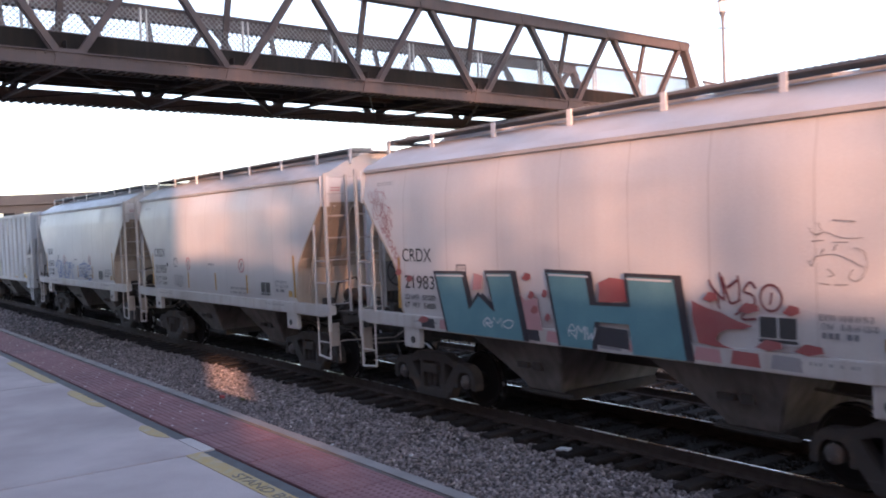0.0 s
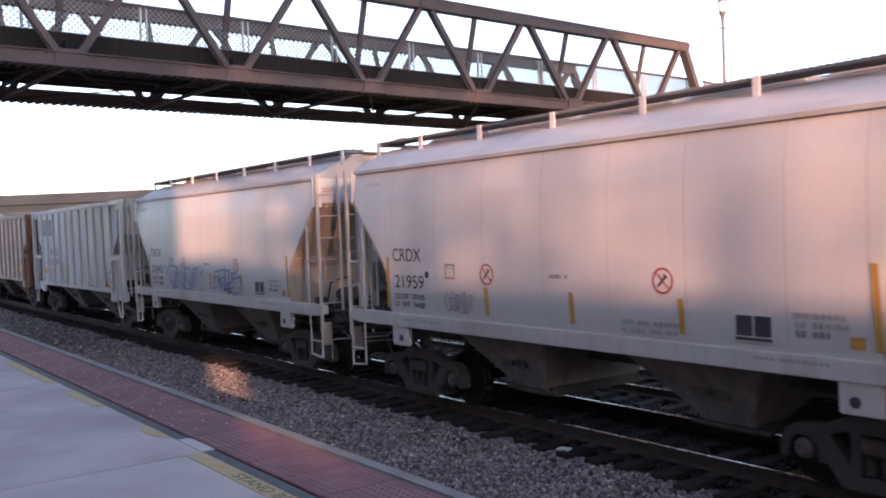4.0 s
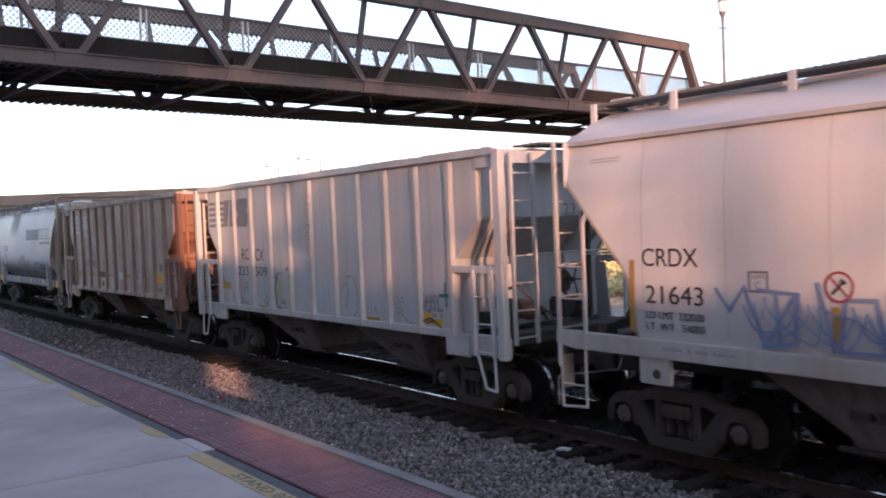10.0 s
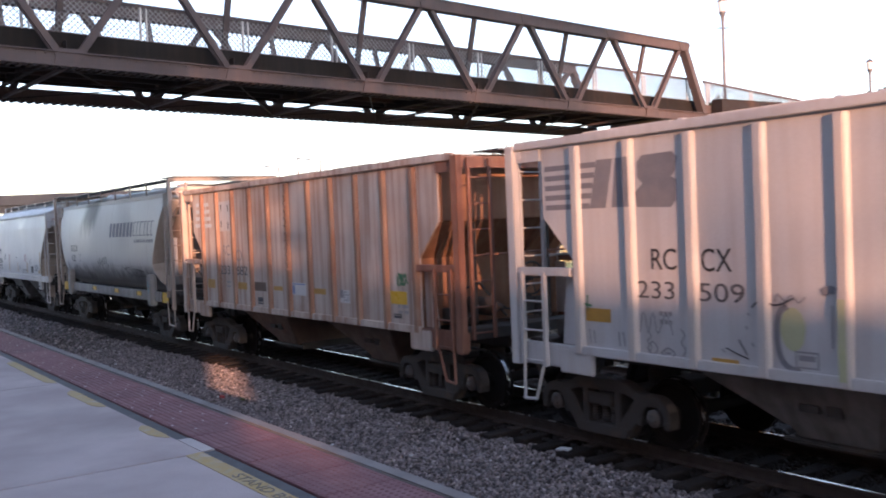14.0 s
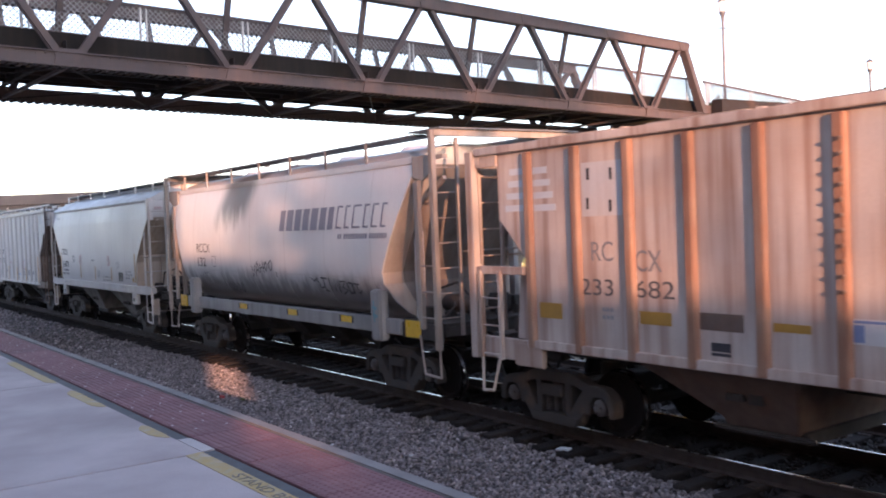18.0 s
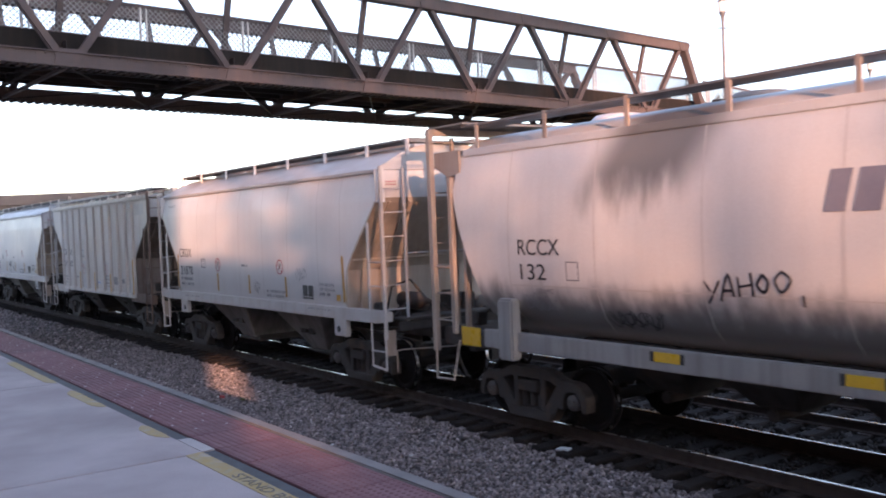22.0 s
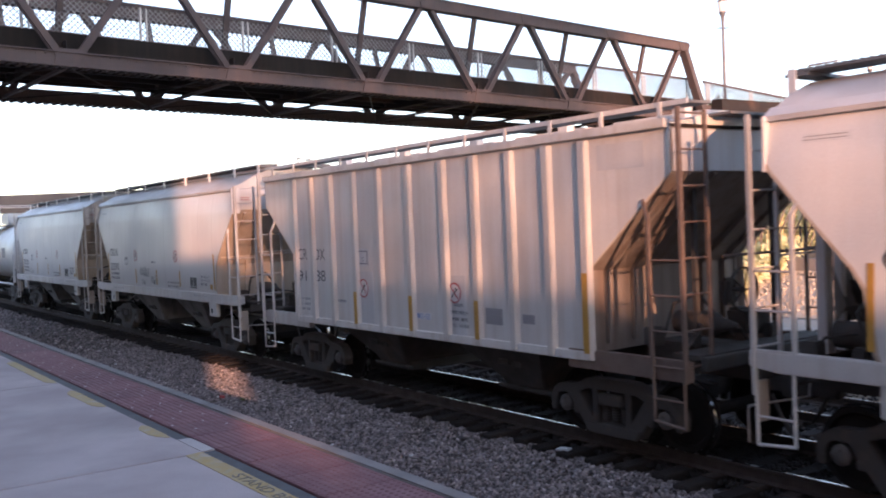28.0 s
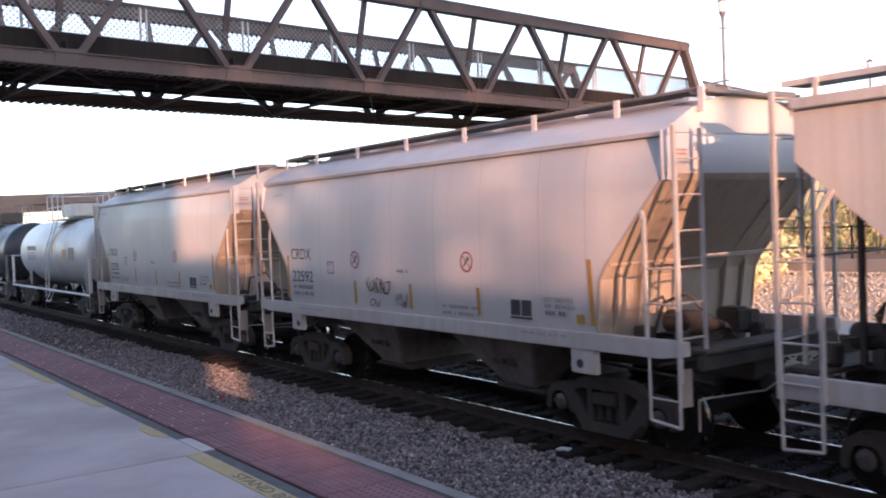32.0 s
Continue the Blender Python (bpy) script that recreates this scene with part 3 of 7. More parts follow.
bridge.matrix_basis = SKEW


def rivets(s, x, ya, yb, z, step=0.22):
    y = ya
    while y < yb:
        s.tube((x, y, z(y)), (x + 0.03, y, z(y)), 0.022, 5)
        y += step


for X, inward in ((NEAR_X, -1), (FAR_X, 1)):
    c = part("bottom_chord", Shape().beam((X, Y0, low(Y0) + 0.18), (X, Y1, low(Y1) + 0.18), 0.3, 0.36), BRIDGE, bridge, bevel=0.01)
    lat = Shape()
    y = Y0
    while y < Y1:
        lat.box(X - 0.17, X + 0.17, y, y + 0.11, low(y) - 0.035, low(y) + 0.01)
        y += 0.24
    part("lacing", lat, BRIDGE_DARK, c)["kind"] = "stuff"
    part("flange", Shape().beam((X + 0.17, Y0, low(Y0) + 0.355), (X + 0.17, Y1, low(Y1) + 0.355), 0.1, 0.03), BRIDGE, c)
    part("flange", Shape().beam((X + 0.17, Y0, low(Y0) + 0.02), (X + 0.17, Y1, low(Y1) + 0.02), 0.1, 0.03), BRIDGE, c)
    t = part("top_chord", Shape().beam((X, -8.0, top(-8.0) - 0.17), (X, 30.5, top(30.5) - 0.17), 0.34, 0.34), BRIDGE, bridge, bevel=0.01)
    part("cover_plate", Shape().beam((X, -8.0, top(-8.0) + 0.012), (X, 30.62, top(30.62) + 0.012), 0.42, 0.024), BRIDGE, t)
    rv = Shape()
    rivets(rv, X + 0.17, -8, 30.4, lambda y: top(y) - 0.05)
    rivets(rv, X + 0.15, Y0, Y1, lambda y: low(y) + 0.29)
    part("rivets", rv, BRIDGE, t)["kind"] = "stuff"
    part("end_post", Shape().beam((X, 30.45, top(30.45) - 0.1), (X, 31.85, low(31.85) + 0.1), 0.32, 0.26), BRIDGE, bridge, bevel=0.01)
    for y in LOWER:
        for side in (-1, 1):
            yu = y + side * 2.225
            if yu > 30.6:
                continue
            d = Shape()
            for off in (-0.085, 0.085):
                d.beam((X + off, y + side * 0.16, low(y) + 0.2), (X + off, yu - side * 0.12, top(yu) - 0.17), 0.035, 0.17)
            part("diagonal", d, BRIDGE, bridge)
        v = Shape().beam((X + inward * 0.8, y, low(y) + 0.55), (X + inward * 0.1, y, top(y) - 0.2), 0.16, 0.1, up=(1, 0, 0))
        part("strut", v, BRIDGE, bridge)
        part("gusset_plate", Shape().prism([(-0.42, -0.02), (0.42, -0.02), (0.3, 0.42), (-0.3, 0.42)], -0.012, 0.012), BRIDGE, bridge).matrix_local = pose(X + 0.175 * (1 if X == NEAR_X else -1), y, low(y) + 0.02, 0, 0, 90)
    for y in UPPER:
        part("gusset_plate", Shape().prism([(-0.28, 0), (0.28, 0), (0.36, 0.28), (-0.36, 0.28)], -0.012, 0.012), BRIDGE, bridge).matrix_local = pose(X + 0.18 * (1 if X == NEAR_X else -1), y, top(y) - 0.3, 0, 0, 90)
for y in LOWER + [31.6]:
    f = Shape().box(FAR_X + 0.1, NEAR_X - 0.1, y - 0.012, y + 0.012, low(y) + 0.4, low(y) + 0.7)
    f.box(FAR_X + 0.1, NEAR_X - 0.1, y - 0.07, y + 0.07, low(y) + 0.385, low(y) + 0.41)
    part("bottom_strut", Shape().box(FAR_X + 0.1, NEAR_X - 0.1, y - 0.05, y + 0.05, low(y) + 0.02, low(y) + 0.1), BRIDGE, bridge)
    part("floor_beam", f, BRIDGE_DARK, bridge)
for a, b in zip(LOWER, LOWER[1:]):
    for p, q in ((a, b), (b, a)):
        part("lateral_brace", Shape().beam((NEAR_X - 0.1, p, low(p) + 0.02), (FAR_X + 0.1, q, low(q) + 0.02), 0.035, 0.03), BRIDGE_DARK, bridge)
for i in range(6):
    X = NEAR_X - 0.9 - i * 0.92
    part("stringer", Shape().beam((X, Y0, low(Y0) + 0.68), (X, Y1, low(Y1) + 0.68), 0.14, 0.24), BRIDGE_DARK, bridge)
plank = Shape().box(FAR_X + 0.45, NEAR_X - 0.45, -0.135, 0.135, 0, 0.07).mesh("deck_plank", DECKWOOD)
y = Y0
while y < Y1:
    ob = new("deck_plank", plank)
    ob.parent = bridge
    ob.location = (0.02 * math.sin(y * 7), y, low(y) + 0.81)
    y += 0.278
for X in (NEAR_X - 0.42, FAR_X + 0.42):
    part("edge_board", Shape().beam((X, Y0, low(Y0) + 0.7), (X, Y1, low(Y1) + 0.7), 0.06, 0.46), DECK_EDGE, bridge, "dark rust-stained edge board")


def fence(parent, X, ya, yb, z, height, step=2.93, linked=True):
    """Chain-link fence between ya and yb at x = X on a line z(y)."""
    mesh = Shape()
    pitch, w = 0.15, 0.017
    k = int((yb - ya) / pitch)
    slope = (z(yb) - z(ya)) / (yb - ya)

    def wire(y, y2, za, zb):
        p, q = (X, y, z(y) + za), (X, y2, z(y2) + zb)
        mesh.add([(X - w, p[1], p[2]), (X + w, p[1] - w, p[2]), (X + w, p[1] + w, p[2]), (X - w, q[1], q[2]), (X + w, q[1] - w, q[2]), (X + w, q[1] + w, q[2])],
                 [(0, 1, 4, 3), (1, 2, 5, 4), (2, 0, 3, 5)])
    for i in range(-int(height / pitch), k):
        y = ya + i * pitch
        a, b = max(y, ya), min(y + height, yb)
        if b > a:
            wire(a, b, a - y, b - y)
            wire(a, b, height - (a - y), height - (b - y))
    if linked:
        part("chain_link", mesh, WIRE, parent, "galvanised chain-link mesh")
    part("top_rail", Shape().beam((X, ya, z(ya) + height), (X, yb, z(yb) + height), 0.07, 0.09), BRIDGE, parent)
    part("bottom_rail", Shape().beam((X, ya, z(ya)), (X, yb, z(yb)), 0.05, 0.05), BRIDGE, parent)
    y = yb - 0.55
    while y >= ya:
        part("fence_post", Shape().tube((X, y, z(y) - 0.1), (X, y, z(y) + height + 0.02), 0.04, 6).tube((X, y + 0.16, z(y)), (X, y + 0.16, z(y) + height), 0.03, 6), GALVANISED, parent)
        y -= step


fence(bridge, NEAR_X - 0.5, Y0, Y1, lambda y: low(y) + 0.95, 0.91)
fence(bridge, FAR_X + 0.5, Y0, Y1, lambda y: low(y) + 0.95, 0.91, linked=False)

# sloping approach beyond the far end
approach = thing("bridge_approach", "sloping footbridge approach with mesh fence on steel girders", "ramp")


def ramp(y):
    return 7.58 - 0.075 * (y - 31.9)


part("ramp_deck", Shape().beam((-28.2, 31.95, ramp(31.95) - 0.1), (-28.2, 66, ramp(66) - 0.1), 5.4, 0.2), DECKWOOD, approach)
for X in (NEAR_X - 0.4, FAR_X + 0.4):
    part("girder", Shape().beam((X, 31.95, ramp(31.95) - 0.42), (X, 66, ramp(66) - 0.42), 0.24, 0.7), BRIDGE, approach, bevel=0.01)
    fence(approach, X, 32.0, 65.0, lambda y: ramp(y) + 0.06, 0.85)
for y in (33.2, 44, 55):
    for X in (NEAR_X - 0.6, FAR_X + 0.6):
        part("pier_column", Shape().box(X - 0.25, X + 0.25, y - 0.25, y + 0.25, 0.8, ramp(y) - 0.7), OVERPASS, approach, "concrete pier column", bevel=0.03)
part("abutment_cap", Shape().box(NEAR_X - 0.2, NEAR_X + 0.3, 32.3, 37.5, ramp(33) - 0.75, ramp(33) + 0.2), BRIDGE_DARK, approach, "dark steel bearing box")
pier = thing("bridge_pier", "steel bent that carries the footbridge above the platform", "pier")
pier.matrix_basis = SKEW
for X in (NEAR_X, FAR_X):
    part("pier_column", Shape().box(X - 0.18, X + 0.18, -3.4, -3.0, PLATFORM_Z, low(-3.2) - 0.04), BRIDGE, pier, bevel=0.01)
part("cross_beam", Shape().beam((NEAR_X - 0.2, -3.2, low(-3.2) - 0.25), (FAR_X + 0.2, -3.2, low(-3.2) - 0.25), 0.3, 0.4), BRIDGE, pier)


def street_lamp(x, y, z, height, label):
    lamp = thing("street_lamp", label, "street lamp", "post lamps on the approach", at=(x, y, z))
    part("base", Shape().lathe([(0.16, 0), (0.16, 0.12), (0.1, 0.35), (0.07, 0.55)], (0, 0, 0), 'z', 10), LAMP_POST, lamp, smooth=True)
    part("post", Shape().tube((0, 0, 0.5), (0, 0, height - 0.75), 0.07, 10, 0.06), LAMP_POST, lamp, smooth=True)
    arm = Shape().tube((-0.38, 0, height - 1.05), (0.38, 0, height - 1.1), 0.016, 6)
    arm.tube((0, -0.3, height - 1.08), (0, 0.3, height - 1.08), 0.016, 6)
    part("cross_arm", arm, LAMP_POST, lamp)
    part("collar", Shape().lathe([(0.06, height - 0.78), (0.075, height - 0.62), (0.15, height - 0.42), (0.16, height - 0.38)], (0, 0, 0), 'z', 12), LAMP_POST, lamp, smooth=True)
    part("globe", Shape().lathe([(0.13, height - 0.38), (0.17, height - 0.25), (0.2, height - 0.02), (0.21, height + 0.04)], (0, 0, 0), 'z', 12), LAMP_GLASS, lamp, "pale glass globe", smooth=True)
    part("cap", Shape().lathe([(0.23, height + 0.04), (0.2, height + 0.1), (0.08, height + 0.2), (0.02, height + 0.26)], (0, 0, 0), 'z', 12), LAMP_POST, lamp, smooth=True)


street_lamp(-25.6, 33.7, ramp(33.7), 4.55, "grey post lamp with a glass globe beside the bridge end")
street_lamp(-30.2, 53.5, ramp(53.5), 5.5, "grey post lamp with a glass globe further along the approach")

# ---- beyond the tracks ----
beam = thing("rusty_barrier", "long rust-brown steel barrier beside the far gravel road", "barrier")
for i in range(14):
    x0 = -52 + i * 4.0
    part("barrier_beam", Shape().box(x0, x0 + 3.98, 18.42, 18.52, -0.14, 0.26), RAIL_SIDE, beam, bevel=0.01)
    part("barrier_post", Shape().box(x0 + 0.1, x0 + 0.25, 18.53, 18.68, -0.3, 0.3), RAIL_SIDE, beam)
solid("gravel_road", Shape().add([(x, y, 0.035) for x in (-90, 30) for y in (18.9, 22.7)], [(0, 1, 3, 2)]), GRAVEL, "pale gravel road beyond the tracks", "road", kind="structure")
BANK = ((22.2, 0.06), (24.2, 0.78), (25.8, 1.05))
bank = Shape().add([(x, y, z - 0.005) for x in (-90, 30) for y, z in BANK], [(0, 1, 4, 3), (1, 2, 5, 4)])
solid("rock_bank", bank, ROCK, "tan gravelly bank below the road", "bank", kind="structure")
stones("riprap_stones", 22000, -50, 0, BANK, 22.3, 25.7, 0.04, ROCK, "tan broken rock piled on the bank", 8, "rocks")
road = solid("road", Shape().box(-120, 30, 26.2, 30.2, 0.9, 1.1), ASPHALT, "dark asphalt road on top of the bank", "road", kind="structure")
wall = thing("low_wall", "low dark concrete wall along the road", "wall", kind="structure")
for i in range(20):
    part("wall_block", Shape().box(-70 + 4 * i, -66.02 + 4 * i, 25.9, 26.15, 0.95, 1.42), OVERPASS, wall, bevel=0.02)
rail_fence = thing("iron_railing", "thin black iron railing along the road bank", "railing")
for i in range(34):
    x = -60 + 2.0 * i
    part("railing_post", Shape().box(x - 0.03, x + 0.03, 30.4, 30.46, 1.0, 2.35), IRON, rail_fence)
for z in (1.5, 2.25):
    part("railing_bar", Shape().box(-60, 8, 30.41, 30.45, z, z + 0.05), IRON, rail_fence)


def leaves(count, place, size, seed, squash=1.0):
    """A cloud of small folded leaves at the places given by place(rng)."""
    rng = np.random.RandomState(seed)
    c = place(rng, count)
    a = rng.normal(size=(count, 3))
    a /= np.linalg.norm(a, axis=1)[:, None]
    b = np.cross(a, rng.normal(size=(count, 3)))
    b /= np.linalg.norm(b, axis=1)[:, None]
    n = np.cross(a, b)
    k = size * (0.5 + rng.rand(count, 1))
    pts = np.stack([c - a * k, c + b * k * 0.55 + n * k * 0.15, c + a * k, c - b * k * 0.55 + n * k * 0.15], 1).reshape(-1, 3)
    s = Shape()
    s.v = [tuple(p) for p in pts]
    s.f = [f for i in range(count) for f in ((4 * i, 4 * i + 1, 4 * i + 2), (4 * i, 4 * i + 2, 4 * i + 3))]
    return s


def leaf_mesh(s, name, mat):
    me = bpy.data.meshes.new(name)
    me.from_pydata(s.v, [], s.f)
    me.materials.append(mat)
    return me


def vines(seed, x0, x1):
    def place(rng, count):
        x = x0 + (x1 - x0) * rng.rand(count)
        u = rng.rand(count)
        crest = 4.6 + 0.8 * np.sin(x * 0.5) + 0.5 * np.sin(x * 1.3 + 1)
        z = 1.2 + (crest - 1.2) * u
        y = np.interp(z, (1.0, 1.3, 3.2, 4.5, 5.5), (31.6, 32.6, 33.6, 34.8, 37)) - 0.12 + 0.1 * np.sin(x * 2.1) * np.sin(z * 1.4) + 0.07 * rng.normal(size=count)
        return np.stack([x, y, z], 1)
    return place


hill = Shape()
hx = np.linspace(-80, 20, 51)
rows = [[(float(x), y, z + (0.5 * math.sin(x * 0.5) if z > 2 else 0)) for x in hx] for y, z in ((31.6, 1.0), (32.6, 1.3), (33.6, 3.2), (34.8, 4.5), (39, 5.0), (60, 4.8))]
n = len(hx)
hill.add([p for r in rows for p in r], [(j * n + i, j * n + i + 1, (j + 1) * n + i + 1, (j + 1) * n + i) for j in range(5) for i in range(n - 1)])
solid("hillside", hill, HILL, "low earth hillside under dry vines", "hillside", kind="structure", smooth=True)
tagged(new("dry_vines", leaf_mesh(leaves(34000, vines(1, -62, 4), 0.15, 2), "dry_vines", LEAF_DRY)), "sunlit yellow-green dry vines covering the hillside", "vines", kind="stuff")


def creepers(rng, count):
    x = -52 + 35 * rng.rand(count)
    y = 22.6 + 3.5 * rng.rand(count)
    z = np.interp(y, *zip(*BANK)) + 0.12 + 0.5 * rng.rand(count) * (0.6 + 0.4 * np.sin(x * 1.7)) + 0.55 * np.clip(y - 25.2, 0, 1)
    return np.stack([x, y, z], 1)


tagged(new("dry_creepers", leaf_mesh(leaves(16000, creepers, 0.13, 9), "dry_creepers", LEAF_DRY)), "pale yellow dry creepers hanging over the bank", "vines", kind="stuff")
stems = Shape()
rnd = random.Random(4)
for i in range(240):
    x = rnd.uniform(-60, 4)
    y = 32.0 + rnd.uniform(-0.3, 0.5)
    z = 1.2
    for k in range(3):
        x2, y2, z2 = x + rnd.uniform(-0.3, 0.3), y + rnd.uniform(0.2, 0.6), z + rnd.uniform(0.7, 1.2)
        stems.tube((x, y, z), (x2, y2, z2), 0.03, 4)
        x, y, z = x2, y2, z2
solid("vine_stems", stems, TWIG, "grey bare vine stems on the hillside", "vines", kind="stuff")


def bare_tree(x, y, z, height, seed, label):
    tree = thing("bare_tree", label, "tree", "leafless trees beyond the bridge", at=(x, y, z))
    rnd = random.Random(seed)
    trunk = Shape()
    twigs = Shape()

    def grow(p, d, length, r, depth):
        q = p + d * length
        (trunk if depth < 3 else twigs).tube(p, q, r, 6 if depth < 3 else 3, r * 0.68)
        if depth >= 6:
            return
        for i in range(3 if depth > 0 else 4):
            nd = (d + Vector((rnd.uniform(-1, 1), rnd.uniform(-1, 1), rnd.uniform(-0.25, 0.7))) * 0.62).normalized()
            grow(q, nd, length * rnd.uniform(0.62, 0.82), r * 0.62, depth + 1)
    grow(Vector((0, 0, -0.3)), Vector((0, 0, 1)), height * 0.27, height * 0.022, 0)
    part("trunk", trunk, BARK, tree)
    part("crown", twigs, TWIG, tree, "fine bare twigs")


bare_tree(-69.5, 57, 2.4, 9.0, 11, "leafless tree with fine pale twigs above the car roofs")
bare_tree(-66.5, 58, 2.4, 9.0, 12, "leafless tree with fine pale twigs above the car roofs")
bare_tree(-64.0, 56, 2.4, 8.6, 13, "leafless tree with fine pale twigs above the car roofs")
bare_tree(-47, 56, 2.4, 9.5, 1, "leafless tree with fine reddish-grey twigs")
bare_tree(-51, 60, 2.4, 8.8, 2, "leafless tree with fine reddish-grey twigs")
bare_tree(-44, 62, 2.4, 9.5, 3, "leafless tree with fine reddish-grey twigs")


def evergreen(x, y, z, height, spread, seed, label):
    tree = thing("evergreen_tree", label, "tree", "dark evergreens beyond the bridge", at=(x, y, z))
    rnd = random.Random(seed)
    trunk = Shape().tube((0, 0, -0.3), (0.1, 0, height * 0.6), 0.22, 8, 0.1)
    tips = []
    for i in range(26):
        h = height * rnd.uniform(0.3, 0.95)
        a = rnd.uniform(0, 6.28)
        r = spread * rnd.uniform(0.35, 1.0) * (1.15 - h / height * 0.6)
        q = Vector((math.cos(a) * r, math.sin(a) * r, h))
        trunk.tube((0.05, 0, h * 0.75), q, 0.06, 5, 0.02)
        tips.append(q)
    tips = np.array(tips)

    def place(rng, count):
        return tips[rng.randint(0, len(tips), count)] + rng.normal(size=(count, 3)) * np.array([0.5, 0.5, 0.38])
    part("trunk", trunk, BARK, tree)
    c = new("crown", leaf_mesh(leaves(5200, place, 0.12, seed), "crown", LEAF_DARK))
    c.parent = tree
    c["label"] = "dark green leaves"


evergreen(-41.5, 47.5, 2.4, 7.4, 2.4, 3, "dark evergreen tree behind the footbridge")
evergreen(-38, 49, 2.4, 7.2, 2.2, 5, "dark evergreen tree behind the footbridge")
evergreen(-32.5, 62, 2.4, 8.6, 2.4, 8, "dark evergreen tree beside the approach")

# road overpass far along the line
over = thing("overpass", "long road overpass across the far tracks, coloured dark as if shaded", "overpass")
A, B = Vector((-150, 27, 0)), Vector((-112, 84, 0))
ZA, ZB = 8.95, 8.75
A2, B2 = A + (A - B) * 0.6, B
for name, lo, hi, w, off in (("deck_edge", 0.0, -0.55, 1.0, 0.0), ("parapet", 0.95, 0.0, 0.35, 0.0), ("girder", -0.6, -1.7, 0.6, 0.6)):
    part(name, Shape().beam((A2.x - off, A2.y, ZA - 0.36 + (lo + hi) / 2), (B2.x - off, B2.y, ZB + (lo + hi) / 2), w, abs(lo - hi)), FAR_SHADE_CONCRETE, over)
part("deck", Shape().beam((A2.x - 5, A2.y, ZA - 0.8), (B2.x - 5, B2.y, ZB - 0.45), 9.0, 0.3), FAR_SHADE_CONCRETE, over)
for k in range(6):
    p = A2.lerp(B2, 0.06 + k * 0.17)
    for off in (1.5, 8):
        part("pier_column", Shape().lathe([(0.55, -0.5), (0.55, 6.9)], (p.x - off, p.y, 0), 'z', 12), FAR_SHADE_CONCRETE, over, smooth=True)
    part("pier_cap", Shape().box(p.x - 9.3, p.x - 0.4, p.y - 0.6, p.y + 0.6, 6.4, 7.2), FAR_SHADE_CONCRETE, over)


def utility_pole(x, y, height, arm):
    pole = thing("utility_pole", "slim distant pole above the train roofs", "pole", "distant poles", at=(x, y, 2.0))
    part("post", Shape().tube((0, 0, -0.5), (0, 0, height), 0.14, 8, 0.09), LAMP_POST, pole)
    part("arm", Shape().tube((0, 0, height - 0.2), (arm[0], arm[1], height + 0.1), 0.06, 6).box(arm[0] - 0.4, arm[0] + 0.4, arm[1] - 0.2, arm[1] + 0.2, height + 0.02, height + 0.18), LAMP_POST, pole)


utility_pole(-112, 54.0, 9.2, (-1.6, -0.9))
utility_pole(-106, 53.8, 9.7, (0.2, 0.1))
utility_pole(-98, 52.7, 9.0, (-1.4, -0.9))

# ---- unseen station walls behind the camera, added to shade platform and train ----
station = thing("station_building", "unseen brick station wall added to shade the train and platform", "building")


def block(x0, x1, z1):
    part("wall", Shape().box(x0, x1, -8.35, -8.0, PLATFORM_Z, z1), BRICK, station)
    part("coping", Shape().box(x0 - 0.04, x1 + 0.04, -8.42, -7.93, z1, z1 + 0.1), OVERPASS, station)


WALL_TOP = 8.82
block(-34, 5.0, 11.8)
block(5.05, 21.55, 18.0)
block(21.6, 95, 5.6)
block(-70, -34.05, 4.6)
# upper wall with one tall opening, shaped to let a sun patch through
for x0, x1, z0, z1 in ((21.6, 23.4, 5.72, 9.14), (23.4, 23.6, 5.72, 5.86), (24.12, 26.2, 5.72, 5.9), (23.4, 26.2, 6.85, 9.14), (26.2, 30.0, 5.72, 9.02), (30.0, 95, 5.72, WALL_TOP)):
    part("upper_wall", Shape().box(x0, x1, -8.3, -8.05, z0, z1), BRICK, station)


def shade_tree(x, y, seed):
    """A tall tree with bare lower trunk and a broad crown, unseen, added to shade the bridge."""
    tree = thing("street_tree", "tall unseen tree with a high crown, added to shade the bridge", "tree", "trees behind the station", at=(x, y, 0.2))
    rnd = random.Random(seed)
    trunk = Shape().tube((0, 0, -0.2), (0, 0, 12), 0.15, 8, 0.06)
    tips = []
    for i in range(30):
        q = Vector((rnd.uniform(-4.0, 4.0), rnd.uniform(-1.2, 1.2), 0))
        q.z = 15.4 + (x + q.x - 29) * 0.19 + rnd.uniform(0, 4.4)
        trunk.tube((0, 0, min(12, q.z * 0.75)), q, 0.07, 5, 0.02)
        tips.append(q)
    tips = np.array(tips)

    def place(rng, count):
        return tips[rng.randint(0, len(tips), count)] + rng.normal(size=(count, 3)) * np.array([0.95, 0.6, 0.6])
    part("trunk", trunk, BARK, tree)
    c = new("crown", leaf_mesh(leaves(2600, place, 0.32, seed), "crown", LEAF_DARK))
    c.parent = tree


for i in range(9):
    shade_tree(27.0 + i * 5.3, -10.5, 20 + i)


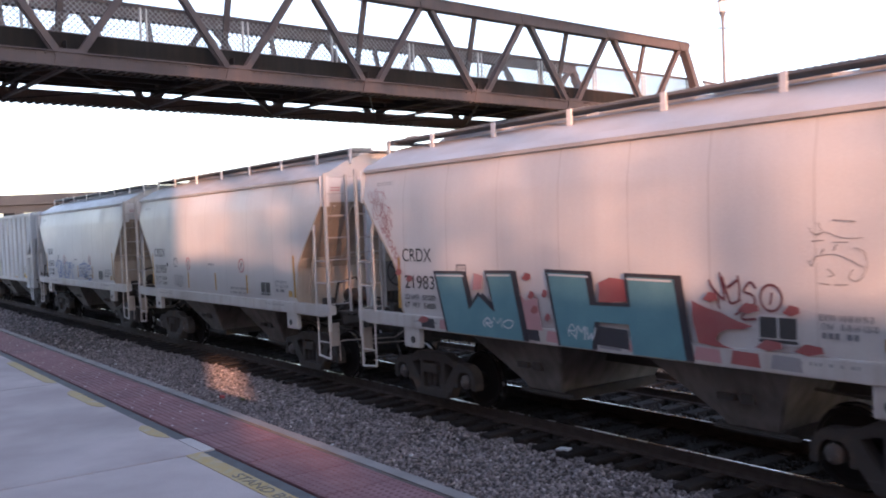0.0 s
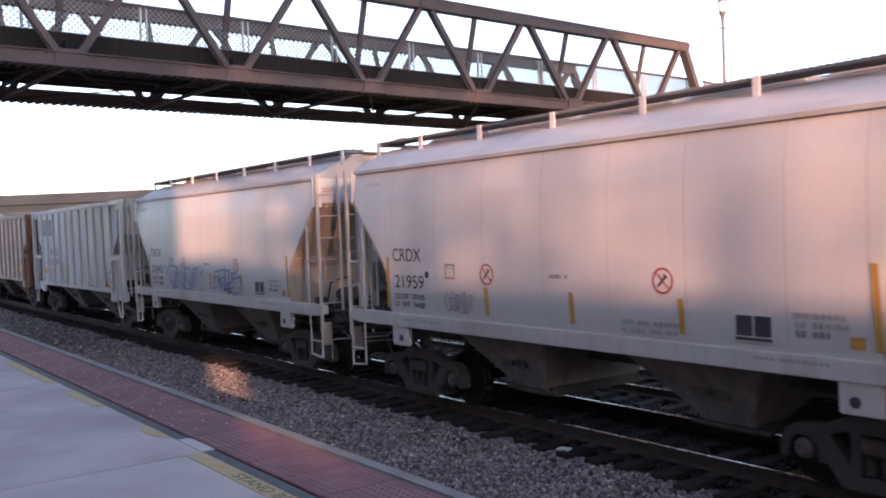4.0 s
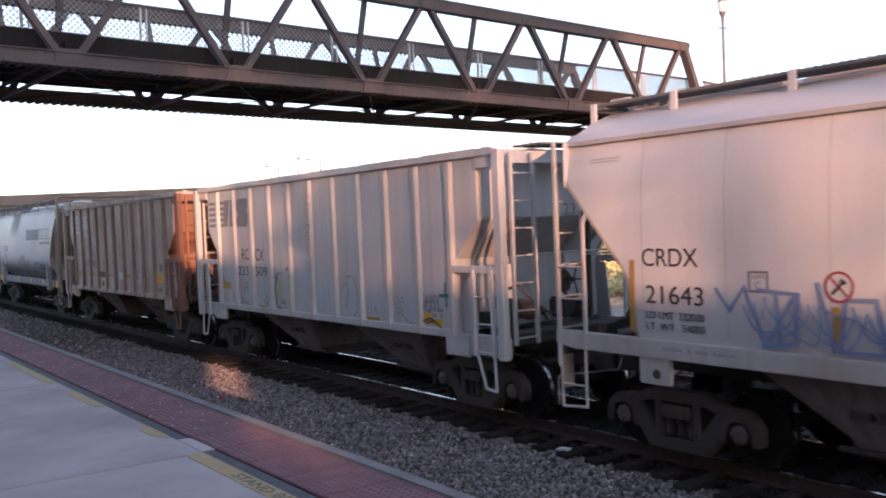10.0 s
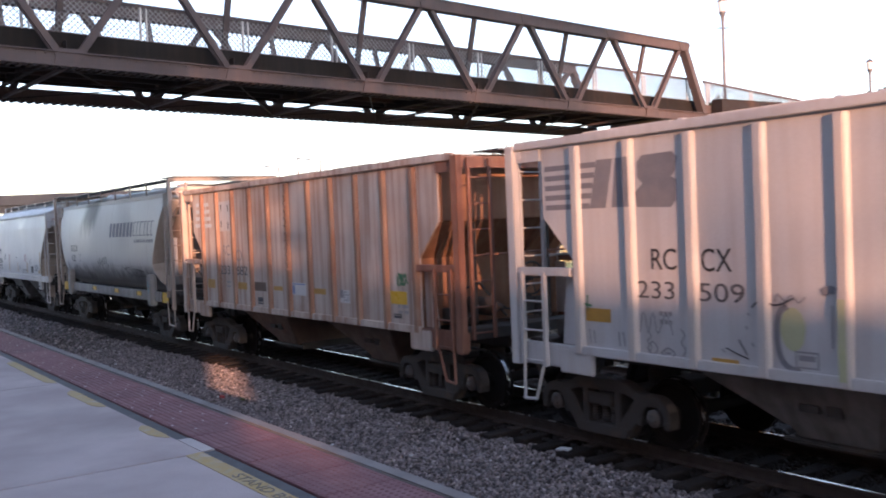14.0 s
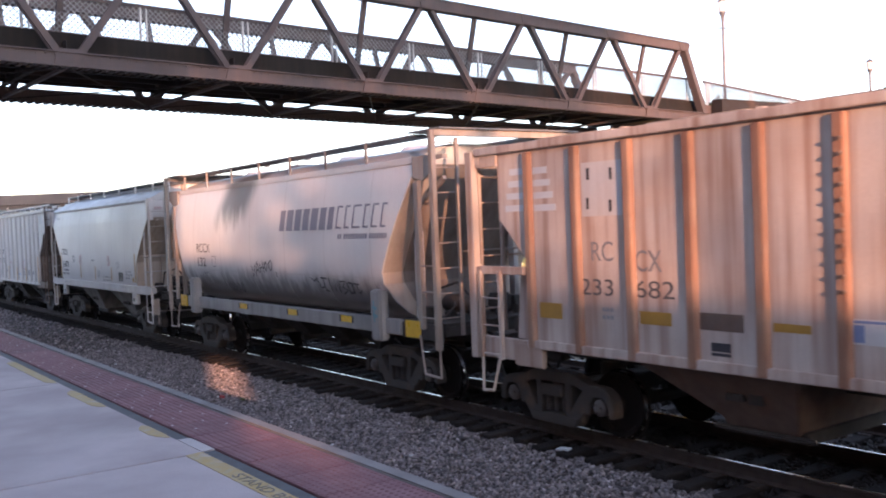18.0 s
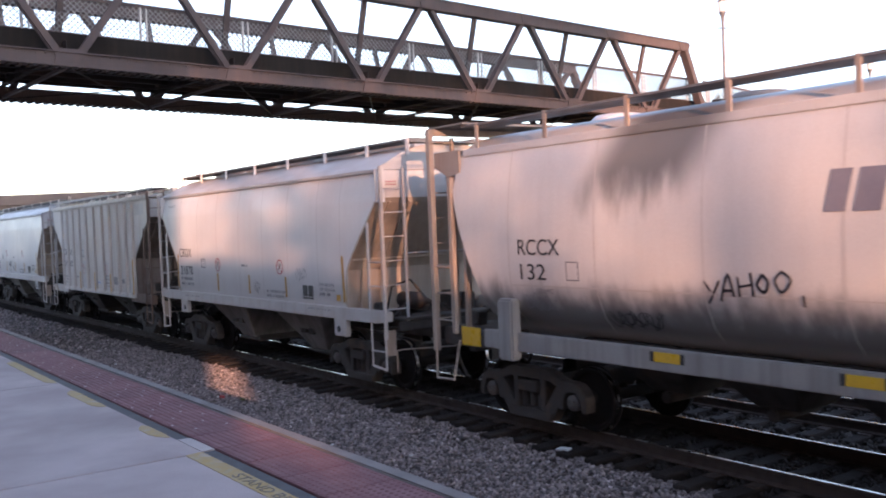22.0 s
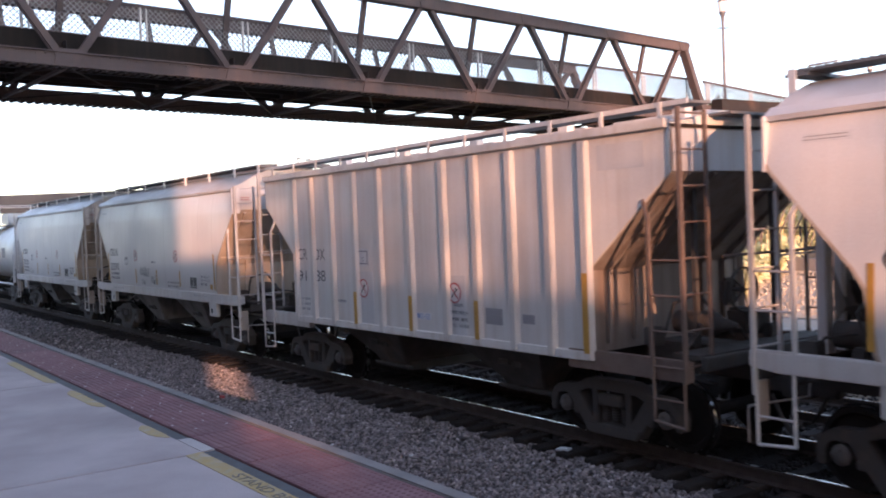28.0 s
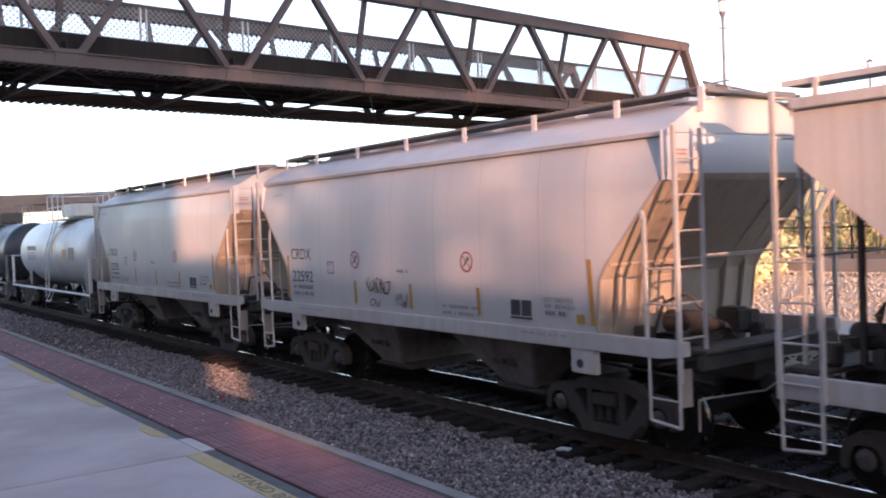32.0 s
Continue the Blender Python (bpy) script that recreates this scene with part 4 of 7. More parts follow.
def sun_filter_tree(x, y, seed, count):
    """A small thin-leaved tree just behind the station wall, unseen, added to filter the sun."""
    tree = thing("street_tree", "small unseen thin-leaved tree, added to filter the sun on the cars", "tree", "trees behind the station", at=(x, y, 0.2))
    rnd = random.Random(seed)
    trunk = Shape().tube((0, 0, -0.2), (0, 0, 8.9), 0.14, 8, 0.07)
    tips = []
    for i in range(16):
        q = Vector((rnd.uniform(-1.1, 1.1), rnd.uniform(-0.8, 0.8), rnd.uniform(9.2, 12.6)))
        trunk.tube((0, 0, q.z * 0.7), q, 0.03, 5, 0.012)
        tips.append(q)
    tips = np.array(tips)

    def place(rng, count):
        return tips[rng.randint(0, len(tips), count)] + rng.normal(size=(count, 3)) * np.array([0.35, 0.4, 0.5])
    part("trunk", trunk, BARK, tree)
    c = new("crown", leaf_mesh(leaves(count, place, 0.11, seed), "crown", LEAF_DRY))
    c.parent = tree


for i in range(4):
    sun_filter_tree(30.3 + 1.9 * i, -9.2, 40 + i, 300)
for i in range(11):
    sun_filter_tree(38.5 + 3.8 * i, -9.2, 61 + i, 90)

# ---- the train ----
WHEEL_R = 0.457


def truck_parts(car, xc):
    """One three-piece truck with its two wheelsets under the car, centred at xc."""
    truck = part("truck", Shape().box(xc - 0.2, xc + 0.2, -1.1, 1.1, 0.42, 0.66).lathe([(0.2, 0.66), (0.2, 0.86)], (xc, 0, 0), 'z', 12), TRUCK, car, "dark cast-steel truck", bevel=0.02)
    for side in (-1, 1):
        y0, y1 = (-1.22, -1.03) if side < 0 else (1.03, 1.22)
        s = Shape()
        s.prism([(-1.0, 0.6), (-1.0, 0.7), (-0.86, 0.738), (-0.72, 0.742), (-0.6, 0.775), (-0.48, 0.84), (-0.38, 0.87), (0.38, 0.87), (0.48, 0.84), (0.6, 0.775), (0.72, 0.742), (0.86, 0.738), (1.0, 0.7), (1.0, 0.6), (0.74, 0.6), (0.42, 0.71), (-0.42, 0.71), (-0.74, 0.6)], y0, y1)
        for k in (-1, 1):
            s.prism([(k * 0.82, 0.63), (k * 0.6, 0.68), (k * 0.3, 0.3), (k * 0.46, 0.14)], y0, y1)
            s.box(min(k * 0.24, k * 0.35), max(k * 0.24, k * 0.35), y0, y1, 0.25, 0.76)
            arc = [(math.cos(i * math.pi / 8), math.sin(i * math.pi / 8)) for i in range(9)]
            s.prism([(k * 0.889 + 0.285 * c, 0.455 + 0.285 * d) for c, d in arc] + [(k * 0.889 + 0.165 * c, 0.455 + 0.165 * d) for c, d in arc[::-1]], y0, y1)
            for o in (-0.225, 0.225):
                s.prism([(k * 0.889 + o - 0.06, 0.455), (k * 0.889 + o + 0.06, 0.455), (k * 0.889 + o + 0.045, 0.34), (k * 0.889 + o - 0.045, 0.34)], y0, y1)
        s.prism([(-0.52, 0.27), (0.52, 0.27), (0.44, 0.13), (-0.44, 0.13)], y0 - 0.02, y1 + 0.02)
        f = part("side_frame", s, TRUCK, truck, bevel=0.012, at=(xc, 0, 0))
        for k in (-0.17, 0.0, 0.17):
            coil = [(0.055 + 0.013 * (i % 2), 0.29 + 0.018 * i) for i in range(13)]
            part("spring", Shape().lathe(coil, (xc + k, side * 1.12, 0), 'z', 8), TRUCK, truck)
        part("bolster_end", Shape().box(xc - 0.22, xc + 0.22, side * 1.22 - 0.04, side * 1.22 + 0.04, 0.52, 0.68), TRUCK, truck, bevel=0.02)
    for k in (-0.889, 0.889):
        ws = part("wheelset", Shape().tube((0, -1.1, 0), (0, 1.1, 0), 0.085, 12), WHEEL, car, at=(xc + k, 0, WHEEL_R))
        for side in (-1, 1):
            prof = [(0.07, 0.1), (0.12, 0.1), (0.13, 0.03), (0.36, 0.01), (0.39, 0.06), (WHEEL_R - 0.012, 0.065), (WHEEL_R - 0.003, 0.0), (WHEEL_R, -0.035), (WHEEL_R + 0.025, -0.05), (WHEEL_R + 0.02, -0.072), (0.4, -0.075), (0.35, -0.02), (0.13, -0.02), (0.12, -0.08), (0.07, -0.08)]
            w = part("wheel", Shape().lathe([(r, a * side) for r, a in prof], (0, side * 0.79, 0), 'y', 28), WHEEL, ws, smooth=True)
            band = [(math.cos(k * math.pi / 14), math.sin(k * math.pi / 14)) for k in range(28)]
            tr = Shape().add([((WHEEL_R + 0.001) * c, side * 0.79 + o, (WHEEL_R + 0.001) * d) for c, d in band for o in (-0.03, 0.03)], [(2 * k, 2 * k + 1, (2 * k + 3) % 56, (2 * k + 2) % 56) for k in range(28)])
            part("tread", tr, TREAD, w, "polished tread", smooth=True)
            cap = Shape().lathe([(0.085, 1.05 * side), (0.115, 1.07 * side), (0.115, 1.2 * side), (0.075, 1.235 * side), (0.02, 1.24 * side)], (0, 0, 0), 'y', 14)
            for i in range(3):
                a = i * 2.094
                cap.tube((0.06 * math.cos(a), 1.23 * side, 0.06 * math.sin(a)), (0.06 * math.cos(a), 1.26 * side, 0.06 * math.sin(a)), 0.016, 6)
            part("bearing_cap", cap, CAP_GREY, ws, "grey roller-bearing cap", smooth=True)


def coupler(car, end, x0, x1):
    s = Shape().box(min(end * x0, end * (x1 - 0.2)), max(end * x0, end * (x1 - 0.2)), -0.09, 0.09, 0.78, 0.98)
    s.prism([(end * (x1 - 0.25), 0.72), (end * x1, 0.74), (end * x1, 1.0), (end * (x1 - 0.25), 1.04)], -0.17, 0.15)
    part("coupler", s, UNDER, car, bevel=0.02)
    y = 0.35 * -end
    pts = [(end * (x1 - 0.35), y, 0.8), (end * (x1 - 0.2), y, 0.5), (end * (x1 - 0.08), y, 0.34), (end * (x1 + 0.02), y, 0.32)]
    part("air_hose", Shape().pipe(pts, 0.025, 6), UNDER, car)


def rungs(parent, zs, p, q, mat, r=0.0135):
    """Round rungs at the heights zs, from p to q (x, y)."""
    p, q = Vector((*p, 0)), Vector((*q, 0))
    me = Shape().tube((0, 0, 0), q - p, r, 6).mesh("rung", mat)
    for z in zs:
        ob = new("rung", me)
        ob.parent = parent
        ob.location = (p.x, p.y, z)


def spaced(z, last, step):
    out = []
    while z <= last:
        out.append(z)
        z += step
    return out


def rail_and_rungs(car, end, xa, xb, z_top, mat, z_foot=1.42, z_mid=2.6):
    """The corner ladders of a car end: rungs on the side between xa and xb, and a tall ladder on the end."""
    for side in (-1, 1):
        y = side * 1.6
        post = Shape().beam((end * xb, y, 1.05), (end * xb, y, z_top), 0.06, 0.052, up=(1, 0, 0))
        part("ladder_post", post, mat, car, bevel=0.008)
        s = Shape()
        s.beam((end * xa, y, z_foot - 0.05), (end * xa, y, z_mid + 0.38), 0.042, 0.04, up=(1, 0, 0))
        s.beam((end * xa, y, z_mid + 0.36), (end * (xa - 0.12), y + side * -0.06, z_mid + 0.6), 0.042, 0.04, up=(1, 0, 0))
        ld = part("side_ladder", s, mat, car)
        rungs(ld, spaced(z_foot + 0.12, z_mid + 0.1, 0.42), (end * xa, y), (end * xb, y), mat)
        ye = y - side * 0.47
        e = part("end_ladder", Shape().beam((end * xb, ye, 1.3), (end * xb, ye, z_top - 0.02), 0.042, 0.04, up=(1, 0, 0)), mat, car)
        rungs(e, spaced(z_foot + 0.14, z_top, 0.42), (end * xb, y), (end * xb, ye), mat)
        st = part("stirrup_step", Shape().pipe([(end * (xb - 0.02), y, 1.1), (end * (xb - 0.02), y, 0.52), (end * (xa + 0.02), y, 0.56), (end * (xa + 0.02), y, 1.35)], 0.02, 6), mat, car)
        rungs(st, [0.83], (end * (xb - 0.02), y), (end * (xa + 0.02), y), mat)


def brake_wheel(car, x, y, z, facing):
    n = 24
    rim = Shape()
    ring = [(0.27 + 0.018 * math.cos(b), 0.018 * math.sin(b)) for b in [k * math.pi / 3 for k in range(6)]]
    rim.add([(x + w, y + r * math.cos(a), z + r * math.sin(a)) for a in [i * 2 * math.pi / n for i in range(n)] for r, w in ring],
            [(6 * i + k, 6 * i + (k + 1) % 6, 6 * ((i + 1) % n) + (k + 1) % 6, 6 * ((i + 1) % n) + k) for i in range(n) for k in range(6)])
    wheel = part("brake_wheel", rim, UNDER, car, "dark spoked hand-brake wheel", smooth=True)
    for i in range(5):
        a = i * 1.2566
        part("spoke", Shape().tube((x, y, z), (x, y + 0.26 * math.cos(a), z + 0.26 * math.sin(a)), 0.013, 5), UNDER, wheel)
    part("hub", Shape().tube((x + facing * 0.02, y, z), (x - facing * 0.18, y, z), 0.03, 8), UNDER, wheel)
    part("brake_gear_box", Shape().box(min(x - facing * 0.16, x - facing * 0.3), max(x - facing * 0.16, x - facing * 0.3), y - 0.11, y + 0.11, z - 0.2, z + 0.14), UNDER, car, bevel=0.04)


def underframe(car, half, strikers):
    part("centre_sill", Shape().box(-half, half, -0.32, 0.32, 0.92, 1.3), UNDER, car, bevel=0.02)
    for end in (-1, 1):
        part("end_sill", Shape().box(min(end * half, end * (half + 0.1)), max(end * half, end * (half + 0.1)), -1.4, 1.4, 1.18, 1.34), UNDER, car, bevel=0.015)
        coupler(car, end, half - 0.1, strikers)
    part("brake_reservoir", Shape().lathe([(0.05, -0.55), (0.2, -0.5), (0.22, -0.4), (0.22, 0.4), (0.2, 0.5), (0.05, 0.55)], (-half + 0.85, 0.2, 1.72), 'x', 14), HOPPER_GREY, car, "grey air reservoir on the end platform", smooth=True)
    part("brake_rod", Shape().tube((-half + 0.2, -0.7, 1.32), (half - 0.3, -0.7, 0.9), 0.02, 6), UNDER, car)


def end_clutter(car, x, end):
    """Brake gear and pipes below a sloping car end."""
    part("brake_cylinder", Shape().lathe([(0.06, -0.4), (0.15, -0.36), (0.16, 0.2), (0.1, 0.3), (0.03, 0.55)], (end * x, -0.55, 1.62), 'x', 12), UNDER, car, smooth=True)
    part("control_valve", Shape().box(end * x - 0.18, end * x + 0.18, 0.15, 0.45, 1.42, 1.75), UNDER, car, bevel=0.04)
    pts = [(end * (x - 0.3), -0.95, 1.42), (end * (x - 0.1), -0.95, 1.9), (end * x, -0.6, 2.0), (end * (x + 0.3), -0.3, 1.45)]
    part("brake_pipe", Shape().pipe(pts, 0.022, 6), UNDER, car)
    for k, (px, py, pz, w) in enumerate(((-0.35, -1.05, 1.5, 0.1), (0.1, -0.85, 1.46, 0.08), (-0.1, 0.75, 1.55, 0.12), (0.25, 0.5, 1.47, 0.07))):
        part("brake_fitting", Shape().box(end * x + px - w, end * x + px + w, py - w, py + w, 1.36, pz + w), UNDER, car, bevel=0.02)
    pts = [(end * (x + 0.3), -1.2, 1.4), (end * (x + 0.3), -0.9, 1.62), (end * (x + 0.05), -0.7, 1.66), (end * (x + 0.1), 0.1, 1.5), (end * (x + 0.35), 0.2, 1.0)]
    part("brake_pipe", Shape().pipe(pts, 0.018, 6), UNDER, car)
    part("release_rod", Shape().tube((end * (x + 0.25), -1.5, 1.2), (end * (x + 0.25), 1.5, 1.2), 0.016, 6), UNDER, car)


def hopper_bays(car, centres, top_len, bot_len, z0, mat, cut=0.0):
    for c in centres:
        rings = []
        for z, l, w in ((0.5, bot_len, 0.96), (0.6, bot_len + 0.03, 1.02), (z0, top_len, 1.45)):
            r = l - cut if z > 1 else l
            rings.append([(c - l, -w, z), (c + r, -w, z), (c + r, w, z), (c - l, w, z)])
        h = part("hopper_bay", Shape().loft(rings), mat, car, "grimy grey discharge hopper", bevel=0.02)
        g = Shape().box(c - bot_len - 0.08, c + bot_len + 0.08, -0.92, 0.92, 0.4, 0.54)
        g.tube((c - bot_len - 0.2, -0.94, 0.46), (c + bot_len + 0.2, -0.94, 0.46), 0.035, 8)
        part("outlet_gate", g, UNDER, h, bevel=0.015)
        br = Shape().box(c - 0.28, c - 0.05, -1.25, -1.08, 0.86, 0.94).box(c + 0.02, c + 0.2, -1.22, -1.08, 0.84, 0.96)
        part("vibrator_bracket", br, UNDER, h)


def plate(s, x0, x1, z0, z1, y=-1.604, slant=0.0):
    s.add([(x0, y, z0), (x1, y, z0), (x1 + slant, y, z1), (x0 + slant, y, z1), (x0, y + 0.003, z0), (x1, y + 0.003, z0), (x1 + slant, y + 0.003, z1), (x0 + slant, y + 0.003, z1)],
          [(0, 1, 2, 3), (7, 6, 5, 4), (0, 4, 5, 1), (1, 5, 6, 2), (2, 6, 7, 3), (3, 7, 4, 0)])
    return s


def ribbon(s, pts, w, y=-1.605):
    """A painted stroke of width w along points in x and z: one joined strip."""
    closed = math.dist(pts[0], pts[-1]) < 1e-6
    n = len(pts)
    verts = []
    for i, (x, z) in enumerate(pts):
        a = pts[i - 1] if i else (pts[-2] if closed else pts[0])
        b = pts[i + 1] if i < n - 1 else (pts[1] if closed else pts[-1])
        d0, d1 = (x - a[0], z - a[1]), (b[0] - x, b[1] - z)
        l0, l1 = math.hypot(*d0), math.hypot(*d1)
        u0 = (d0[0] / l0, d0[1] / l0) if l0 > 1e-6 else (d1[0] / l1, d1[1] / l1)
        u1 = (d1[0] / l1, d1[1] / l1) if l1 > 1e-6 else u0
        tx, tz = u0[0] + u1[0], u0[1] + u1[1]
        k = math.hypot(tx, tz)
        if k < 0.3:
            tx, tz, k = u1[0], u1[1], 1.0
        tx, tz = tx / k, tz / k
        m = w / 2 / max(0.6, tx * u1[0] + tz * u1[1])
        yy = y - 0.00015 * i
        verts += [(x - tz * m, yy, z + tx * m), (x + tz * m, yy, z - tx * m)]
    return s.add(verts, [(2 * i, 2 * i + 1, 2 * i + 3, 2 * i + 2) for i in range(n - 1)])


def strokes(car, lines, w, mat, label, y=-1.606, smooth=True):
    """Hand-drawn spray strokes."""
    s = Shape()
    for i, pts in enumerate(lines):
        ribbon(s, curved(pts) if smooth and len(pts) > 2 else pts, w * (0.85 + 0.1 * (i % 4)), y - 0.0025 * (i % 5))
    return part("graffiti", s, mat, car, label)


def patch(s, pts, y):
    n = len(pts)
    s.add([(x, y, z) for x, z in pts] + [(x, y + 0.002, z) for x, z in pts], [tuple(range(n)), tuple(range(n, 2 * n))[::-1]] + [(i, n + i, n + (i + 1) % n, (i + 1) % n) for i in range(n)])
    return s


def letters(car, body, x, z, height, width, mat=None, y=-1.603, label="black stencilled lettering"):
    return words("lettering", body, height / 0.7, pose(x, y, z, 90, 0, 0), mat or LETTER, car, label, width=width, thick=0.001)


def circle_sign(car, x, z, r=0.165, y=-1.604):
    s = Shape()
    ring = [(x + r * math.cos(a), z + r * math.sin(a)) for a in [i * math.pi / 10 for i in range(21)]]
    disc = part("warning_disc", patch(Shape(), ring[:-1], y), SIGN_WHITE, car, "round white sign with red rim and crossed tools")
    part("rim", ribbon(Shape(), ring, 0.024, y - 0.003), RED, disc)
    k = r * 0.62
    part("slash", ribbon(Shape(), [(x - k, z + k), (x + k, z - k)], 0.02, y - 0.0065), RED, disc)
    part("tool_mark", ribbon(Shape(), [(x - k * 0.8, z - k * 0.8), (x + k * 0.7, z + k * 0.7)], 0.024, y - 0.0095), LETTER, disc)
    part("tool_mark", ribbon(Shape(), [(x + k * 0.35, z + k * 0.85), (x + k * 0.85, z + k * 0.35)], 0.032, y - 0.0125), LETTER, disc)


def small_print(car, x, z, lines, width, mat=None, y=-1.604, height=0.05, step=0.1, seed=0):
    """Rows of unreadable small print as bars."""
    s = Shape()
    rnd = random.Random(seed + int(x * 10))
    for i in range(lines):
        xx = x
        while xx < x + width:
            w = min(rnd.uniform(0.03, 0.055), x + width - xx)
            plate(s, xx, xx + w, z - i * step, z - i * step + height, y)
            xx += w + (0.022 if rnd.random() < 0.8 else 0.08)
    part("small_print", s, mat or FADED, car, "rows of small grey print")["kind"] = "stuff"


def stencil_box(car, x0, x1, z0, z1, y=-1.604):
    part("stencil_panel", plate(Shape(), x0 - 0.025, x1 + 0.025, z0 - 0.02, z1 + 0.02, y + 0.001), SIGN_WHITE, car, "white border of the stencil panel")
    s = Shape()
    y -= 0.004
    plate(s, x0, x0 + (x1 - x0) * 0.47, z0 + 0.05, z1, y)
    plate(s, x0 + (x1 - x0) * 0.53, x1, z0 + 0.05, z1, y)
    plate(s, x0 - 0.01, x1 + 0.01, z0, z0 + 0.035, y)
    part("stencil_panel", s, LETTER, car, "black consolidated stencil panel")


def stripe(car, x, z0, z1, slant=0.0, w=0.075, y=-1.604):
    part("reflector_stripe", plate(Shape(), x, x + w, z0, z1, y, slant), YELLOW, car, "faded yellow reflective stripe")


def two_bay_car(brake_end):
    """brake_end: the end, 1 ahead or -1 behind, with the hand-brake wheel and its posts."""
    car = thing("covered_hopper_car", "pale grey two-bay covered hopper car on the main track", "freight car", "train of freight cars")
    levels = [(1.42, 1.5, 4.32), (1.6, 1.585, 4.34), (2.22, 1.6, 4.42), (2.42, 1.6, 4.55), (2.95, 1.595, 5.03), (3.42, 1.575, 5.45), (3.5, 1.57, 5.5), (3.98, 1.475, 5.5)]
    rings = [[(-l, -w, z), (l, -w, z), (l, w, z), (-l, w, z)] for z, w, l in levels]
    body = part("body", Shape().loft(rings), CAR_PALE, car, "smooth pale side sheets and sloping ends", smooth=True)
    cross = [(-1.47, 3.985), (-1.40, 4.08), (-1.05, 4.27), (-0.7, 4.4), (-0.35, 4.46), (0, 4.48), (0.35, 4.46), (0.7, 4.4), (1.05, 4.27), (1.40, 4.08), (1.47, 3.985)]
    part("roof", Shape().loft([[(x, y, z) for y, z in cross] for x in (-5.51, 5.51)]), CAR_ROOF, car, "dusty curved roof sheets", smooth=True)
    for side in (-1, 1):
        e = Shape().loft([[(x, side * 1.47, 3.94), (x, side * 1.535, 3.95), (x, side * 1.54, 4.0), (x, side * 1.41, 4.1)] for x in (-5.53, 5.53)])
        part("eave", e, CAR_ROOF, car)
        part("side_sill", Shape().prism([(-5.75, 1.53), (5.75, 1.53), (5.75, 1.36), (5.4, 1.31), (-5.4, 1.31), (-5.75, 1.36)], side * 1.55 - 0.07, side * 1.55 + 0.07), LADDER_PALE, car, "pale grimy side sill", bevel=0.012)
        for end in (-1, 1):
            x = end * 4.08
            p = part("jacking_pad", Shape().prism([(x - 0.23, 1.33), (x + 0.23, 1.33), (x + 0.23, 0.99), (x - 0.23, 0.99)], side * 1.55 - 0.05, side * 1.55 + 0.05), LADDER_PALE, car, bevel=0.015)
            part("pad_hole", Shape().tube((x - 0.05 * end, side * 1.6, 1.12), (x - 0.05 * end, side * 1.607, 1.12), 0.06, 12), LETTER, p)
            # weld seams and stiffeners on the sloping end
            st = Shape()
            for yy in (1.28, 0.86):
                st.beam((end * 4.5, side * yy, 2.4), (end * 5.48, side * yy, 3.43), 0.05, 0.05)
                st.beam((end * 4.36, side * yy, 1.45), (end * 4.5, side * yy, 2.4), 0.05, 0.05)
            part("end_stiffener", st, END_SUN_TAN, car)
            part("corner_step_plate", Shape().box(min(end * 5.66, end * 5.69), max(end * 5.66, end * 5.69), min(side * 1.58, side * 1.34), max(side * 1.58, side * 1.4), 0.76, 1.2), FRAME_DUST, car)
            lever = [(end * 5.86, side * 1.5, 0.5), (end * 5.86, side * 1.5, 0.86), (end * 5.9, side * 1.42, 0.88), (end * 5.9, side * 0.3, 0.82), (end * 6.0, side * 0.12, 0.95)]
            part("uncoupling_lever", Shape().pipe(lever, 0.013, 6), FRAME_DUST, car, "pale bent uncoupling lever")
            part("corner_plate", Shape().box(min(end * 5.498, end * 5.518), max(end * 5.498, end * 5.518), side * 1.5 - 0.1, side * 1.5 + 0.1, 3.42, 4.0), CAR_PALE, car)
    def side_at(z, out):
        return float(np.interp(z, [a[0] for a in levels], [a[1] for a in levels])) + out

    seam_z = (1.62, 1.9, 2.22, 2.6, 2.95, 3.2, 3.42, 3.5, 3.96)
    for x in (-4.2, -3.0, -1.75, -0.45, 0.79, 2.0, 3.3, 4.2):
        sm = Shape().add([(x + d, -side_at(z, 0.0016), z) for z in seam_z for d in (-0.008, 0.008)], [(2 * k, 2 * k + 1, 2 * k + 3, 2 * k + 2) for k in range(len(seam_z) - 1)])
        part("weld_seam", sm, SEAM, body)
    for end in (-1, 1):
        low_ends = [a for a in levels if a[0] < 3.6]
        es = Shape().add([(end * (l + 0.006), s * (w - 0.025), z) for z, w, l in low_ends for s in (-1, 1)], [(2 * k, 2 * k + 1, 2 * k + 3, 2 * k + 2) for k in range(len(low_ends) - 1)])
        part("end_sheet", es, END_SUN_TAN, car, "dusty sloping end sheet, tinted tan as by low sun")
        for s in (-1, 1):
            fl = Shape().loft([[(end * (l - 0.02), s * (w + 0.002), z), (end * (l + 0.03), s * (w + 0.002), z), (end * (l + 0.03), s * (w - 0.015), z), (end * (l - 0.02), s * (w - 0.02), z)] for z, w, l in low_ends])
            part("end_flange", fl, END_SUN_TAN, car)
        part("end_crease", Shape().box(min(end * 4.54, end * 4.58), max(end * 4.54, end * 4.58), -1.55, 1.55, 2.395, 2.425), END_SUN_TAN, car)
    for side in (-1, 1):
        y0, y1 = min(side * 0.92, side * 0.46), max(side * 0.92, side * 0.46)
        rb = part("running_board", Shape().box(-5.62, 5.62, y0, y1, 4.5, 4.53), GRATE, car, "steel grating running board")
        g = Shape()
        x = -5.6
        while x < 5.6:
            g.box(x, x + 0.02, y0, y1, 4.531, 4.543)
            x += 0.1
        part("grating", g, GRATE, rb)["kind"] = "stuff"
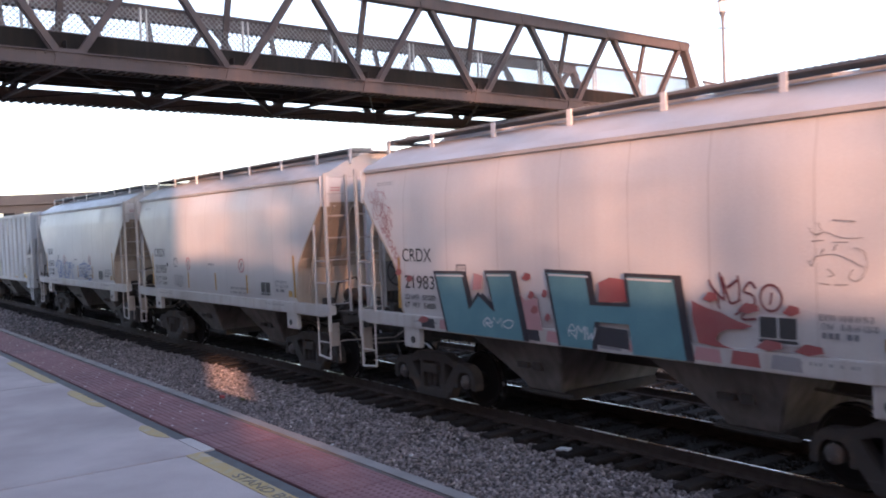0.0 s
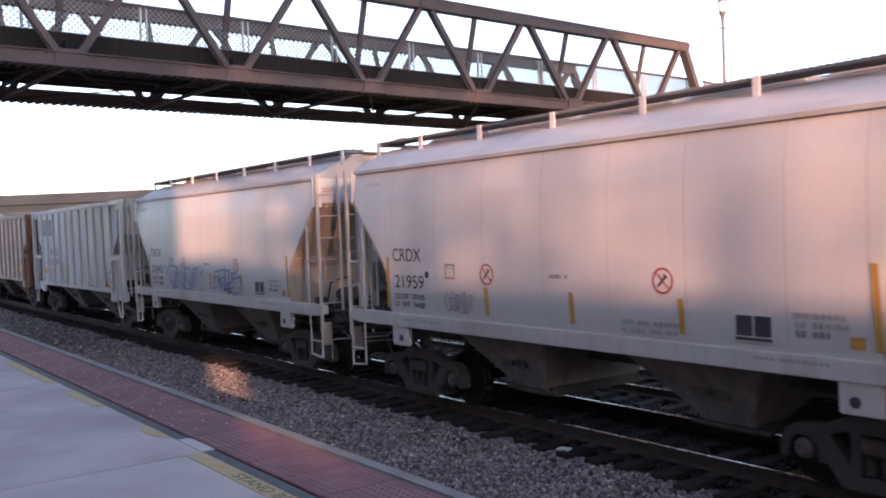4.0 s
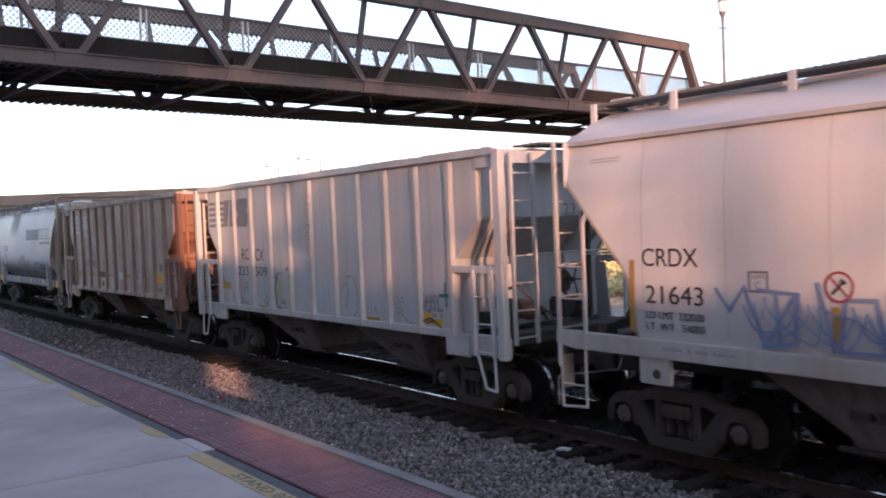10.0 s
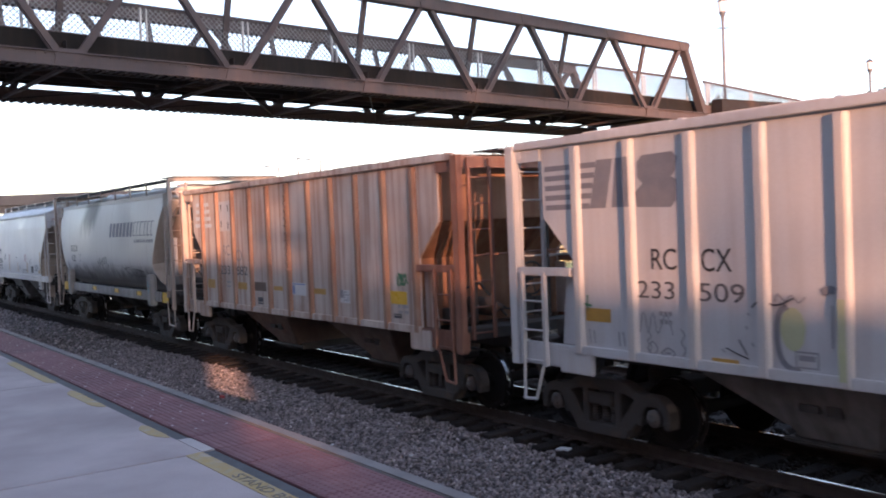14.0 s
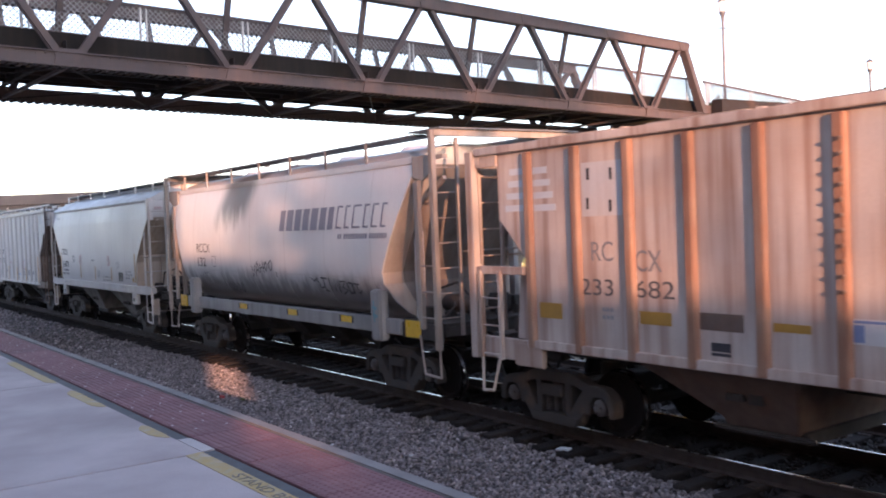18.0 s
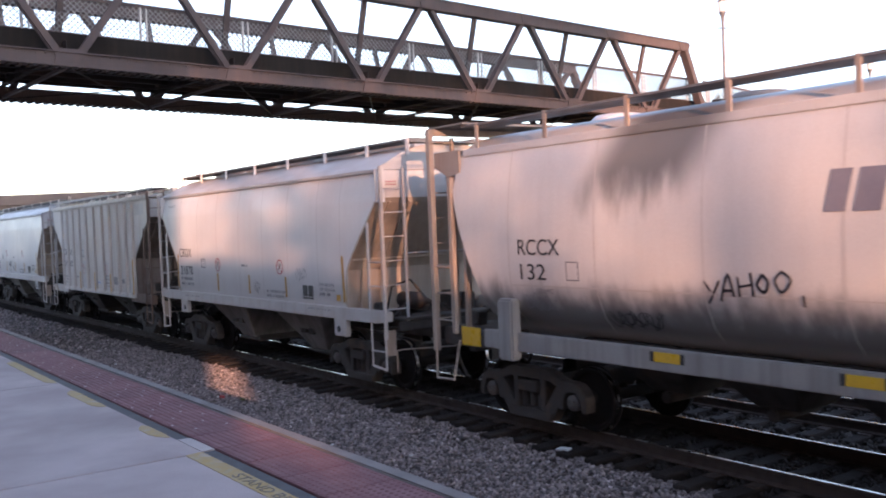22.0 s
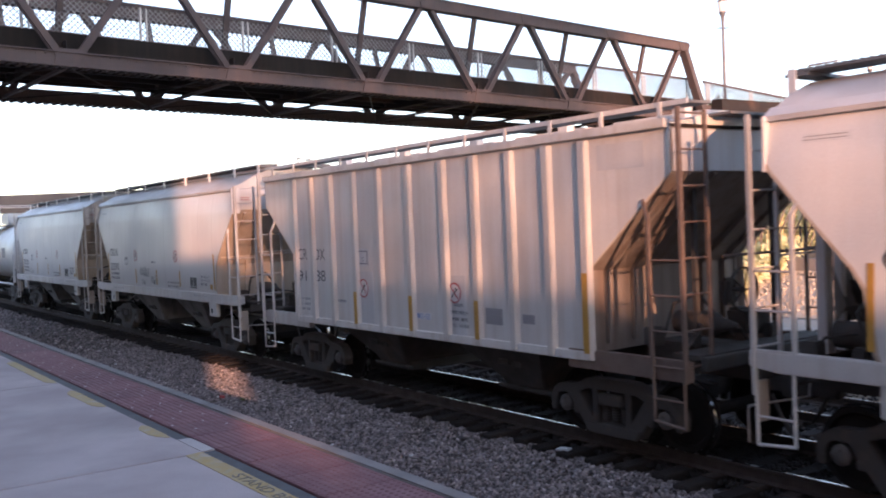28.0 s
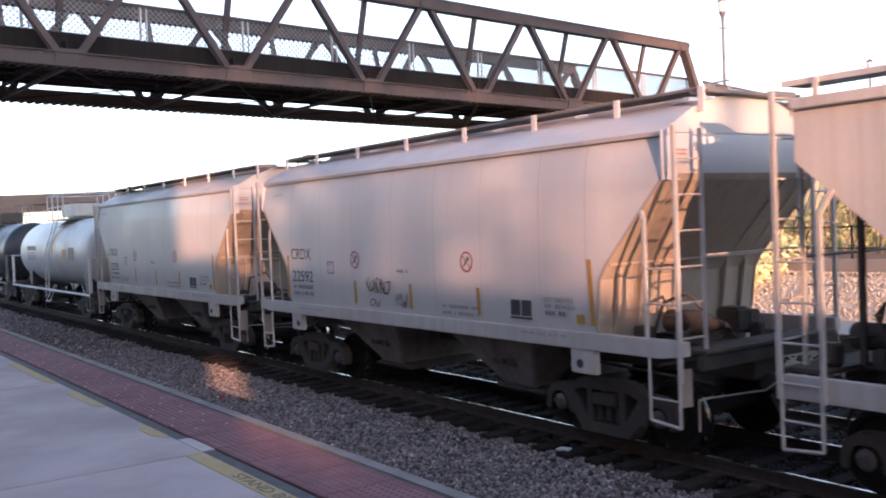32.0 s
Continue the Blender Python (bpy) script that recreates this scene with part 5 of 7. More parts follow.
        for x in (-5.58, -4.2, -2.55, -0.85, 0.85, 2.55, 4.2, 5.58):
            part("bracket", Shape().box(x - 0.045, x + 0.045, side * 0.935 - 0.014, side * 0.935 + 0.014, 4.24, 4.54), CAR_PALE, rb)
    for end in (-1, 1):
        for z in (3.72, 3.77):
            part("end_notice", Shape().box(min(end * 5.518, end * 5.522), max(end * 5.518, end * 5.522), -1.38, -1.16, z, z + 0.02), SPRAY_PINK, car, "row of small red print")
        part("end_walkway", Shape().box(min(end * 5.4, end * 5.68), max(end * 5.4, end * 5.68), -0.92, 0.92, 4.46, 4.495), GRATE, car)
        part("roof_grab", Shape().pipe([(end * 5.66, -0.5, 4.5), (end * 5.66, -0.5, 4.62), (end * 5.3, -0.5, 4.62), (end * 5.3, -0.5, 4.54)], 0.013, 5), CAR_ROOF, car)
        part("end_platform", Shape().box(min(end * 5.42, end * 5.85), max(end * 5.42, end * 5.85), -1.3, 1.3, 1.36, 1.4), UNDER, car)
        rail_and_rungs(car, end, 5.2, 5.69, 4.04, LADDER_PALE)
        part("end_rail", Shape().tube((end * 5.72, -1.13, 2.52), (end * 5.72, 1.13, 2.52), 0.014, 6), LADDER_PALE, car)
    part("hatch_trough", Shape().box(-4.9, 4.9, -0.32, 0.32, 4.4, 4.52), CAR_ROOF, car, bevel=0.04)
    for i in range(5):
        x = -3.9 + i * 1.95
        part("hatch_cover", Shape().box(x - 0.85, x + 0.85, -0.34, 0.34, 4.5, 4.56), CAR_ROOF, car, bevel=0.03)
    hopper_bays(car, (-1.53, 2.04), 1.43, 0.38, 1.42, HOPPER_GREY, cut=0.57)
    underframe(car, 5.75, 6.37)
    brake_wheel(car, brake_end * 5.66, 0.02, 2.08, brake_end)
    for y0, y1, z1 in ((-0.63, -0.48, 3.76), (-0.28, -0.22, 3.74)):
        ch = Shape().box(min(brake_end * 5.44, brake_end * 5.56), max(brake_end * 5.44, brake_end * 5.56), y0, y1, 1.36, z1)
        part("brake_post", ch, CAR_PALE, car, "upright channel that carries the hand brake", bevel=0.01)
    part("brake_rod", Shape().tube((brake_end * 5.5, -0.1, 1.95), (brake_end * 5.5, -0.1, 1.3), 0.02, 6), UNDER, car)
    part("brake_bracket", Shape().prism([(brake_end * 5.4, 1.9), (brake_end * 5.55, 2.3), (brake_end * 5.55, 1.7)], -0.3, 0.2), HOPPER_GREY, car)
    for end in (-1, 1):
        end_clutter(car, 5.0, end)
    for xc in (-4.08, 4.08):
        truck_parts(car, xc)
    return car


def standard_marks(car, number, dx=0.0, signs=True, sign_z=2.24):
    letters(car, "CRDX", -4.2 + dx, 2.41, 0.215, 0.83)
    letters(car, number, -4.16 + dx, 1.97, 0.215, 0.85)
    loads = {"21983": ("231200", "54800"), "21959": ("231600", "54400"), "21643": ("232000", "54000")}
    if number in loads:
        letters(car, "LD LMT  " + loads[number][0], -4.16 + dx, 1.79, 0.085, 0.86, LETTER)
        letters(car, "LT  WT   " + loads[number][1], -4.16 + dx, 1.655, 0.085, 0.86, LETTER)
    else:
        small_print(car, -4.12 + dx, 1.83, 2, 0.82, LETTER_GREY, height=0.07, step=0.13)
    small_print(car, -3.9 + dx, 1.42, 1, 1.0, FADED, -1.6215, 0.035)
    small_print(car, 2.9 + dx, 1.44, 1, 0.9, FADED, -1.6215, 0.035)
    letters(car, "EXW 10-8 H 9-3", 3.38 + dx, 1.9, 0.065, 0.56, LETTER_GREY)
    letters(car, "EW   8-8 H 15-0", 3.4 + dx, 1.81, 0.065, 0.58, LETTER_GREY)
    small_print(car, 3.4 + dx, 1.72, 1, 0.4, LETTER_GREY, height=0.06)
    if signs:
        circle_sign(car, -1.66 + dx, sign_z, 0.145)
        circle_sign(car, 1.67 + dx, sign_z, 0.145)
        for x in (-1.72, 0.08, 1.9):
            stripe(car, x + dx, 1.63, 2.04, -0.02)
        small_print(car, -0.3 + dx, 2.22, 1, 0.35, LETTER_GREY)
        small_print(car, 1.0 + dx, 1.7, 2, 0.9, FADED)
    stencil_box(car, 2.68 + dx, 3.12 + dx, 1.63, 1.9)
    stripe(car, 4.26, 1.63, 2.48, -0.04, y=-1.606)
    stripe(car, -4.42, 1.63, 2.48, 0.02, y=-1.606)
    plq = Shape()
    for x0, x1, z0, z1 in ((-2.71, -2.46, 2.15, 2.175), (-2.71, -2.46, 2.355, 2.38), (-2.71, -2.685, 2.15, 2.38), (-2.485, -2.46, 2.15, 2.38)):
        plate(plq, x0 + dx, x1 + dx, z0, z1)
    part("plate_mark", plq, LETTER_GREY, car, "small square outline mark")
    letters(car, "PLATE", -2.66 + dx, 2.3, 0.035, 0.15, LETTER_GREY)
    letters(car, "C", -2.62 + dx, 2.19, 0.075, 0.065, LETTER_GREY)
    part("sheet_label", plate(Shape(), 4.0, 4.15, 1.64, 1.76, -1.6075), YELLOW, car)
    lab = part("top_label", Shape().add([(-5.1, -1.537, 3.68), (-4.55, -1.537, 3.68), (-4.55, -1.518, 3.77), (-5.1, -1.518, 3.77)], [(0, 1, 2, 3)]), SIGN_WHITE, car, "white label strip near the eave")
    for z, y in ((3.705, -1.5345), (3.74, -1.527)):
        part("label_line", plate(Shape(), -5.08, -4.6, z, z + 0.008, y), FADED, lab)


def curved(pts, n=4):
    """A smooth line through points."""
    out = []
    ends = [pts[0]] + list(pts) + [pts[-1]]
    for a, b, c, d in zip(ends, ends[1:], ends[2:], ends[3:]):
        for i in range(n):
            t = i / n
            out.append(tuple(0.5 * (2 * q + (r - p) * t + (2 * p - 5 * q + 4 * r - s) * t * t + (3 * q - p - 3 * r + s) * t ** 3) for p, q, r, s in zip(a, b, c, d)))
    return out + [pts[-1]]


def scribble(car, x0, x1, z0, z1, n, mat, w, seed, label, y=-1.606):
    """Loose spray-painted strokes like hasty tall letters."""
    rnd = random.Random(seed)
    s = Shape()
    step = (x1 - x0) / n
    for i in range(n):
        x = x0 + i * step
        k = rnd.choice((0, 1, 2, 3))
        zt, zb = z1 - rnd.uniform(0, 0.18) * (z1 - z0), z0 + rnd.uniform(0, 0.2) * (z1 - z0)
        zm = (zt + zb) / 2 + rnd.uniform(-0.1, 0.1) * (z1 - z0)
        if k == 0:
            pts = [(x, zt), (x + step * 0.3, zb), (x + step * 0.55, zm), (x + step * 0.8, zb), (x + step, zt)]
        elif k == 1:
            pts = [(x + step * 0.2, zb), (x, zm), (x + step * 0.3, zt), (x + step * 0.8, zt - 0.05), (x + step * 0.75, zm), (x + step * 0.2, zm), (x + step * 0.95, zb)]
        elif k == 2:
            pts = [(x + step * (0.5 + 0.45 * math.cos(a)), zm + (zt - zb) * 0.48 * math.sin(a)) for a in [j * 0.7 for j in range(10)]]
        else:
            pts = [(x, zb), (x + step * 0.1, zt), (x + step * 0.5, zm), (x + step * 0.85, zt), (x + step * 0.9, zb)]
        lean = rnd.uniform(-0.12, 0.3)
        pts = [(px + lean * (pz - zb) + rnd.uniform(-0.06, 0.06) * step, pz) for px, pz in pts]
        ribbon(s, curved(pts), w * rnd.uniform(0.75, 1.25), y - 0.0012 * (i % 4))
    return part("graffiti", s, mat, car, label)


def scrawl(car, x0, x1, z0, z1, loops, mat, w, seed, label, y=-1.606):
    """A hasty looping tag: a few overlapping wandering lines."""
    rnd = random.Random(seed)
    s = Shape()
    for k in range(3):
        pts = []
        n = loops * 5
        h = (z1 - z0) / 2
        for i in range(n + 1):
            u = i / n
            a = u * loops * 6.283 + k * 1.3
            r = h * rnd.uniform(0.45, 1.0)
            pts.append((x0 + (x1 - x0) * (0.12 + 0.76 * u) + 0.55 * r * math.cos(a), (z0 + z1) / 2 + r * math.sin(a * (1.0 if k else 0.8)) + 0.15 * h * rnd.uniform(-1, 1)))
        ribbon(s, curved(pts, 3), w * rnd.uniform(0.7, 1.2), y - 0.006 * k)
    return part("graffiti", s, mat, car, label)


def at_start(c):
    return pose(c, TRACK_Y, 0)


CARS = []
first = two_bay_car(1)
first.matrix_basis = at_start(-8.66)
turned = two_bay_car(-1)
turned.matrix_basis = at_start(-85.98)
twins = {"h": turned}
for key, model, c in (("b", first, -21.21), ("d", first, -33.72), ("k", turned, -111.0), ("j", turned, -123.68)):
    twins[key] = copy_thing(model, at_start(c))
    CARS.append((twins[key], c))
CARS += [(first, -8.66), (turned, -85.98)]
for car, number, dx in ((first, "21983", -0.05), (twins["b"], "21959", 0.0), (twins["d"], "21643", 0.0), (twins["h"], "21878", -0.04), (twins["k"], "22592", -0.01), (twins["j"], "22592", 0.0)):
    standard_marks(car, number, dx, car is not first, 2.42 if number == "22592" else 2.24)
twins["j"]["label"] = "pale grey two-bay covered hopper car next to a white tank car"

# teal block letters and red tags on the first car
W = [(-2.87, 1.33), (-3.16, 2.25), (-2.44, 2.26), (-2.28, 1.74), (-2.05, 1.95), (-1.69, 1.72), (-1.86, 2.28), (-1.27, 2.29), (-1.03, 1.33)]
H = [(-0.32, 1.33), (-0.54, 2.32), (0.22, 2.31), (0.29, 1.92), (0.94, 1.93), (0.9, 2.3), (1.66, 2.29), (1.82, 1.33), (0.98, 1.33), (0.93, 1.69), (0.34, 1.69), (0.28, 1.33)]
for outline in (W, H):
    p = part("graffiti_letter", patch(Shape(), outline, -1.633), TEAL, first, "teal block letter with black shadow", at=(-0.14, 0, 0))
    part("letter_shadow", patch(Shape(), [(x + 0.09, min(z + 0.02, z if z < 1.4 else 9)) for x, z in outline], -1.6285), SPRAY_BLACK, p)
    part("letter_outline", ribbon(Shape(), outline[:9] if outline is W else outline[:8], 0.045, -1.6355), SPRAY_BLACK, p)
    part("letter_highlight", ribbon(Shape(), [(x + 0.04, z - 0.05) for x, z in outline[1:3]], 0.025, -1.638), SPRAY_WHITE, p)
    part("letter_highlight", ribbon(Shape(), [(outline[-3 if outline is W else 5][0] + 0.02, outline[-3 if outline is W else 5][1] - 0.05), (outline[-2 if outline is W else 6][0] - 0.04, outline[-2 if outline is W else 6][1] - 0.05)], 0.025, -1.639), SPRAY_WHITE, p)


def blotch(points, mat, label, y=-1.6268):
    part("graffiti", patch(Shape(), points, y), mat, first, label, at=(-0.14, 0, 0))


blotch([(0.42, 1.93), (0.9, 1.97), (0.87, 2.24), (0.62, 2.26), (0.43, 2.19)], SPRAY_RED, "dull red sprayed fill")
blotch([(1.89, 2.03), (2.0, 1.99), (2.1, 1.955), (2.28, 1.92), (2.4, 1.87), (2.52, 1.83), (2.69, 1.79), (2.58, 1.75), (2.37, 1.735), (2.26, 1.69), (2.22, 1.61), (2.32, 1.55), (2.46, 1.525), (2.2, 1.53), (1.97, 1.555), (1.9, 1.8)], SPRAY_RED, "dull red sprayed fill")
blotch([(-1.32, 1.5), (-0.66, 1.5), (-0.75, 1.95), (-1.0, 1.9), (-1.2, 2.05)], SPRAY_PINK, "pinkish sprayed fill")
blotch([(0.36, 1.4), (0.92, 1.38), (0.9, 1.62), (0.38, 1.64)], SPRAY_BLACK, "black sprayed fill")
blotch([(-2.2, 2.0), (-1.98, 2.02), (-1.94, 2.22), (-2.15, 2.26)], SPRAY_PINK, "pinkish sprayed fill")
strokes(first, [[(1.99, 2.27), (2.07, 2.12), (2.13, 1.95)], [(2.0, 2.23), (2.19, 2.06), (2.14, 2.36)], [(2.17, 2.31), (2.24, 2.1), (2.29, 2.02), (2.41, 2.07)], [(2.24, 2.19), (2.38, 2.28)], [(2.38, 2.33), (2.4, 2.2), (2.39, 2.05)],
                [(2.6, 2.19), (2.53, 2.26), (2.45, 2.16), (2.56, 2.12), (2.58, 2.03), (2.46, 2.0)], [(2.33, 1.9), (2.47, 1.97), (2.42, 1.86), (2.6, 1.87)]], 0.026, SPRAY_DARKRED, "dark red sprayed tag", -1.614)
ring = [(2.78 + 0.13 * math.cos(a), 2.1 + 0.14 * math.sin(a)) for a in [i * 0.42 for i in range(16)]]
part("graffiti", ribbon(Shape(), ring, 0.024, -1.612), SPRAY_DARKRED, first, "dark red sprayed ring")
part("graffiti", ribbon(Shape(), [(2.77, 2.03), (2.79, 2.16)], 0.022, -1.612), SPRAY_DARKRED, first, "dark red sprayed stroke")
scrawl(first, -5.3, -4.7, 3.35, 3.68, 2, SPRAY_PINK, 0.013, 9, "pink sprayed scrawl along the car end", -1.582)
scrawl(first, -5.15, -4.5, 3.1, 3.42, 2, SPRAY_PINK, 0.013, 10, "pink sprayed scrawl along the car end", -1.592)
scrawl(first, -4.9, -4.5, 2.9, 3.18, 2, SPRAY_PINK, 0.013, 11, "pink sprayed scrawl along the car end", -1.602)
for k, (x, z) in enumerate(((-4.86, 2.86), (-4.74, 2.76), (-4.66, 2.64), (-4.58, 2.52), (-4.5, 2.4), (-4.46, 2.28))):
    scribble(first, x, x + 0.15, z, z + 0.15, 1, SPRAY_PINK, 0.018, 14 + k, "pink sprayed scrawl beside the lettering", -1.609)
for x, z, w in ((2.05, 2.05, 0.2), (2.5, 1.95, 0.28), (3.06, 1.95, 0.2), (2.72, 1.57, 0.33), (3.18, 1.56, 0.34), (-4.32, 2.2, 0.2), (-4.0, 2.1, 0.2), (-1.06, 2.2, 0.19), (-0.95, 1.95, 0.14), (-0.66, 1.98, 0.12), (-0.9, 1.75, 0.16), (-0.62, 1.66, 0.12), (-3.7, 1.45, 0.3)):
    blotch([(x, z), (x + w * 0.5, z - 0.03), (x + w, z + 0.01), (x + w * 0.95, z + 0.07), (x + w * 0.4, z + 0.09)], SPRAY_RED, "dull red sprayed blotch", -1.6274)
for k in range(14):
    x = -3.6 + k * 0.5
    blotch([(x, 1.36), (x + 0.38, 1.35), (x + 0.35, 1.5), (x + 0.03, 1.51)], (SPRAY_BLACK, SPRAY_PINK, SPRAY_RED, SPRAY_GREY, SPRAY_PINK)[k % 5], "sprayed patch on the sill", -1.6245)
scribble(first, -2.1, -1.4, 1.46, 1.62, 3, SPRAY_WHITE, 0.02, 21, "small white sprayed tag", -1.64)
scribble(first, -0.3, 0.2, 1.44, 1.64, 3, SPRAY_WHITE, 0.02, 22, "small white sprayed tag", -1.64)
strokes(first, [[(3.24, 2.83), (3.3, 2.76), (3.42, 2.78), (3.6, 2.72), (3.8, 2.72)], [(3.34, 2.88), (3.38, 2.78), (3.32, 2.75)], [(3.5, 2.9), (3.74, 2.88)], [(3.27, 2.69), (3.4, 2.7)], [(3.5, 2.68), (3.66, 2.68)], [(3.22, 2.5), (3.26, 2.44), (3.3, 2.53), (3.5, 2.56), (3.66, 2.51), (3.8, 2.44)],
                [(3.36, 2.56), (3.4, 2.62)], [(3.5, 2.6), (3.54, 2.66)], [(3.72, 2.63), (3.82, 2.58), (3.84, 2.44), (3.76, 2.31), (3.66, 2.33), (3.7, 2.42)], [(3.44, 2.42), (3.5, 2.36), (3.44, 2.34)], [(3.33, 2.27), (3.45, 2.26)], [(3.5, 2.26), (3.64, 2.265)]], 0.011, FADED, "thin grey line drawing")
# blue tags on the fourth car's panels and small ones elsewhere
scrawl(twins["h"], 2.35, 2.85, 1.98, 2.25, 2, SPRAY_GREY, 0.01, 81, "thin grey sprayed tag")
scrawl(twins["h"], 0.35, 0.62, 1.66, 1.95, 2, SPRAY_GREY, 0.01, 82, "faint grey sprayed tag")
strokes(twins["d"], [[(-3.14, 2.18), (-2.96, 1.94), (-2.75, 2.22)], [(-2.76, 2.2), (-2.52, 1.58), (-2.14, 2.15), (-2.6, 2.18)], [(-2.37, 2.14), (-2.34, 1.64)],
                     [(-2.11, 2.17), (-2.16, 1.63), (-2.55, 1.58)], [(-1.88, 2.28), (-1.72, 1.58)], [(-1.59, 2.13), (-1.67, 1.6), (-1.18, 1.6), (-1.28, 2.12), (-1.58, 2.11)]],
        0.045, SPRAY_BLUE, "blue sprayed angular tag", smooth=False)
strokes(twins["d"], [[(-1.13, 2.2), (-1.04, 1.57)], [(-1.01, 2.09), (-1.08, 1.66)], [(-1.01, 2.11), (-0.73, 2.14), (-0.58, 1.77)], [(-0.95, 1.89), (-0.85, 2.01), (-0.86, 1.7)],
                     [(-0.73, 2.14), (-0.48, 1.53), (-0.4, 1.76)], [(-0.59, 2.2), (-0.48, 1.95), (-0.32, 2.12)]],
        0.038, SPRAY_BLUE, "blue sprayed angular tag", -1.62, smooth=False)
strokes(twins["d"], [[(0.4, 2.05), (0.26, 1.67), (0.54, 1.71)], [(0.38, 2.06), (0.79, 2.12), (0.65, 1.75), (0.83, 1.68)], [(1.01, 2.22), (1.03, 1.78), (0.87, 1.61)], [(1.23, 2.12), (1.27, 1.78), (0.98, 1.66)],
                     [(0.79, 2.13), (1.33, 2.11)], [(1.38, 2.06), (1.7, 2.05)], [(1.38, 2.05), (1.41, 1.91), (1.83, 1.98), (1.92, 1.81)], [(1.05, 1.67), (1.42, 1.73), (1.49, 1.57), (1.87, 1.65)]],
        0.05, SPRAY_BLUE, "blue sprayed angular tag", smooth=False)
scrawl(twins["d"], -2.95, -0.45, 1.6, 2.12, 3, SPRAY_BLUE, 0.02, 34, "blue sprayed overlapping lines", -1.628)
scrawl(twins["d"], 0.35, 1.85, 1.62, 2.1, 2, SPRAY_BLUE, 0.02, 35, "blue sprayed overlapping lines", -1.628)
strokes(twins["d"], [[(0.44, 1.77), (0.41, 1.93), (0.66, 1.96), (0.6, 1.78), (0.73, 1.92), (0.82, 1.76), (0.88, 1.94), (1.09, 1.94)], [(1.47, 1.86), (1.05, 1.78), (1.03, 1.67), (1.39, 1.71), (1.18, 1.59), (1.45, 1.64)]],
        0.026, SPRAY_BLACK, "thin black sprayed tag over the blue", -1.622)
scrawl(twins["b"], -2.77, -1.95, 1.6, 1.98, 4, SPRAY_GREY, 0.012, 41, "thin grey sprayed tag")
part("patch_mark", patch(Shape(), [(-3.21 + 0.06 * math.cos(a), 2.2 + 0.06 * math.sin(a)) for a in [i * 0.7 for i in range(9)]], -1.607), SPRAY_BLACK, twins["b"])
scrawl(twins["k"], -1.35, -0.4, 1.82, 2.1, 3, SPRAY_BLACK, 0.016, 51, "thin black sprayed tag")
scribble(twins["k"], -1.2, -0.85, 1.6, 1.74, 2, SPRAY_BLACK, 0.022, 52, "thin black sprayed tag")
scribble(twins["k"], -0.35, 0.0, 1.62, 1.88, 2, SPRAY_BLACK, 0.02, 53, "thin black sprayed tag")
scrawl(twins["j"], -3.3, -2.2, 1.62, 1.85, 4, SPRAY_GREY, 0.012, 54, "thin grey sprayed tag")


def side_panel(outline, y):
    return Shape().prism(outline, y - 0.02, y + 0.02)


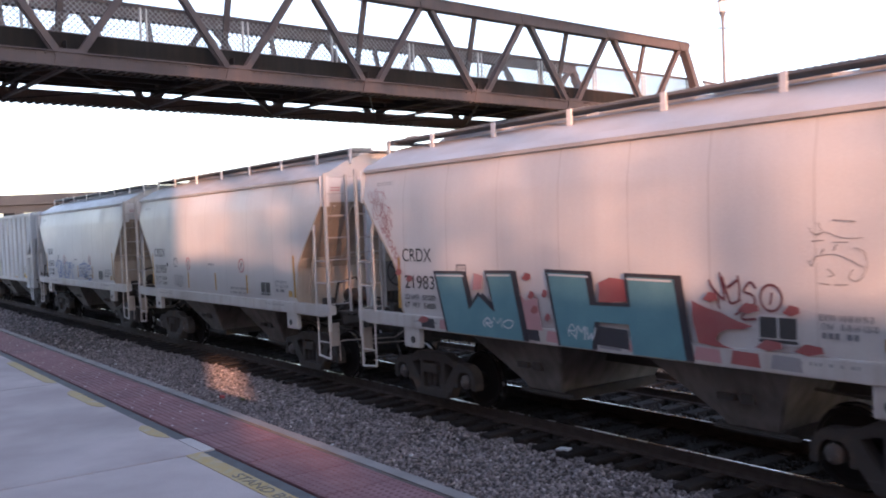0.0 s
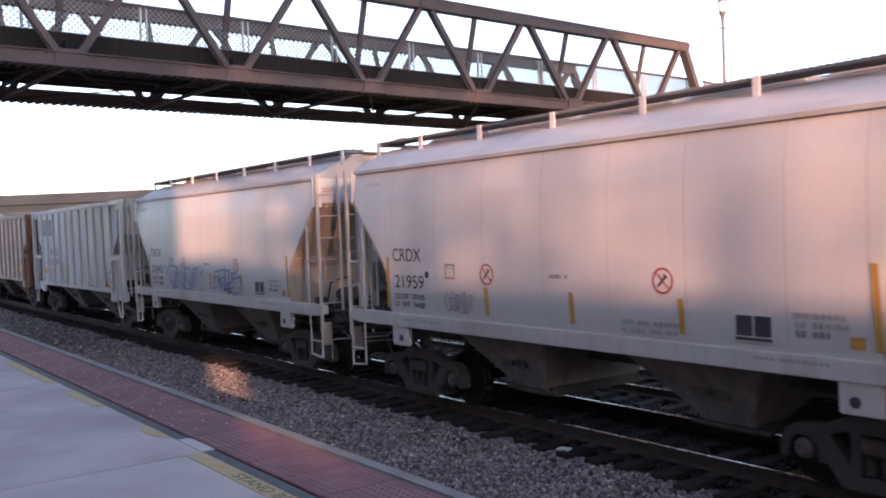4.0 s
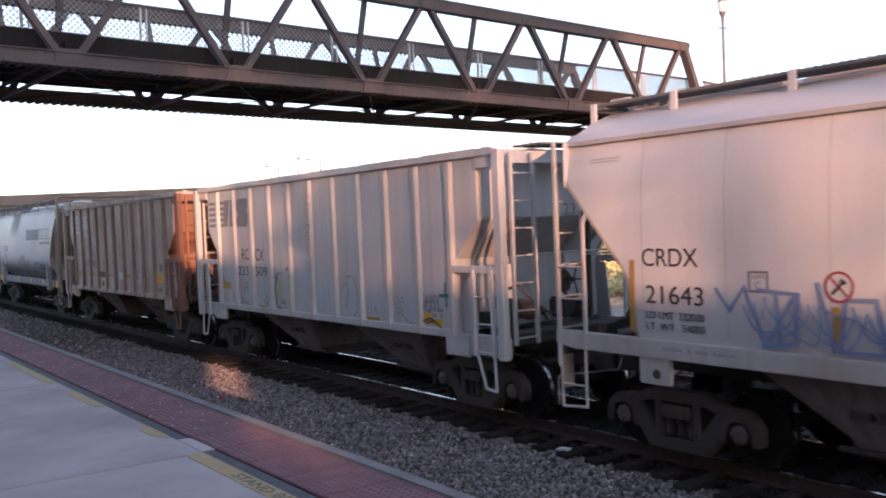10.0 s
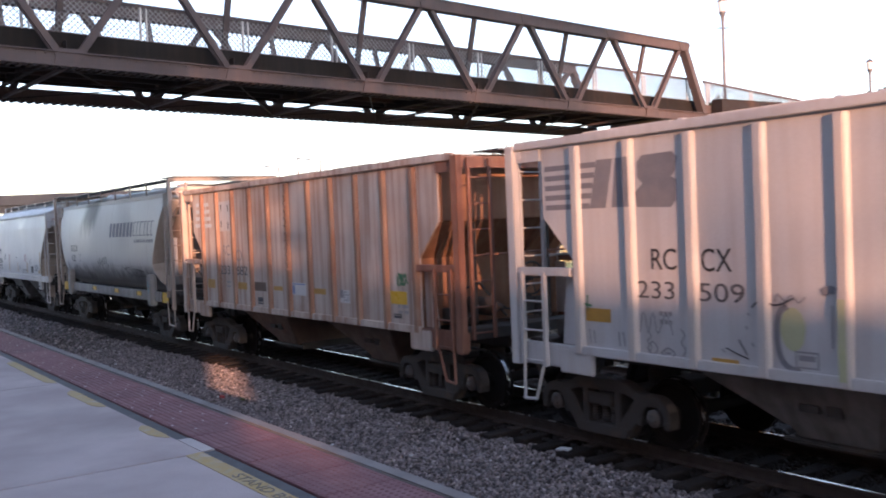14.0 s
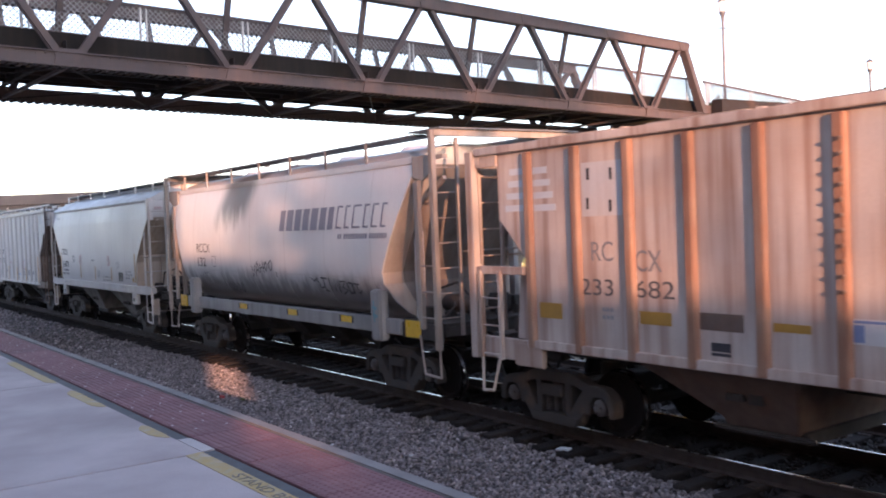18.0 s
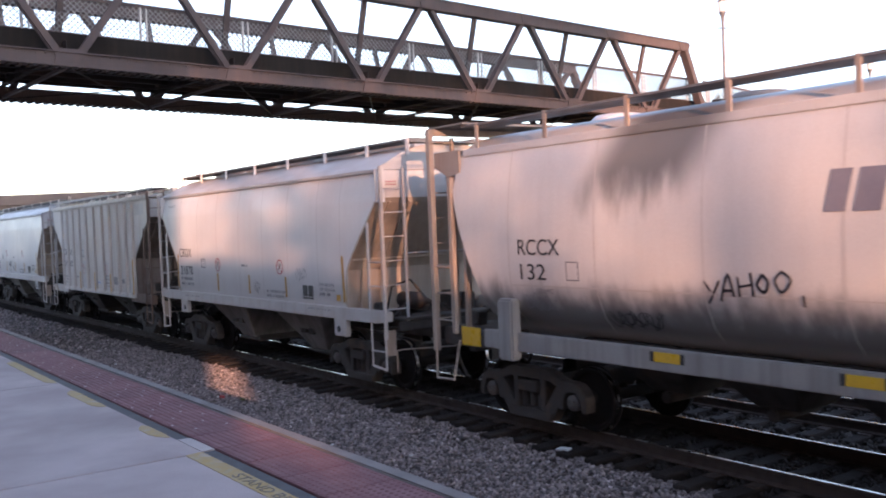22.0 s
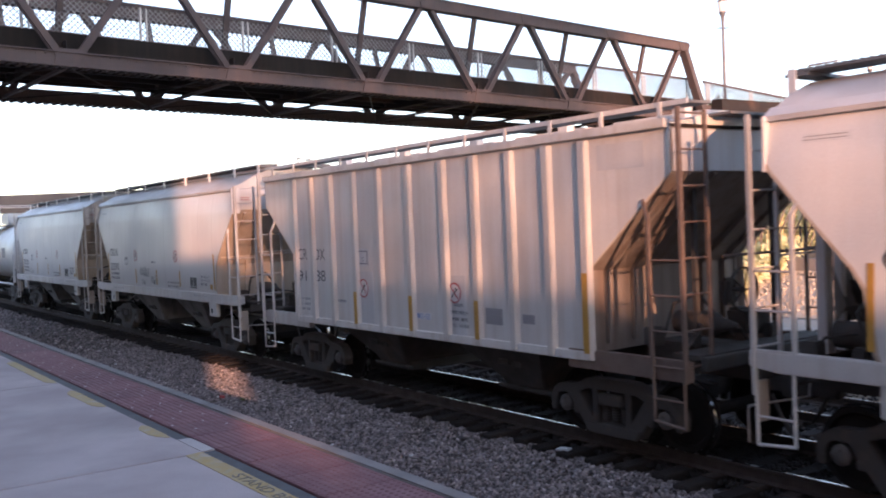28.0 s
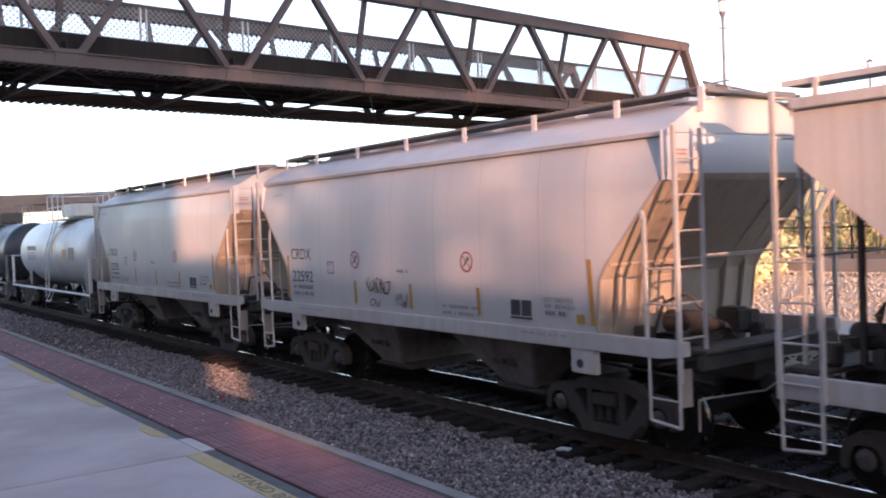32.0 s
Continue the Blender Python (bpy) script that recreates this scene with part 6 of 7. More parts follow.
def ribbed_car(label, mat, rib_mat, ribs, rib_w, half_top, half_low, z_bottom, z_corner, z_knee, ladder_mat, open_end, boards, trucks, z_top=4.0, end_mat=None, rear_mat=None):
    """A ribbed-side hopper car. open_end: tall posts and a top beam stand at its ends."""
    car = thing("ribbed_hopper_car", label, "freight car", "train of freight cars")
    outline = [(-half_low, z_bottom), (half_low, z_bottom), (half_low, z_knee), (half_top, z_corner), (half_top, z_top), (-half_top, z_top), (-half_top, z_corner), (-half_low, z_knee)]
    for side in (-1, 1):
        part("side_sheet", side_panel(outline, side * 1.52), mat, car, "flat side sheet", bevel=0.006)
    inner = [(z_bottom + 0.05, 1.46, half_low - 0.03), (z_knee, 1.49, half_low - 0.03), (z_corner, 1.49, half_top - 0.03), (z_top - 0.01, 1.49, half_top - 0.03)]
    part("hopper_body", Shape().loft([[(-l, -w, z), (l, -w, z), (l, w, z), (-l, w, z)] for z, w, l in inner]), end_mat or mat, car, "sloping hopper ends")
    for side in (-1, 1):
        for x in ribs:
            s = Shape().loft([[(x - rib_w * 0.55, side * 1.535, z), (x + rib_w * 0.55, side * 1.535, z), (x + rib_w * 0.32, side * 1.602, z), (x - rib_w * 0.32, side * 1.602, z)] for z in (z_bottom - 0.03, z_top - 0.05)])
            part("rib", s, rib_mat, car, bevel=0.01)
        part("top_rail", Shape().box(-half_top - (0.48 if open_end else 0), half_top + (0.48 if open_end else 0), side * 1.56 - 0.05, side * 1.56 + 0.05, z_top - 0.02, z_top + 0.09), mat, car, bevel=0.01)
        part("bottom_rail", Shape().box(-half_low, half_low, side * 1.55 - 0.04, side * 1.55 + 0.04, z_bottom - 0.04, z_bottom + 0.08), mat, car, bevel=0.01)
    rise = 0.08 if open_end else 0.15
    cross = [(-1.52, z_top + 0.03), (-1.0, z_top + 0.03 + rise * 0.67), (-0.4, z_top + 0.03 + rise), (0.4, z_top + 0.03 + rise), (1.0, z_top + 0.03 + rise * 0.67), (1.52, z_top + 0.03)]
    part("roof", Shape().loft([[(x, y, z) for y, z in cross] for x in (-half_top, half_top)]), mat, car, "weathered low-pitched roof")
    for i in range(5):
        x = -half_top + 1.2 + i * (2 * half_top - 2.4) / 4
        if open_end:
            h = part("roof_hatch", Shape().box(x - 0.7, x + 0.7, -1.15, -0.15, z_top + 0.05, z_top + 0.13), mat, car, bevel=0.02)
            part("hatch_lid", Shape().box(x - 0.74, x + 0.74, -1.18, -0.12, z_top + 0.132, z_top + 0.157), CAR_WORN if mat is CAR_GREY else FRAME_DUST, h)
            part("hatch_latch", Shape().box(x + 0.8, x + 0.88, -1.1, -0.98, z_top + 0.06, z_top + 0.17), mat, h)
        else:
            h = part("roof_hatch", Shape().box(x - 0.8, x + 0.8, -0.35, 0.35, z_top + 0.17, z_top + 0.28), mat, car)
            part("hatch_latch", Shape().box(x + 0.5, x + 0.7, -0.62, -0.48, z_top + 0.12, z_top + 0.32), mat, h)
    if boards:
        for side in (-1, 1):
            rb = part("running_board", Shape().box(-half_top - 0.2, half_top + 0.2, side * 1.2 - 0.2, side * 1.2 + 0.2, z_top + 0.25, z_top + 0.285), GRATE, car, "steel grating running board")
            part("edge_rail", Shape().box(-half_top - 0.2, half_top + 0.2, side * 1.42 - 0.015, side * 1.42 + 0.015, z_top + 0.24, z_top + 0.3), mat, rb)
            for i in range(12):
                x = -half_top + 0.2 + i * (2 * half_top - 0.4) / 11
                part("bracket", Shape().box(x - 0.03, x + 0.03, side * 1.44 - 0.012, side * 1.44 + 0.012, z_top, z_top + 0.3), mat, rb)
    for end in (-1, 1):
        frame_mat = rear_mat if rear_mat and end < 0 else ladder_mat
        part("end_panel", Shape().box(min(end * (half_top - 0.01), end * (half_top + 0.02)), max(end * (half_top - 0.01), end * (half_top + 0.02)), -1.47, 1.47, z_corner + 0.02, z_top - 0.03), CAR_GREY if mat is not RUSTY else RUST_END, car, "flat upper end panel")
        x_end = 5.72 if not open_end else 5.86
        part("end_platform", Shape().box(min(end * (x_end - 0.42), end * x_end), max(end * (x_end - 0.42), end * x_end), -1.35, 1.35, 1.3, 1.35), UNDER, car)
        part("end_walkway", Shape().box(min(end * half_top, end * (x_end + 0.1)), max(end * half_top, end * (x_end + 0.1)), -0.8, 0.8, z_top + 0.13, z_top + 0.16), GRATE, car)
        for side in (-1, 1):
            st = Shape()
            for yy in (1.2, 0.7):
                st.beam((end * (half_low + 0.02), side * yy, z_knee), (end * half_top, side * yy, z_corner), 0.06, 0.06)
                st.beam((end * (half_low + 0.02), side * yy, 1.36), (end * (half_low + 0.02), side * yy, z_knee), 0.06, 0.06)
            part("end_stiffener", st, end_mat or mat, car)
            part("end_post", Shape().box(min(end * 5.2, end * 5.26), max(end * 5.2, end * 5.26), side * 0.8 - 0.03, side * 0.8 + 0.03, 1.35, z_corner), UNDER, car)
            if open_end:
                part("corner_post", Shape().box(min(end * 5.8, end * 5.96), max(end * 5.8, end * 5.96), side * 1.58 - 0.06, side * 1.58 + 0.06, 1.0, z_top + 0.05), frame_mat, car, "tall square corner post", bevel=0.01)
                part("bolster_web", Shape().prism([(end * (half_low + 0.005), 1.33), (end * 5.08, 1.33), (end * 4.98, 2.24), (end * (half_low + 0.005), 2.24)], side * 1.44 - 0.015, side * 1.44 + 0.015), mat, car, "recessed web plate")
                part("header", Shape().box(min(end * (half_top + 0.005), end * 5.795), max(end * (half_top + 0.005), end * 5.795), side * 1.54 - 0.03, side * 1.54 + 0.03, z_top - 0.19, z_top - 0.022), frame_mat, car)
                part("ledge", Shape().box(min(end * half_low, end * 5.8), max(end * half_low, end * 5.8), side * 1.56 - 0.06, side * 1.56 + 0.06, 2.25, 2.36), frame_mat, car, bevel=0.01)
                ld = part("side_ladder", Shape().beam((end * 5.25, side * 1.62, 1.02), (end * 5.25, side * 1.62, 2.3), 0.06, 0.05, up=(1, 0, 0)), frame_mat, car)
                part("ladder_rail", Shape().beam((end * 5.7, side * 1.62, 1.02), (end * 5.7, side * 1.62, 2.3), 0.06, 0.05, up=(1, 0, 0)), frame_mat, ld)
                rungs(ld, (1.08, 1.5, 1.9), (end * 5.25, side * 1.62), (end * 5.7, side * 1.62), frame_mat)
                part("stirrup_step", Shape().pipe([(end * 5.3, side * 1.62, 1.05), (end * 5.48, side * 1.62, 0.55), (end * 5.72, side * 1.62, 0.53), (end * 5.7, side * 1.62, 1.05)], 0.022, 6), frame_mat, car)
                el = part("end_ladder", Shape().beam((end * 5.94, side * 1.4, 1.2), (end * 5.94, side * 1.4, z_top), 0.05, 0.05, up=(1, 0, 0)), frame_mat, car)
                part("ladder_rail", Shape().beam((end * 5.94, side * 0.98, 1.2), (end * 5.94, side * 0.98, z_top), 0.05, 0.05, up=(1, 0, 0)), frame_mat, el)
                rungs(el, spaced(1.3, z_top, 0.4), (end * 5.94, side * 1.4), (end * 5.94, side * 0.98), frame_mat)
                part("side_sill", Shape().box(min(end * half_low, end * 5.9), max(end * half_low, end * 5.9), side * 1.5 - 0.06, side * 1.5 + 0.06, 1.02, 1.32), frame_mat, car, bevel=0.01)
                part("bolster_plate", Shape().box(end * 4.73 - 0.31, end * 4.73 + 0.31, side * 1.54 - 0.04, side * 1.54 + 0.04, 0.96, 1.3), mat, car, bevel=0.02)
            else:
                part("side_sill", Shape().box(min(end * (half_low - 0.4), end * 5.7), max(end * (half_low - 0.4), end * 5.7), side * 1.5 - 0.06, side * 1.5 + 0.06, 1.05, 1.3), frame_mat, car, bevel=0.01)
        part("top_beam", Shape().box(min(end * 5.7, end * 5.8), max(end * 5.7, end * 5.8), -1.58, 1.58, z_top - 0.14, z_top + 0.04), frame_mat, car) if open_end else None
        if not open_end:
            rail_and_rungs(car, end, 5.2, 5.7, z_top + 0.2, frame_mat, z_foot=1.1)
        part("end_rail", Shape().tube((end * 5.8, -1.0, 2.5), (end * 5.8, 1.0, 2.5), 0.02, 6), frame_mat, car)
    if open_end:
        hopper_bays(car, (-1.4, 2.65), 1.9, 0.48, z_bottom + 0.1, DARK_RUST if mat is RUSTY else HOPPER_GREY, cut=1.1)
    else:
        hopper_bays(car, (-1.6, 2.1), 1.5, 0.45, z_bottom + 0.1, UNDER, cut=0.6)
    underframe(car, 5.75, 6.5 if open_end else 6.3)
    brake_wheel(car, 5.6, -0.35 if not open_end else 0.1, 2.05, 1)
    for end in (-1, 1):
        end_clutter(car, 5.1, end)
    for xc in (-trucks, trucks):
        truck_parts(car, xc)
    return car


RIBS_BROAD = [-4.64 + 0.928 * i for i in range(11)]
car_e = ribbed_car("pale grey ribbed hopper car with faded logo blocks", CAR_GREY, RIB_DUSTY, RIBS_BROAD, 0.17, 5.31, 4.74, 1.27, 3.04, 2.45, CAR_GREY, True, False, 4.65)
car_f = ribbed_car("rust-streaked ribbed hopper car with patched grey paint", RUSTY, RUST_RIB, RIBS_BROAD, 0.17, 5.31, 4.74, 1.27, 3.04, 2.45, RUST_FRAME, True, False, 4.65, end_mat=RUST_END, rear_mat=RUSTY)
RIBS_NARROW = [-4.14, -3.41, -2.63, -1.78, -0.93, 0.015, 0.98, 1.79, 2.62, 3.4, 4.1]
car_i = ribbed_car("pale grey hopper car with eleven narrow ribs", CAR_WORN, RIB_DUSTY, RIBS_NARROW, 0.2, 5.5, 4.1, 1.2, 3.5, 2.32, DARK_RUST, False, True, 4.12, z_top=4.05, end_mat=GRIME_SHADE_END, rear_mat=LADDER_PALE)
for car, c in ((car_e, -46.50), (car_f, -59.58), (car_i, -98.30)):
    car.matrix_basis = at_start(c)
    CARS.append((car, c))
Y_SHEET = -1.5435
# worn logo: bars and two slanted blocks
for i in range(5):
    part("logo_bar", plate(Shape(), -5.24, -4.4 + 0.03 * i, 3.13 + i * 0.13, 3.2 + i * 0.13, Y_SHEET), LETTER_GREY, car_e, "worn dark logo bar")
part("worn_logo", patch(Shape(), [(-4.4, 3.13), (-4.12, 3.13), (-3.98, 3.74), (-4.26, 3.74)], Y_SHEET), LETTER_GREY, car_e, "worn dark slanted logo block")
part("worn_logo", patch(Shape(), [(-4.02, 3.13), (-3.83, 3.13), (-3.83, 3.74), (-3.94, 3.74)], Y_SHEET), LETTER_GREY, car_e, "worn dark slanted logo block")
part("worn_logo", plate(Shape(), -3.76, -3.68, 3.13, 3.74, -1.6045), LETTER_GREY, car_e, "worn dark logo block")
part("worn_logo", patch(Shape(), [(-3.6, 3.12), (-3.08, 3.1), (-2.99, 3.18), (-2.98, 3.42), (-3.06, 3.46), (-3.0, 3.52), (-2.96, 3.68), (-3.04, 3.75), (-3.5, 3.74), (-3.58, 3.66), (-3.58, 3.48), (-3.5, 3.4), (-3.62, 3.3)], Y_SHEET), LETTER_GREY, car_e, "worn dark rounded logo block")
for xm, zm, rx, rz in ((-1.52, 1.78, 0.15, 0.23),):
    pts = [(xm + rx * math.cos(a), zm + rz * math.sin(a)) for a in [k * 0.4 for k in range(15)]]
    part("graffiti", patch(Shape(), pts, Y_SHEET - 0.002), SPRAY_LIME, car_e, "pale yellow-green sprayed fill")
part("graffiti", plate(Shape(), -0.985, -0.9, 1.3, 2.12, -1.605), SPRAY_LIME, car_e, "pale yellow-green sprayed bar")
strokes(car_e, [[(-1.58, 2.02), (-1.68, 1.93), (-1.71, 1.7), (-1.67, 1.48), (-1.58, 1.38), (-1.44, 1.34)], [(-1.18, 2.17), (-1.1, 2.21), (-1.03, 2.19)]], 0.08, LETTER_GREY, "broad grey sprayed outline", Y_SHEET - 0.004)
strokes(car_e, [[(-1.72, 2.05), (-1.68, 2.14), (-1.6, 2.07), (-1.52, 2.13), (-1.44, 2.06), (-1.36, 2.12)], [(-1.06, 2.05), (-1.07, 1.62)], [(-2.08, 1.78), (-2.06, 1.74)], [(-2.05, 1.92), (-2.03, 1.89)], [(-2.4, 1.5), (-2.36, 1.47)], [(-2.02, 1.6), (-1.98, 1.56)], [(1.28, 2.06), (1.5, 2.12), (1.66, 1.98), (1.73, 1.72), (1.68, 1.48), (1.52, 1.38)], [(1.2, 1.9), (1.3, 2.0), (1.36, 1.8), (1.26, 1.5)]], 0.022, SPRAY_GREY, "thin grey sprayed outline", Y_SHEET - 0.012)
part("stencil_box", ribbon(plate(Shape(), -1.46, -1.27, 1.46, 1.52, Y_SHEET - 0.003), [(-1.49, 1.39), (-1.24, 1.39), (-1.24, 1.55), (-1.49, 1.55), (-1.49, 1.39)], 0.02, Y_SHEET - 0.003), SPRAY_GREY, car_e, "small grey stencilled box")
strokes(car_e, [[(-3.5, 1.62), (-3.44, 1.56), (-3.5, 1.5), (-3.44, 1.44), (-3.48, 1.36)], [(-2.98, 1.68), (-2.93, 1.6), (-2.98, 1.52), (-2.92, 1.44), (-2.96, 1.36)], [(-3.28, 1.38), (-3.18, 1.44), (-3.08, 1.38), (-3.18, 1.32), (-3.28, 1.38)], [(-3.22, 1.38), (-3.14, 1.38)],
                [(-4.47, 1.58), (-4.45, 1.4)], [(-4.4, 1.57), (-4.38, 1.4)], [(-3.97, 1.58), (-3.95, 1.4)], [(-3.89, 1.58), (-3.86, 1.4)]], 0.022, SPRAY_GREY, "faint wavy sprayed lines", Y_SHEET - 0.003)
for i in range(4):
    for x0, x1, z0 in ((-5.16 + 0.04 * i, -4.74, 3.14), (-4.54, -4.1 - 0.05 * i, 3.13)):
        part("logo_bar", plate(Shape(), x0, x1, z0 + i * 0.17, z0 + 0.09 + i * 0.17, Y_SHEET), SPRAY_WHITE, car_f, "worn white logo bar")
part("patch_mark", plate(Shape(), -3.6, -2.9, 3.03, 3.72, Y_SHEET), CAR_GREY, car_f, "pale grey painted-over square")
for x0, z0 in ((-3.5, 3.5), (-3.1, 3.48), (-3.52, 3.12), (-3.12, 3.08)):
    part("logo_remnant", plate(Shape(), x0, x0 + 0.045, z0, z0 + 0.15, Y_SHEET - 0.004), LETTER, car_f, "black logo remnant")
for car, zr, zc, tail in ((car_e, 2.37, 2.36, "509"), (car_f, 2.46, 2.34, "682")):
    dx = 0.06 if car is car_e else 0.0
    letters(car, "RC", -3.46 + dx, zr, 0.25, 0.38, LETTER if car is car_e else LETTER_GREY, y=Y_SHEET)
    letters(car, "CX", -2.71 + dx * 0.8, zc, 0.26, 0.41, LETTER if car is car_e else LETTER_GREY, y=Y_SHEET)
    letters(car, "233", -3.67 + dx * 0.6, 2.02, 0.21, 0.57, LETTER_FIRM, y=Y_SHEET)
    letters(car, tail, -2.73 + dx * 0.4, 2.02, 0.21, 0.61, LETTER_FIRM, y=Y_SHEET)
    small_print(car, -3.3, 1.82, 2, 0.25, FADED, Y_SHEET)
    small_print(car, 4.05, 1.62, 2, 0.3, FADED, Y_SHEET)
    for i in range(11):
        part("bolt", Shape().tube((RIBS_BROAD[5] + 0.04, -1.61, 3.7 - 0.15 * i), (RIBS_BROAD[5] + 0.04, -1.645, 3.69 - 0.15 * i), 0.022, 6), FRAME_DUST if car is car_e else DARK_RUST, car)
words("lettering", "233509", 0.25, pose(5.335, 0.18, 3.08, 90, 0, 90), LETTER_GREY, car_e, "black stencilled number on the car end", width=0.86, thick=0.001)
for car, rows_y in ((car_e, ((-4.54, -4.1, 1.68, 1.85), (-2.56, -2.2, 1.31, 1.39), (2.0, 2.44, 1.3, 1.41))),
                    (car_f, ((-4.49, -4.05, 1.67, 1.88), (-2.67, -2.18, 1.7, 1.856), (-0.81, -0.37, 1.74, 1.83), (0.99, 1.5, 1.735, 1.843), (3.82, 4.32, 1.677, 1.895)))):
    for x0, x1, z0, z1 in rows_y:
        part("reflector_plate", plate(Shape(), x0, x1, z0, z1, Y_SHEET), BRIGHT_YELLOW if x1 > 4.3 else YELLOW, car, "yellow reflector plate")
part("poster", plate(Shape(), 0.03, 0.68, 1.68, 1.93, Y_SHEET), SIGN_WHITE, car_f, "pale pasted notice with lilac print")
part("poster_band", plate(plate(Shape(), 0.06, 0.65, 1.89, 1.915, Y_SHEET - 0.004), 0.06, 0.2, 1.7, 1.87, Y_SHEET - 0.004), SPRAY_BLUE, car_f, "lilac printed band")
part("poster", plate(Shape(), 2.05, 2.41, 1.61, 1.85, Y_SHEET), SIGN_WHITE, car_f, "pale striped notice")
small_print(car_f, 2.2, 1.8, 4, 0.2, SPRAY_GREY, Y_SHEET - 0.004, 0.025, 0.05)
part("poster_mark", plate(Shape(), 2.06, 2.18, 1.7, 1.85, Y_SHEET - 0.004), SPRAY_GREY, car_f)
part("patch_mark", plate(Shape(), -1.85, -1.18, 1.695, 1.89, Y_SHEET), DARK_RUST, car_f, "brown painted-over patch")
for x0, x1, z0, z1 in ((-1.62, -1.36, 1.41, 1.56), (3.9, 4.14, 1.44, 1.51)):
    part("stencil_panel", plate(plate(Shape(), x0, x1, z0 + 0.05, z1, Y_SHEET), x0, x1, z0, z0 + 0.035, Y_SHEET), SPRAY_BLACK, car_f, "small black stencil panel")
scrawl(car_f, 4.06, 4.36, 1.98, 2.22, 2, SPRAY_GREEN, 0.022, 97, "green sprayed ring", Y_SHEET - 0.003)
strokes(car_e, [[(-4.5, 2.02), (-4.5, 1.82)], [(-4.58, 1.9), (-4.42, 1.88)]], 0.03, SPRAY_GREEN, "small green sprayed cross", Y_SHEET - 0.003)
strokes(car_e, [[(2.86, 1.58), (2.85, 1.8), (2.95, 1.66), (3.0, 1.82), (3.02, 1.6)], [(3.18, 1.8), (3.06, 1.74), (3.16, 1.68), (3.06, 1.62), (3.18, 1.56), (3.22, 1.7), (3.18, 1.8)], [(2.95, 1.52), (3.1, 1.54), (3.3, 1.42), (3.5, 1.36)]], 0.018, SPRAY_GREY, "thin dark sprayed tag", Y_SHEET - 0.003, smooth=False)
strokes(car_e, [[(3.82, 1.86), (3.7, 1.88), (3.66, 1.78), (3.8, 1.72), (3.78, 1.6), (3.62, 1.58)], [(3.94, 1.86), (3.86, 1.72), (3.96, 1.6), (4.02, 1.7)], [(3.88, 1.74), (4.0, 1.78)], [(4.04, 1.88), (4.02, 1.62)], [(4.02, 1.76), (4.12, 1.78)], [(4.12, 1.88), (4.14, 1.62)], [(4.2, 1.86), (4.24, 1.64), (4.34, 1.62)]], 0.032, SPRAY_GREY, "grey sprayed block tag", Y_SHEET - 0.006)
strokes(car_e, [[(3.62, 1.54), (3.8, 1.44), (4.0, 1.5), (4.2, 1.4)], [(3.9, 1.4), (4.1, 1.46), (4.3, 1.36)]], 0.03, SPRAY_BLACK, "dark sprayed underline", Y_SHEET - 0.016)
strokes(car_e, [[(2.06, 1.62), (2.02, 1.5), (2.12, 1.46)], [(2.18, 1.6), (2.16, 1.46)], [(2.26, 1.46), (2.28, 1.6), (2.36, 1.46)]], 0.02, SPRAY_GREY, "faint grey sprayed tag", Y_SHEET - 0.003)
strokes(car_e, [[(4.41, 2.08), (4.45, 1.70)], [(4.25, 1.87), (4.51, 1.88)]], 0.055, SPRAY_GREEN, "green sprayed cross", Y_SHEET - 0.003)
part("patch_mark", patch(Shape(), [(3.75, 1.42), (4.3, 1.36), (4.34, 1.5), (4.0, 1.48), (4.05, 1.58), (3.8, 1.58)], Y_SHEET - 0.001), BRIGHT_YELLOW, car_e, "yellow sprayed blotch")
strokes(car_e, [[(-3.62, 1.6), (-3.55, 1.85), (-3.48, 1.62), (-3.4, 1.85), (-3.33, 1.6), (-3.2, 1.84), (-3.1, 1.6)], [(-3.5, 1.42), (-3.42, 1.5), (-3.34, 1.42), (-3.42, 1.34), (-3.5, 1.42)]], 0.02, SPRAY_GREY, "faint grey sprayed tag", Y_SHEET - 0.003)
strokes(car_e, [[(-2.36, 1.52), (-2.2, 1.46), (-2.06, 1.42)], [(-2.18, 1.62), (-2.08, 1.46)], [(-2.0, 1.98), (-1.9, 2.06), (-1.7, 2.02), (-1.5, 2.1)]], 0.02, SPRAY_BLACK, "thin dark sprayed lines", Y_SHEET - 0.009)
letters(car_i, "CR", -4.08, 2.4, 0.22, 0.38, LETTER_FIRM, y=Y_SHEET)
letters(car_i, "DX", -3.38, 2.4, 0.22, 0.41, LETTER_FIRM, y=Y_SHEET)
letters(car_i, "91", -4.1, 1.98, 0.21, 0.34, LETTER_FIRM, y=Y_SHEET)
letters(car_i, "88", -3.37, 1.99, 0.21, 0.39, LETTER_FIRM, y=Y_SHEET)
part("patch_mark", plate(Shape(), -1.81, -1.24, 1.24, 2.21, Y_SHEET), CAR_GREY, car_i, "grey painted-over square")
part("patch_mark", plate(Shape(), 0.92, 1.46, 1.26, 2.2, Y_SHEET), CAR_GREY, car_i, "grey painted-over square")
circle_sign(car_i, -1.56, 1.91, 0.155, Y_SHEET - 0.005)
circle_sign(car_i, 1.19, 1.93, 0.15, Y_SHEET - 0.005)
part("plate_mark", plate(Shape(), -1.74, -1.36, 2.3, 2.62, Y_SHEET), CAR_GREY, car_i, "grey square behind the plate letter")
part("plate_mark", ribbon(Shape(), [(-1.7, 2.35), (-1.4, 2.35), (-1.4, 2.57), (-1.7, 2.57), (-1.7, 2.35)], 0.022, Y_SHEET - 0.005), LETTER_GREY, car_i, "square dark outline mark")
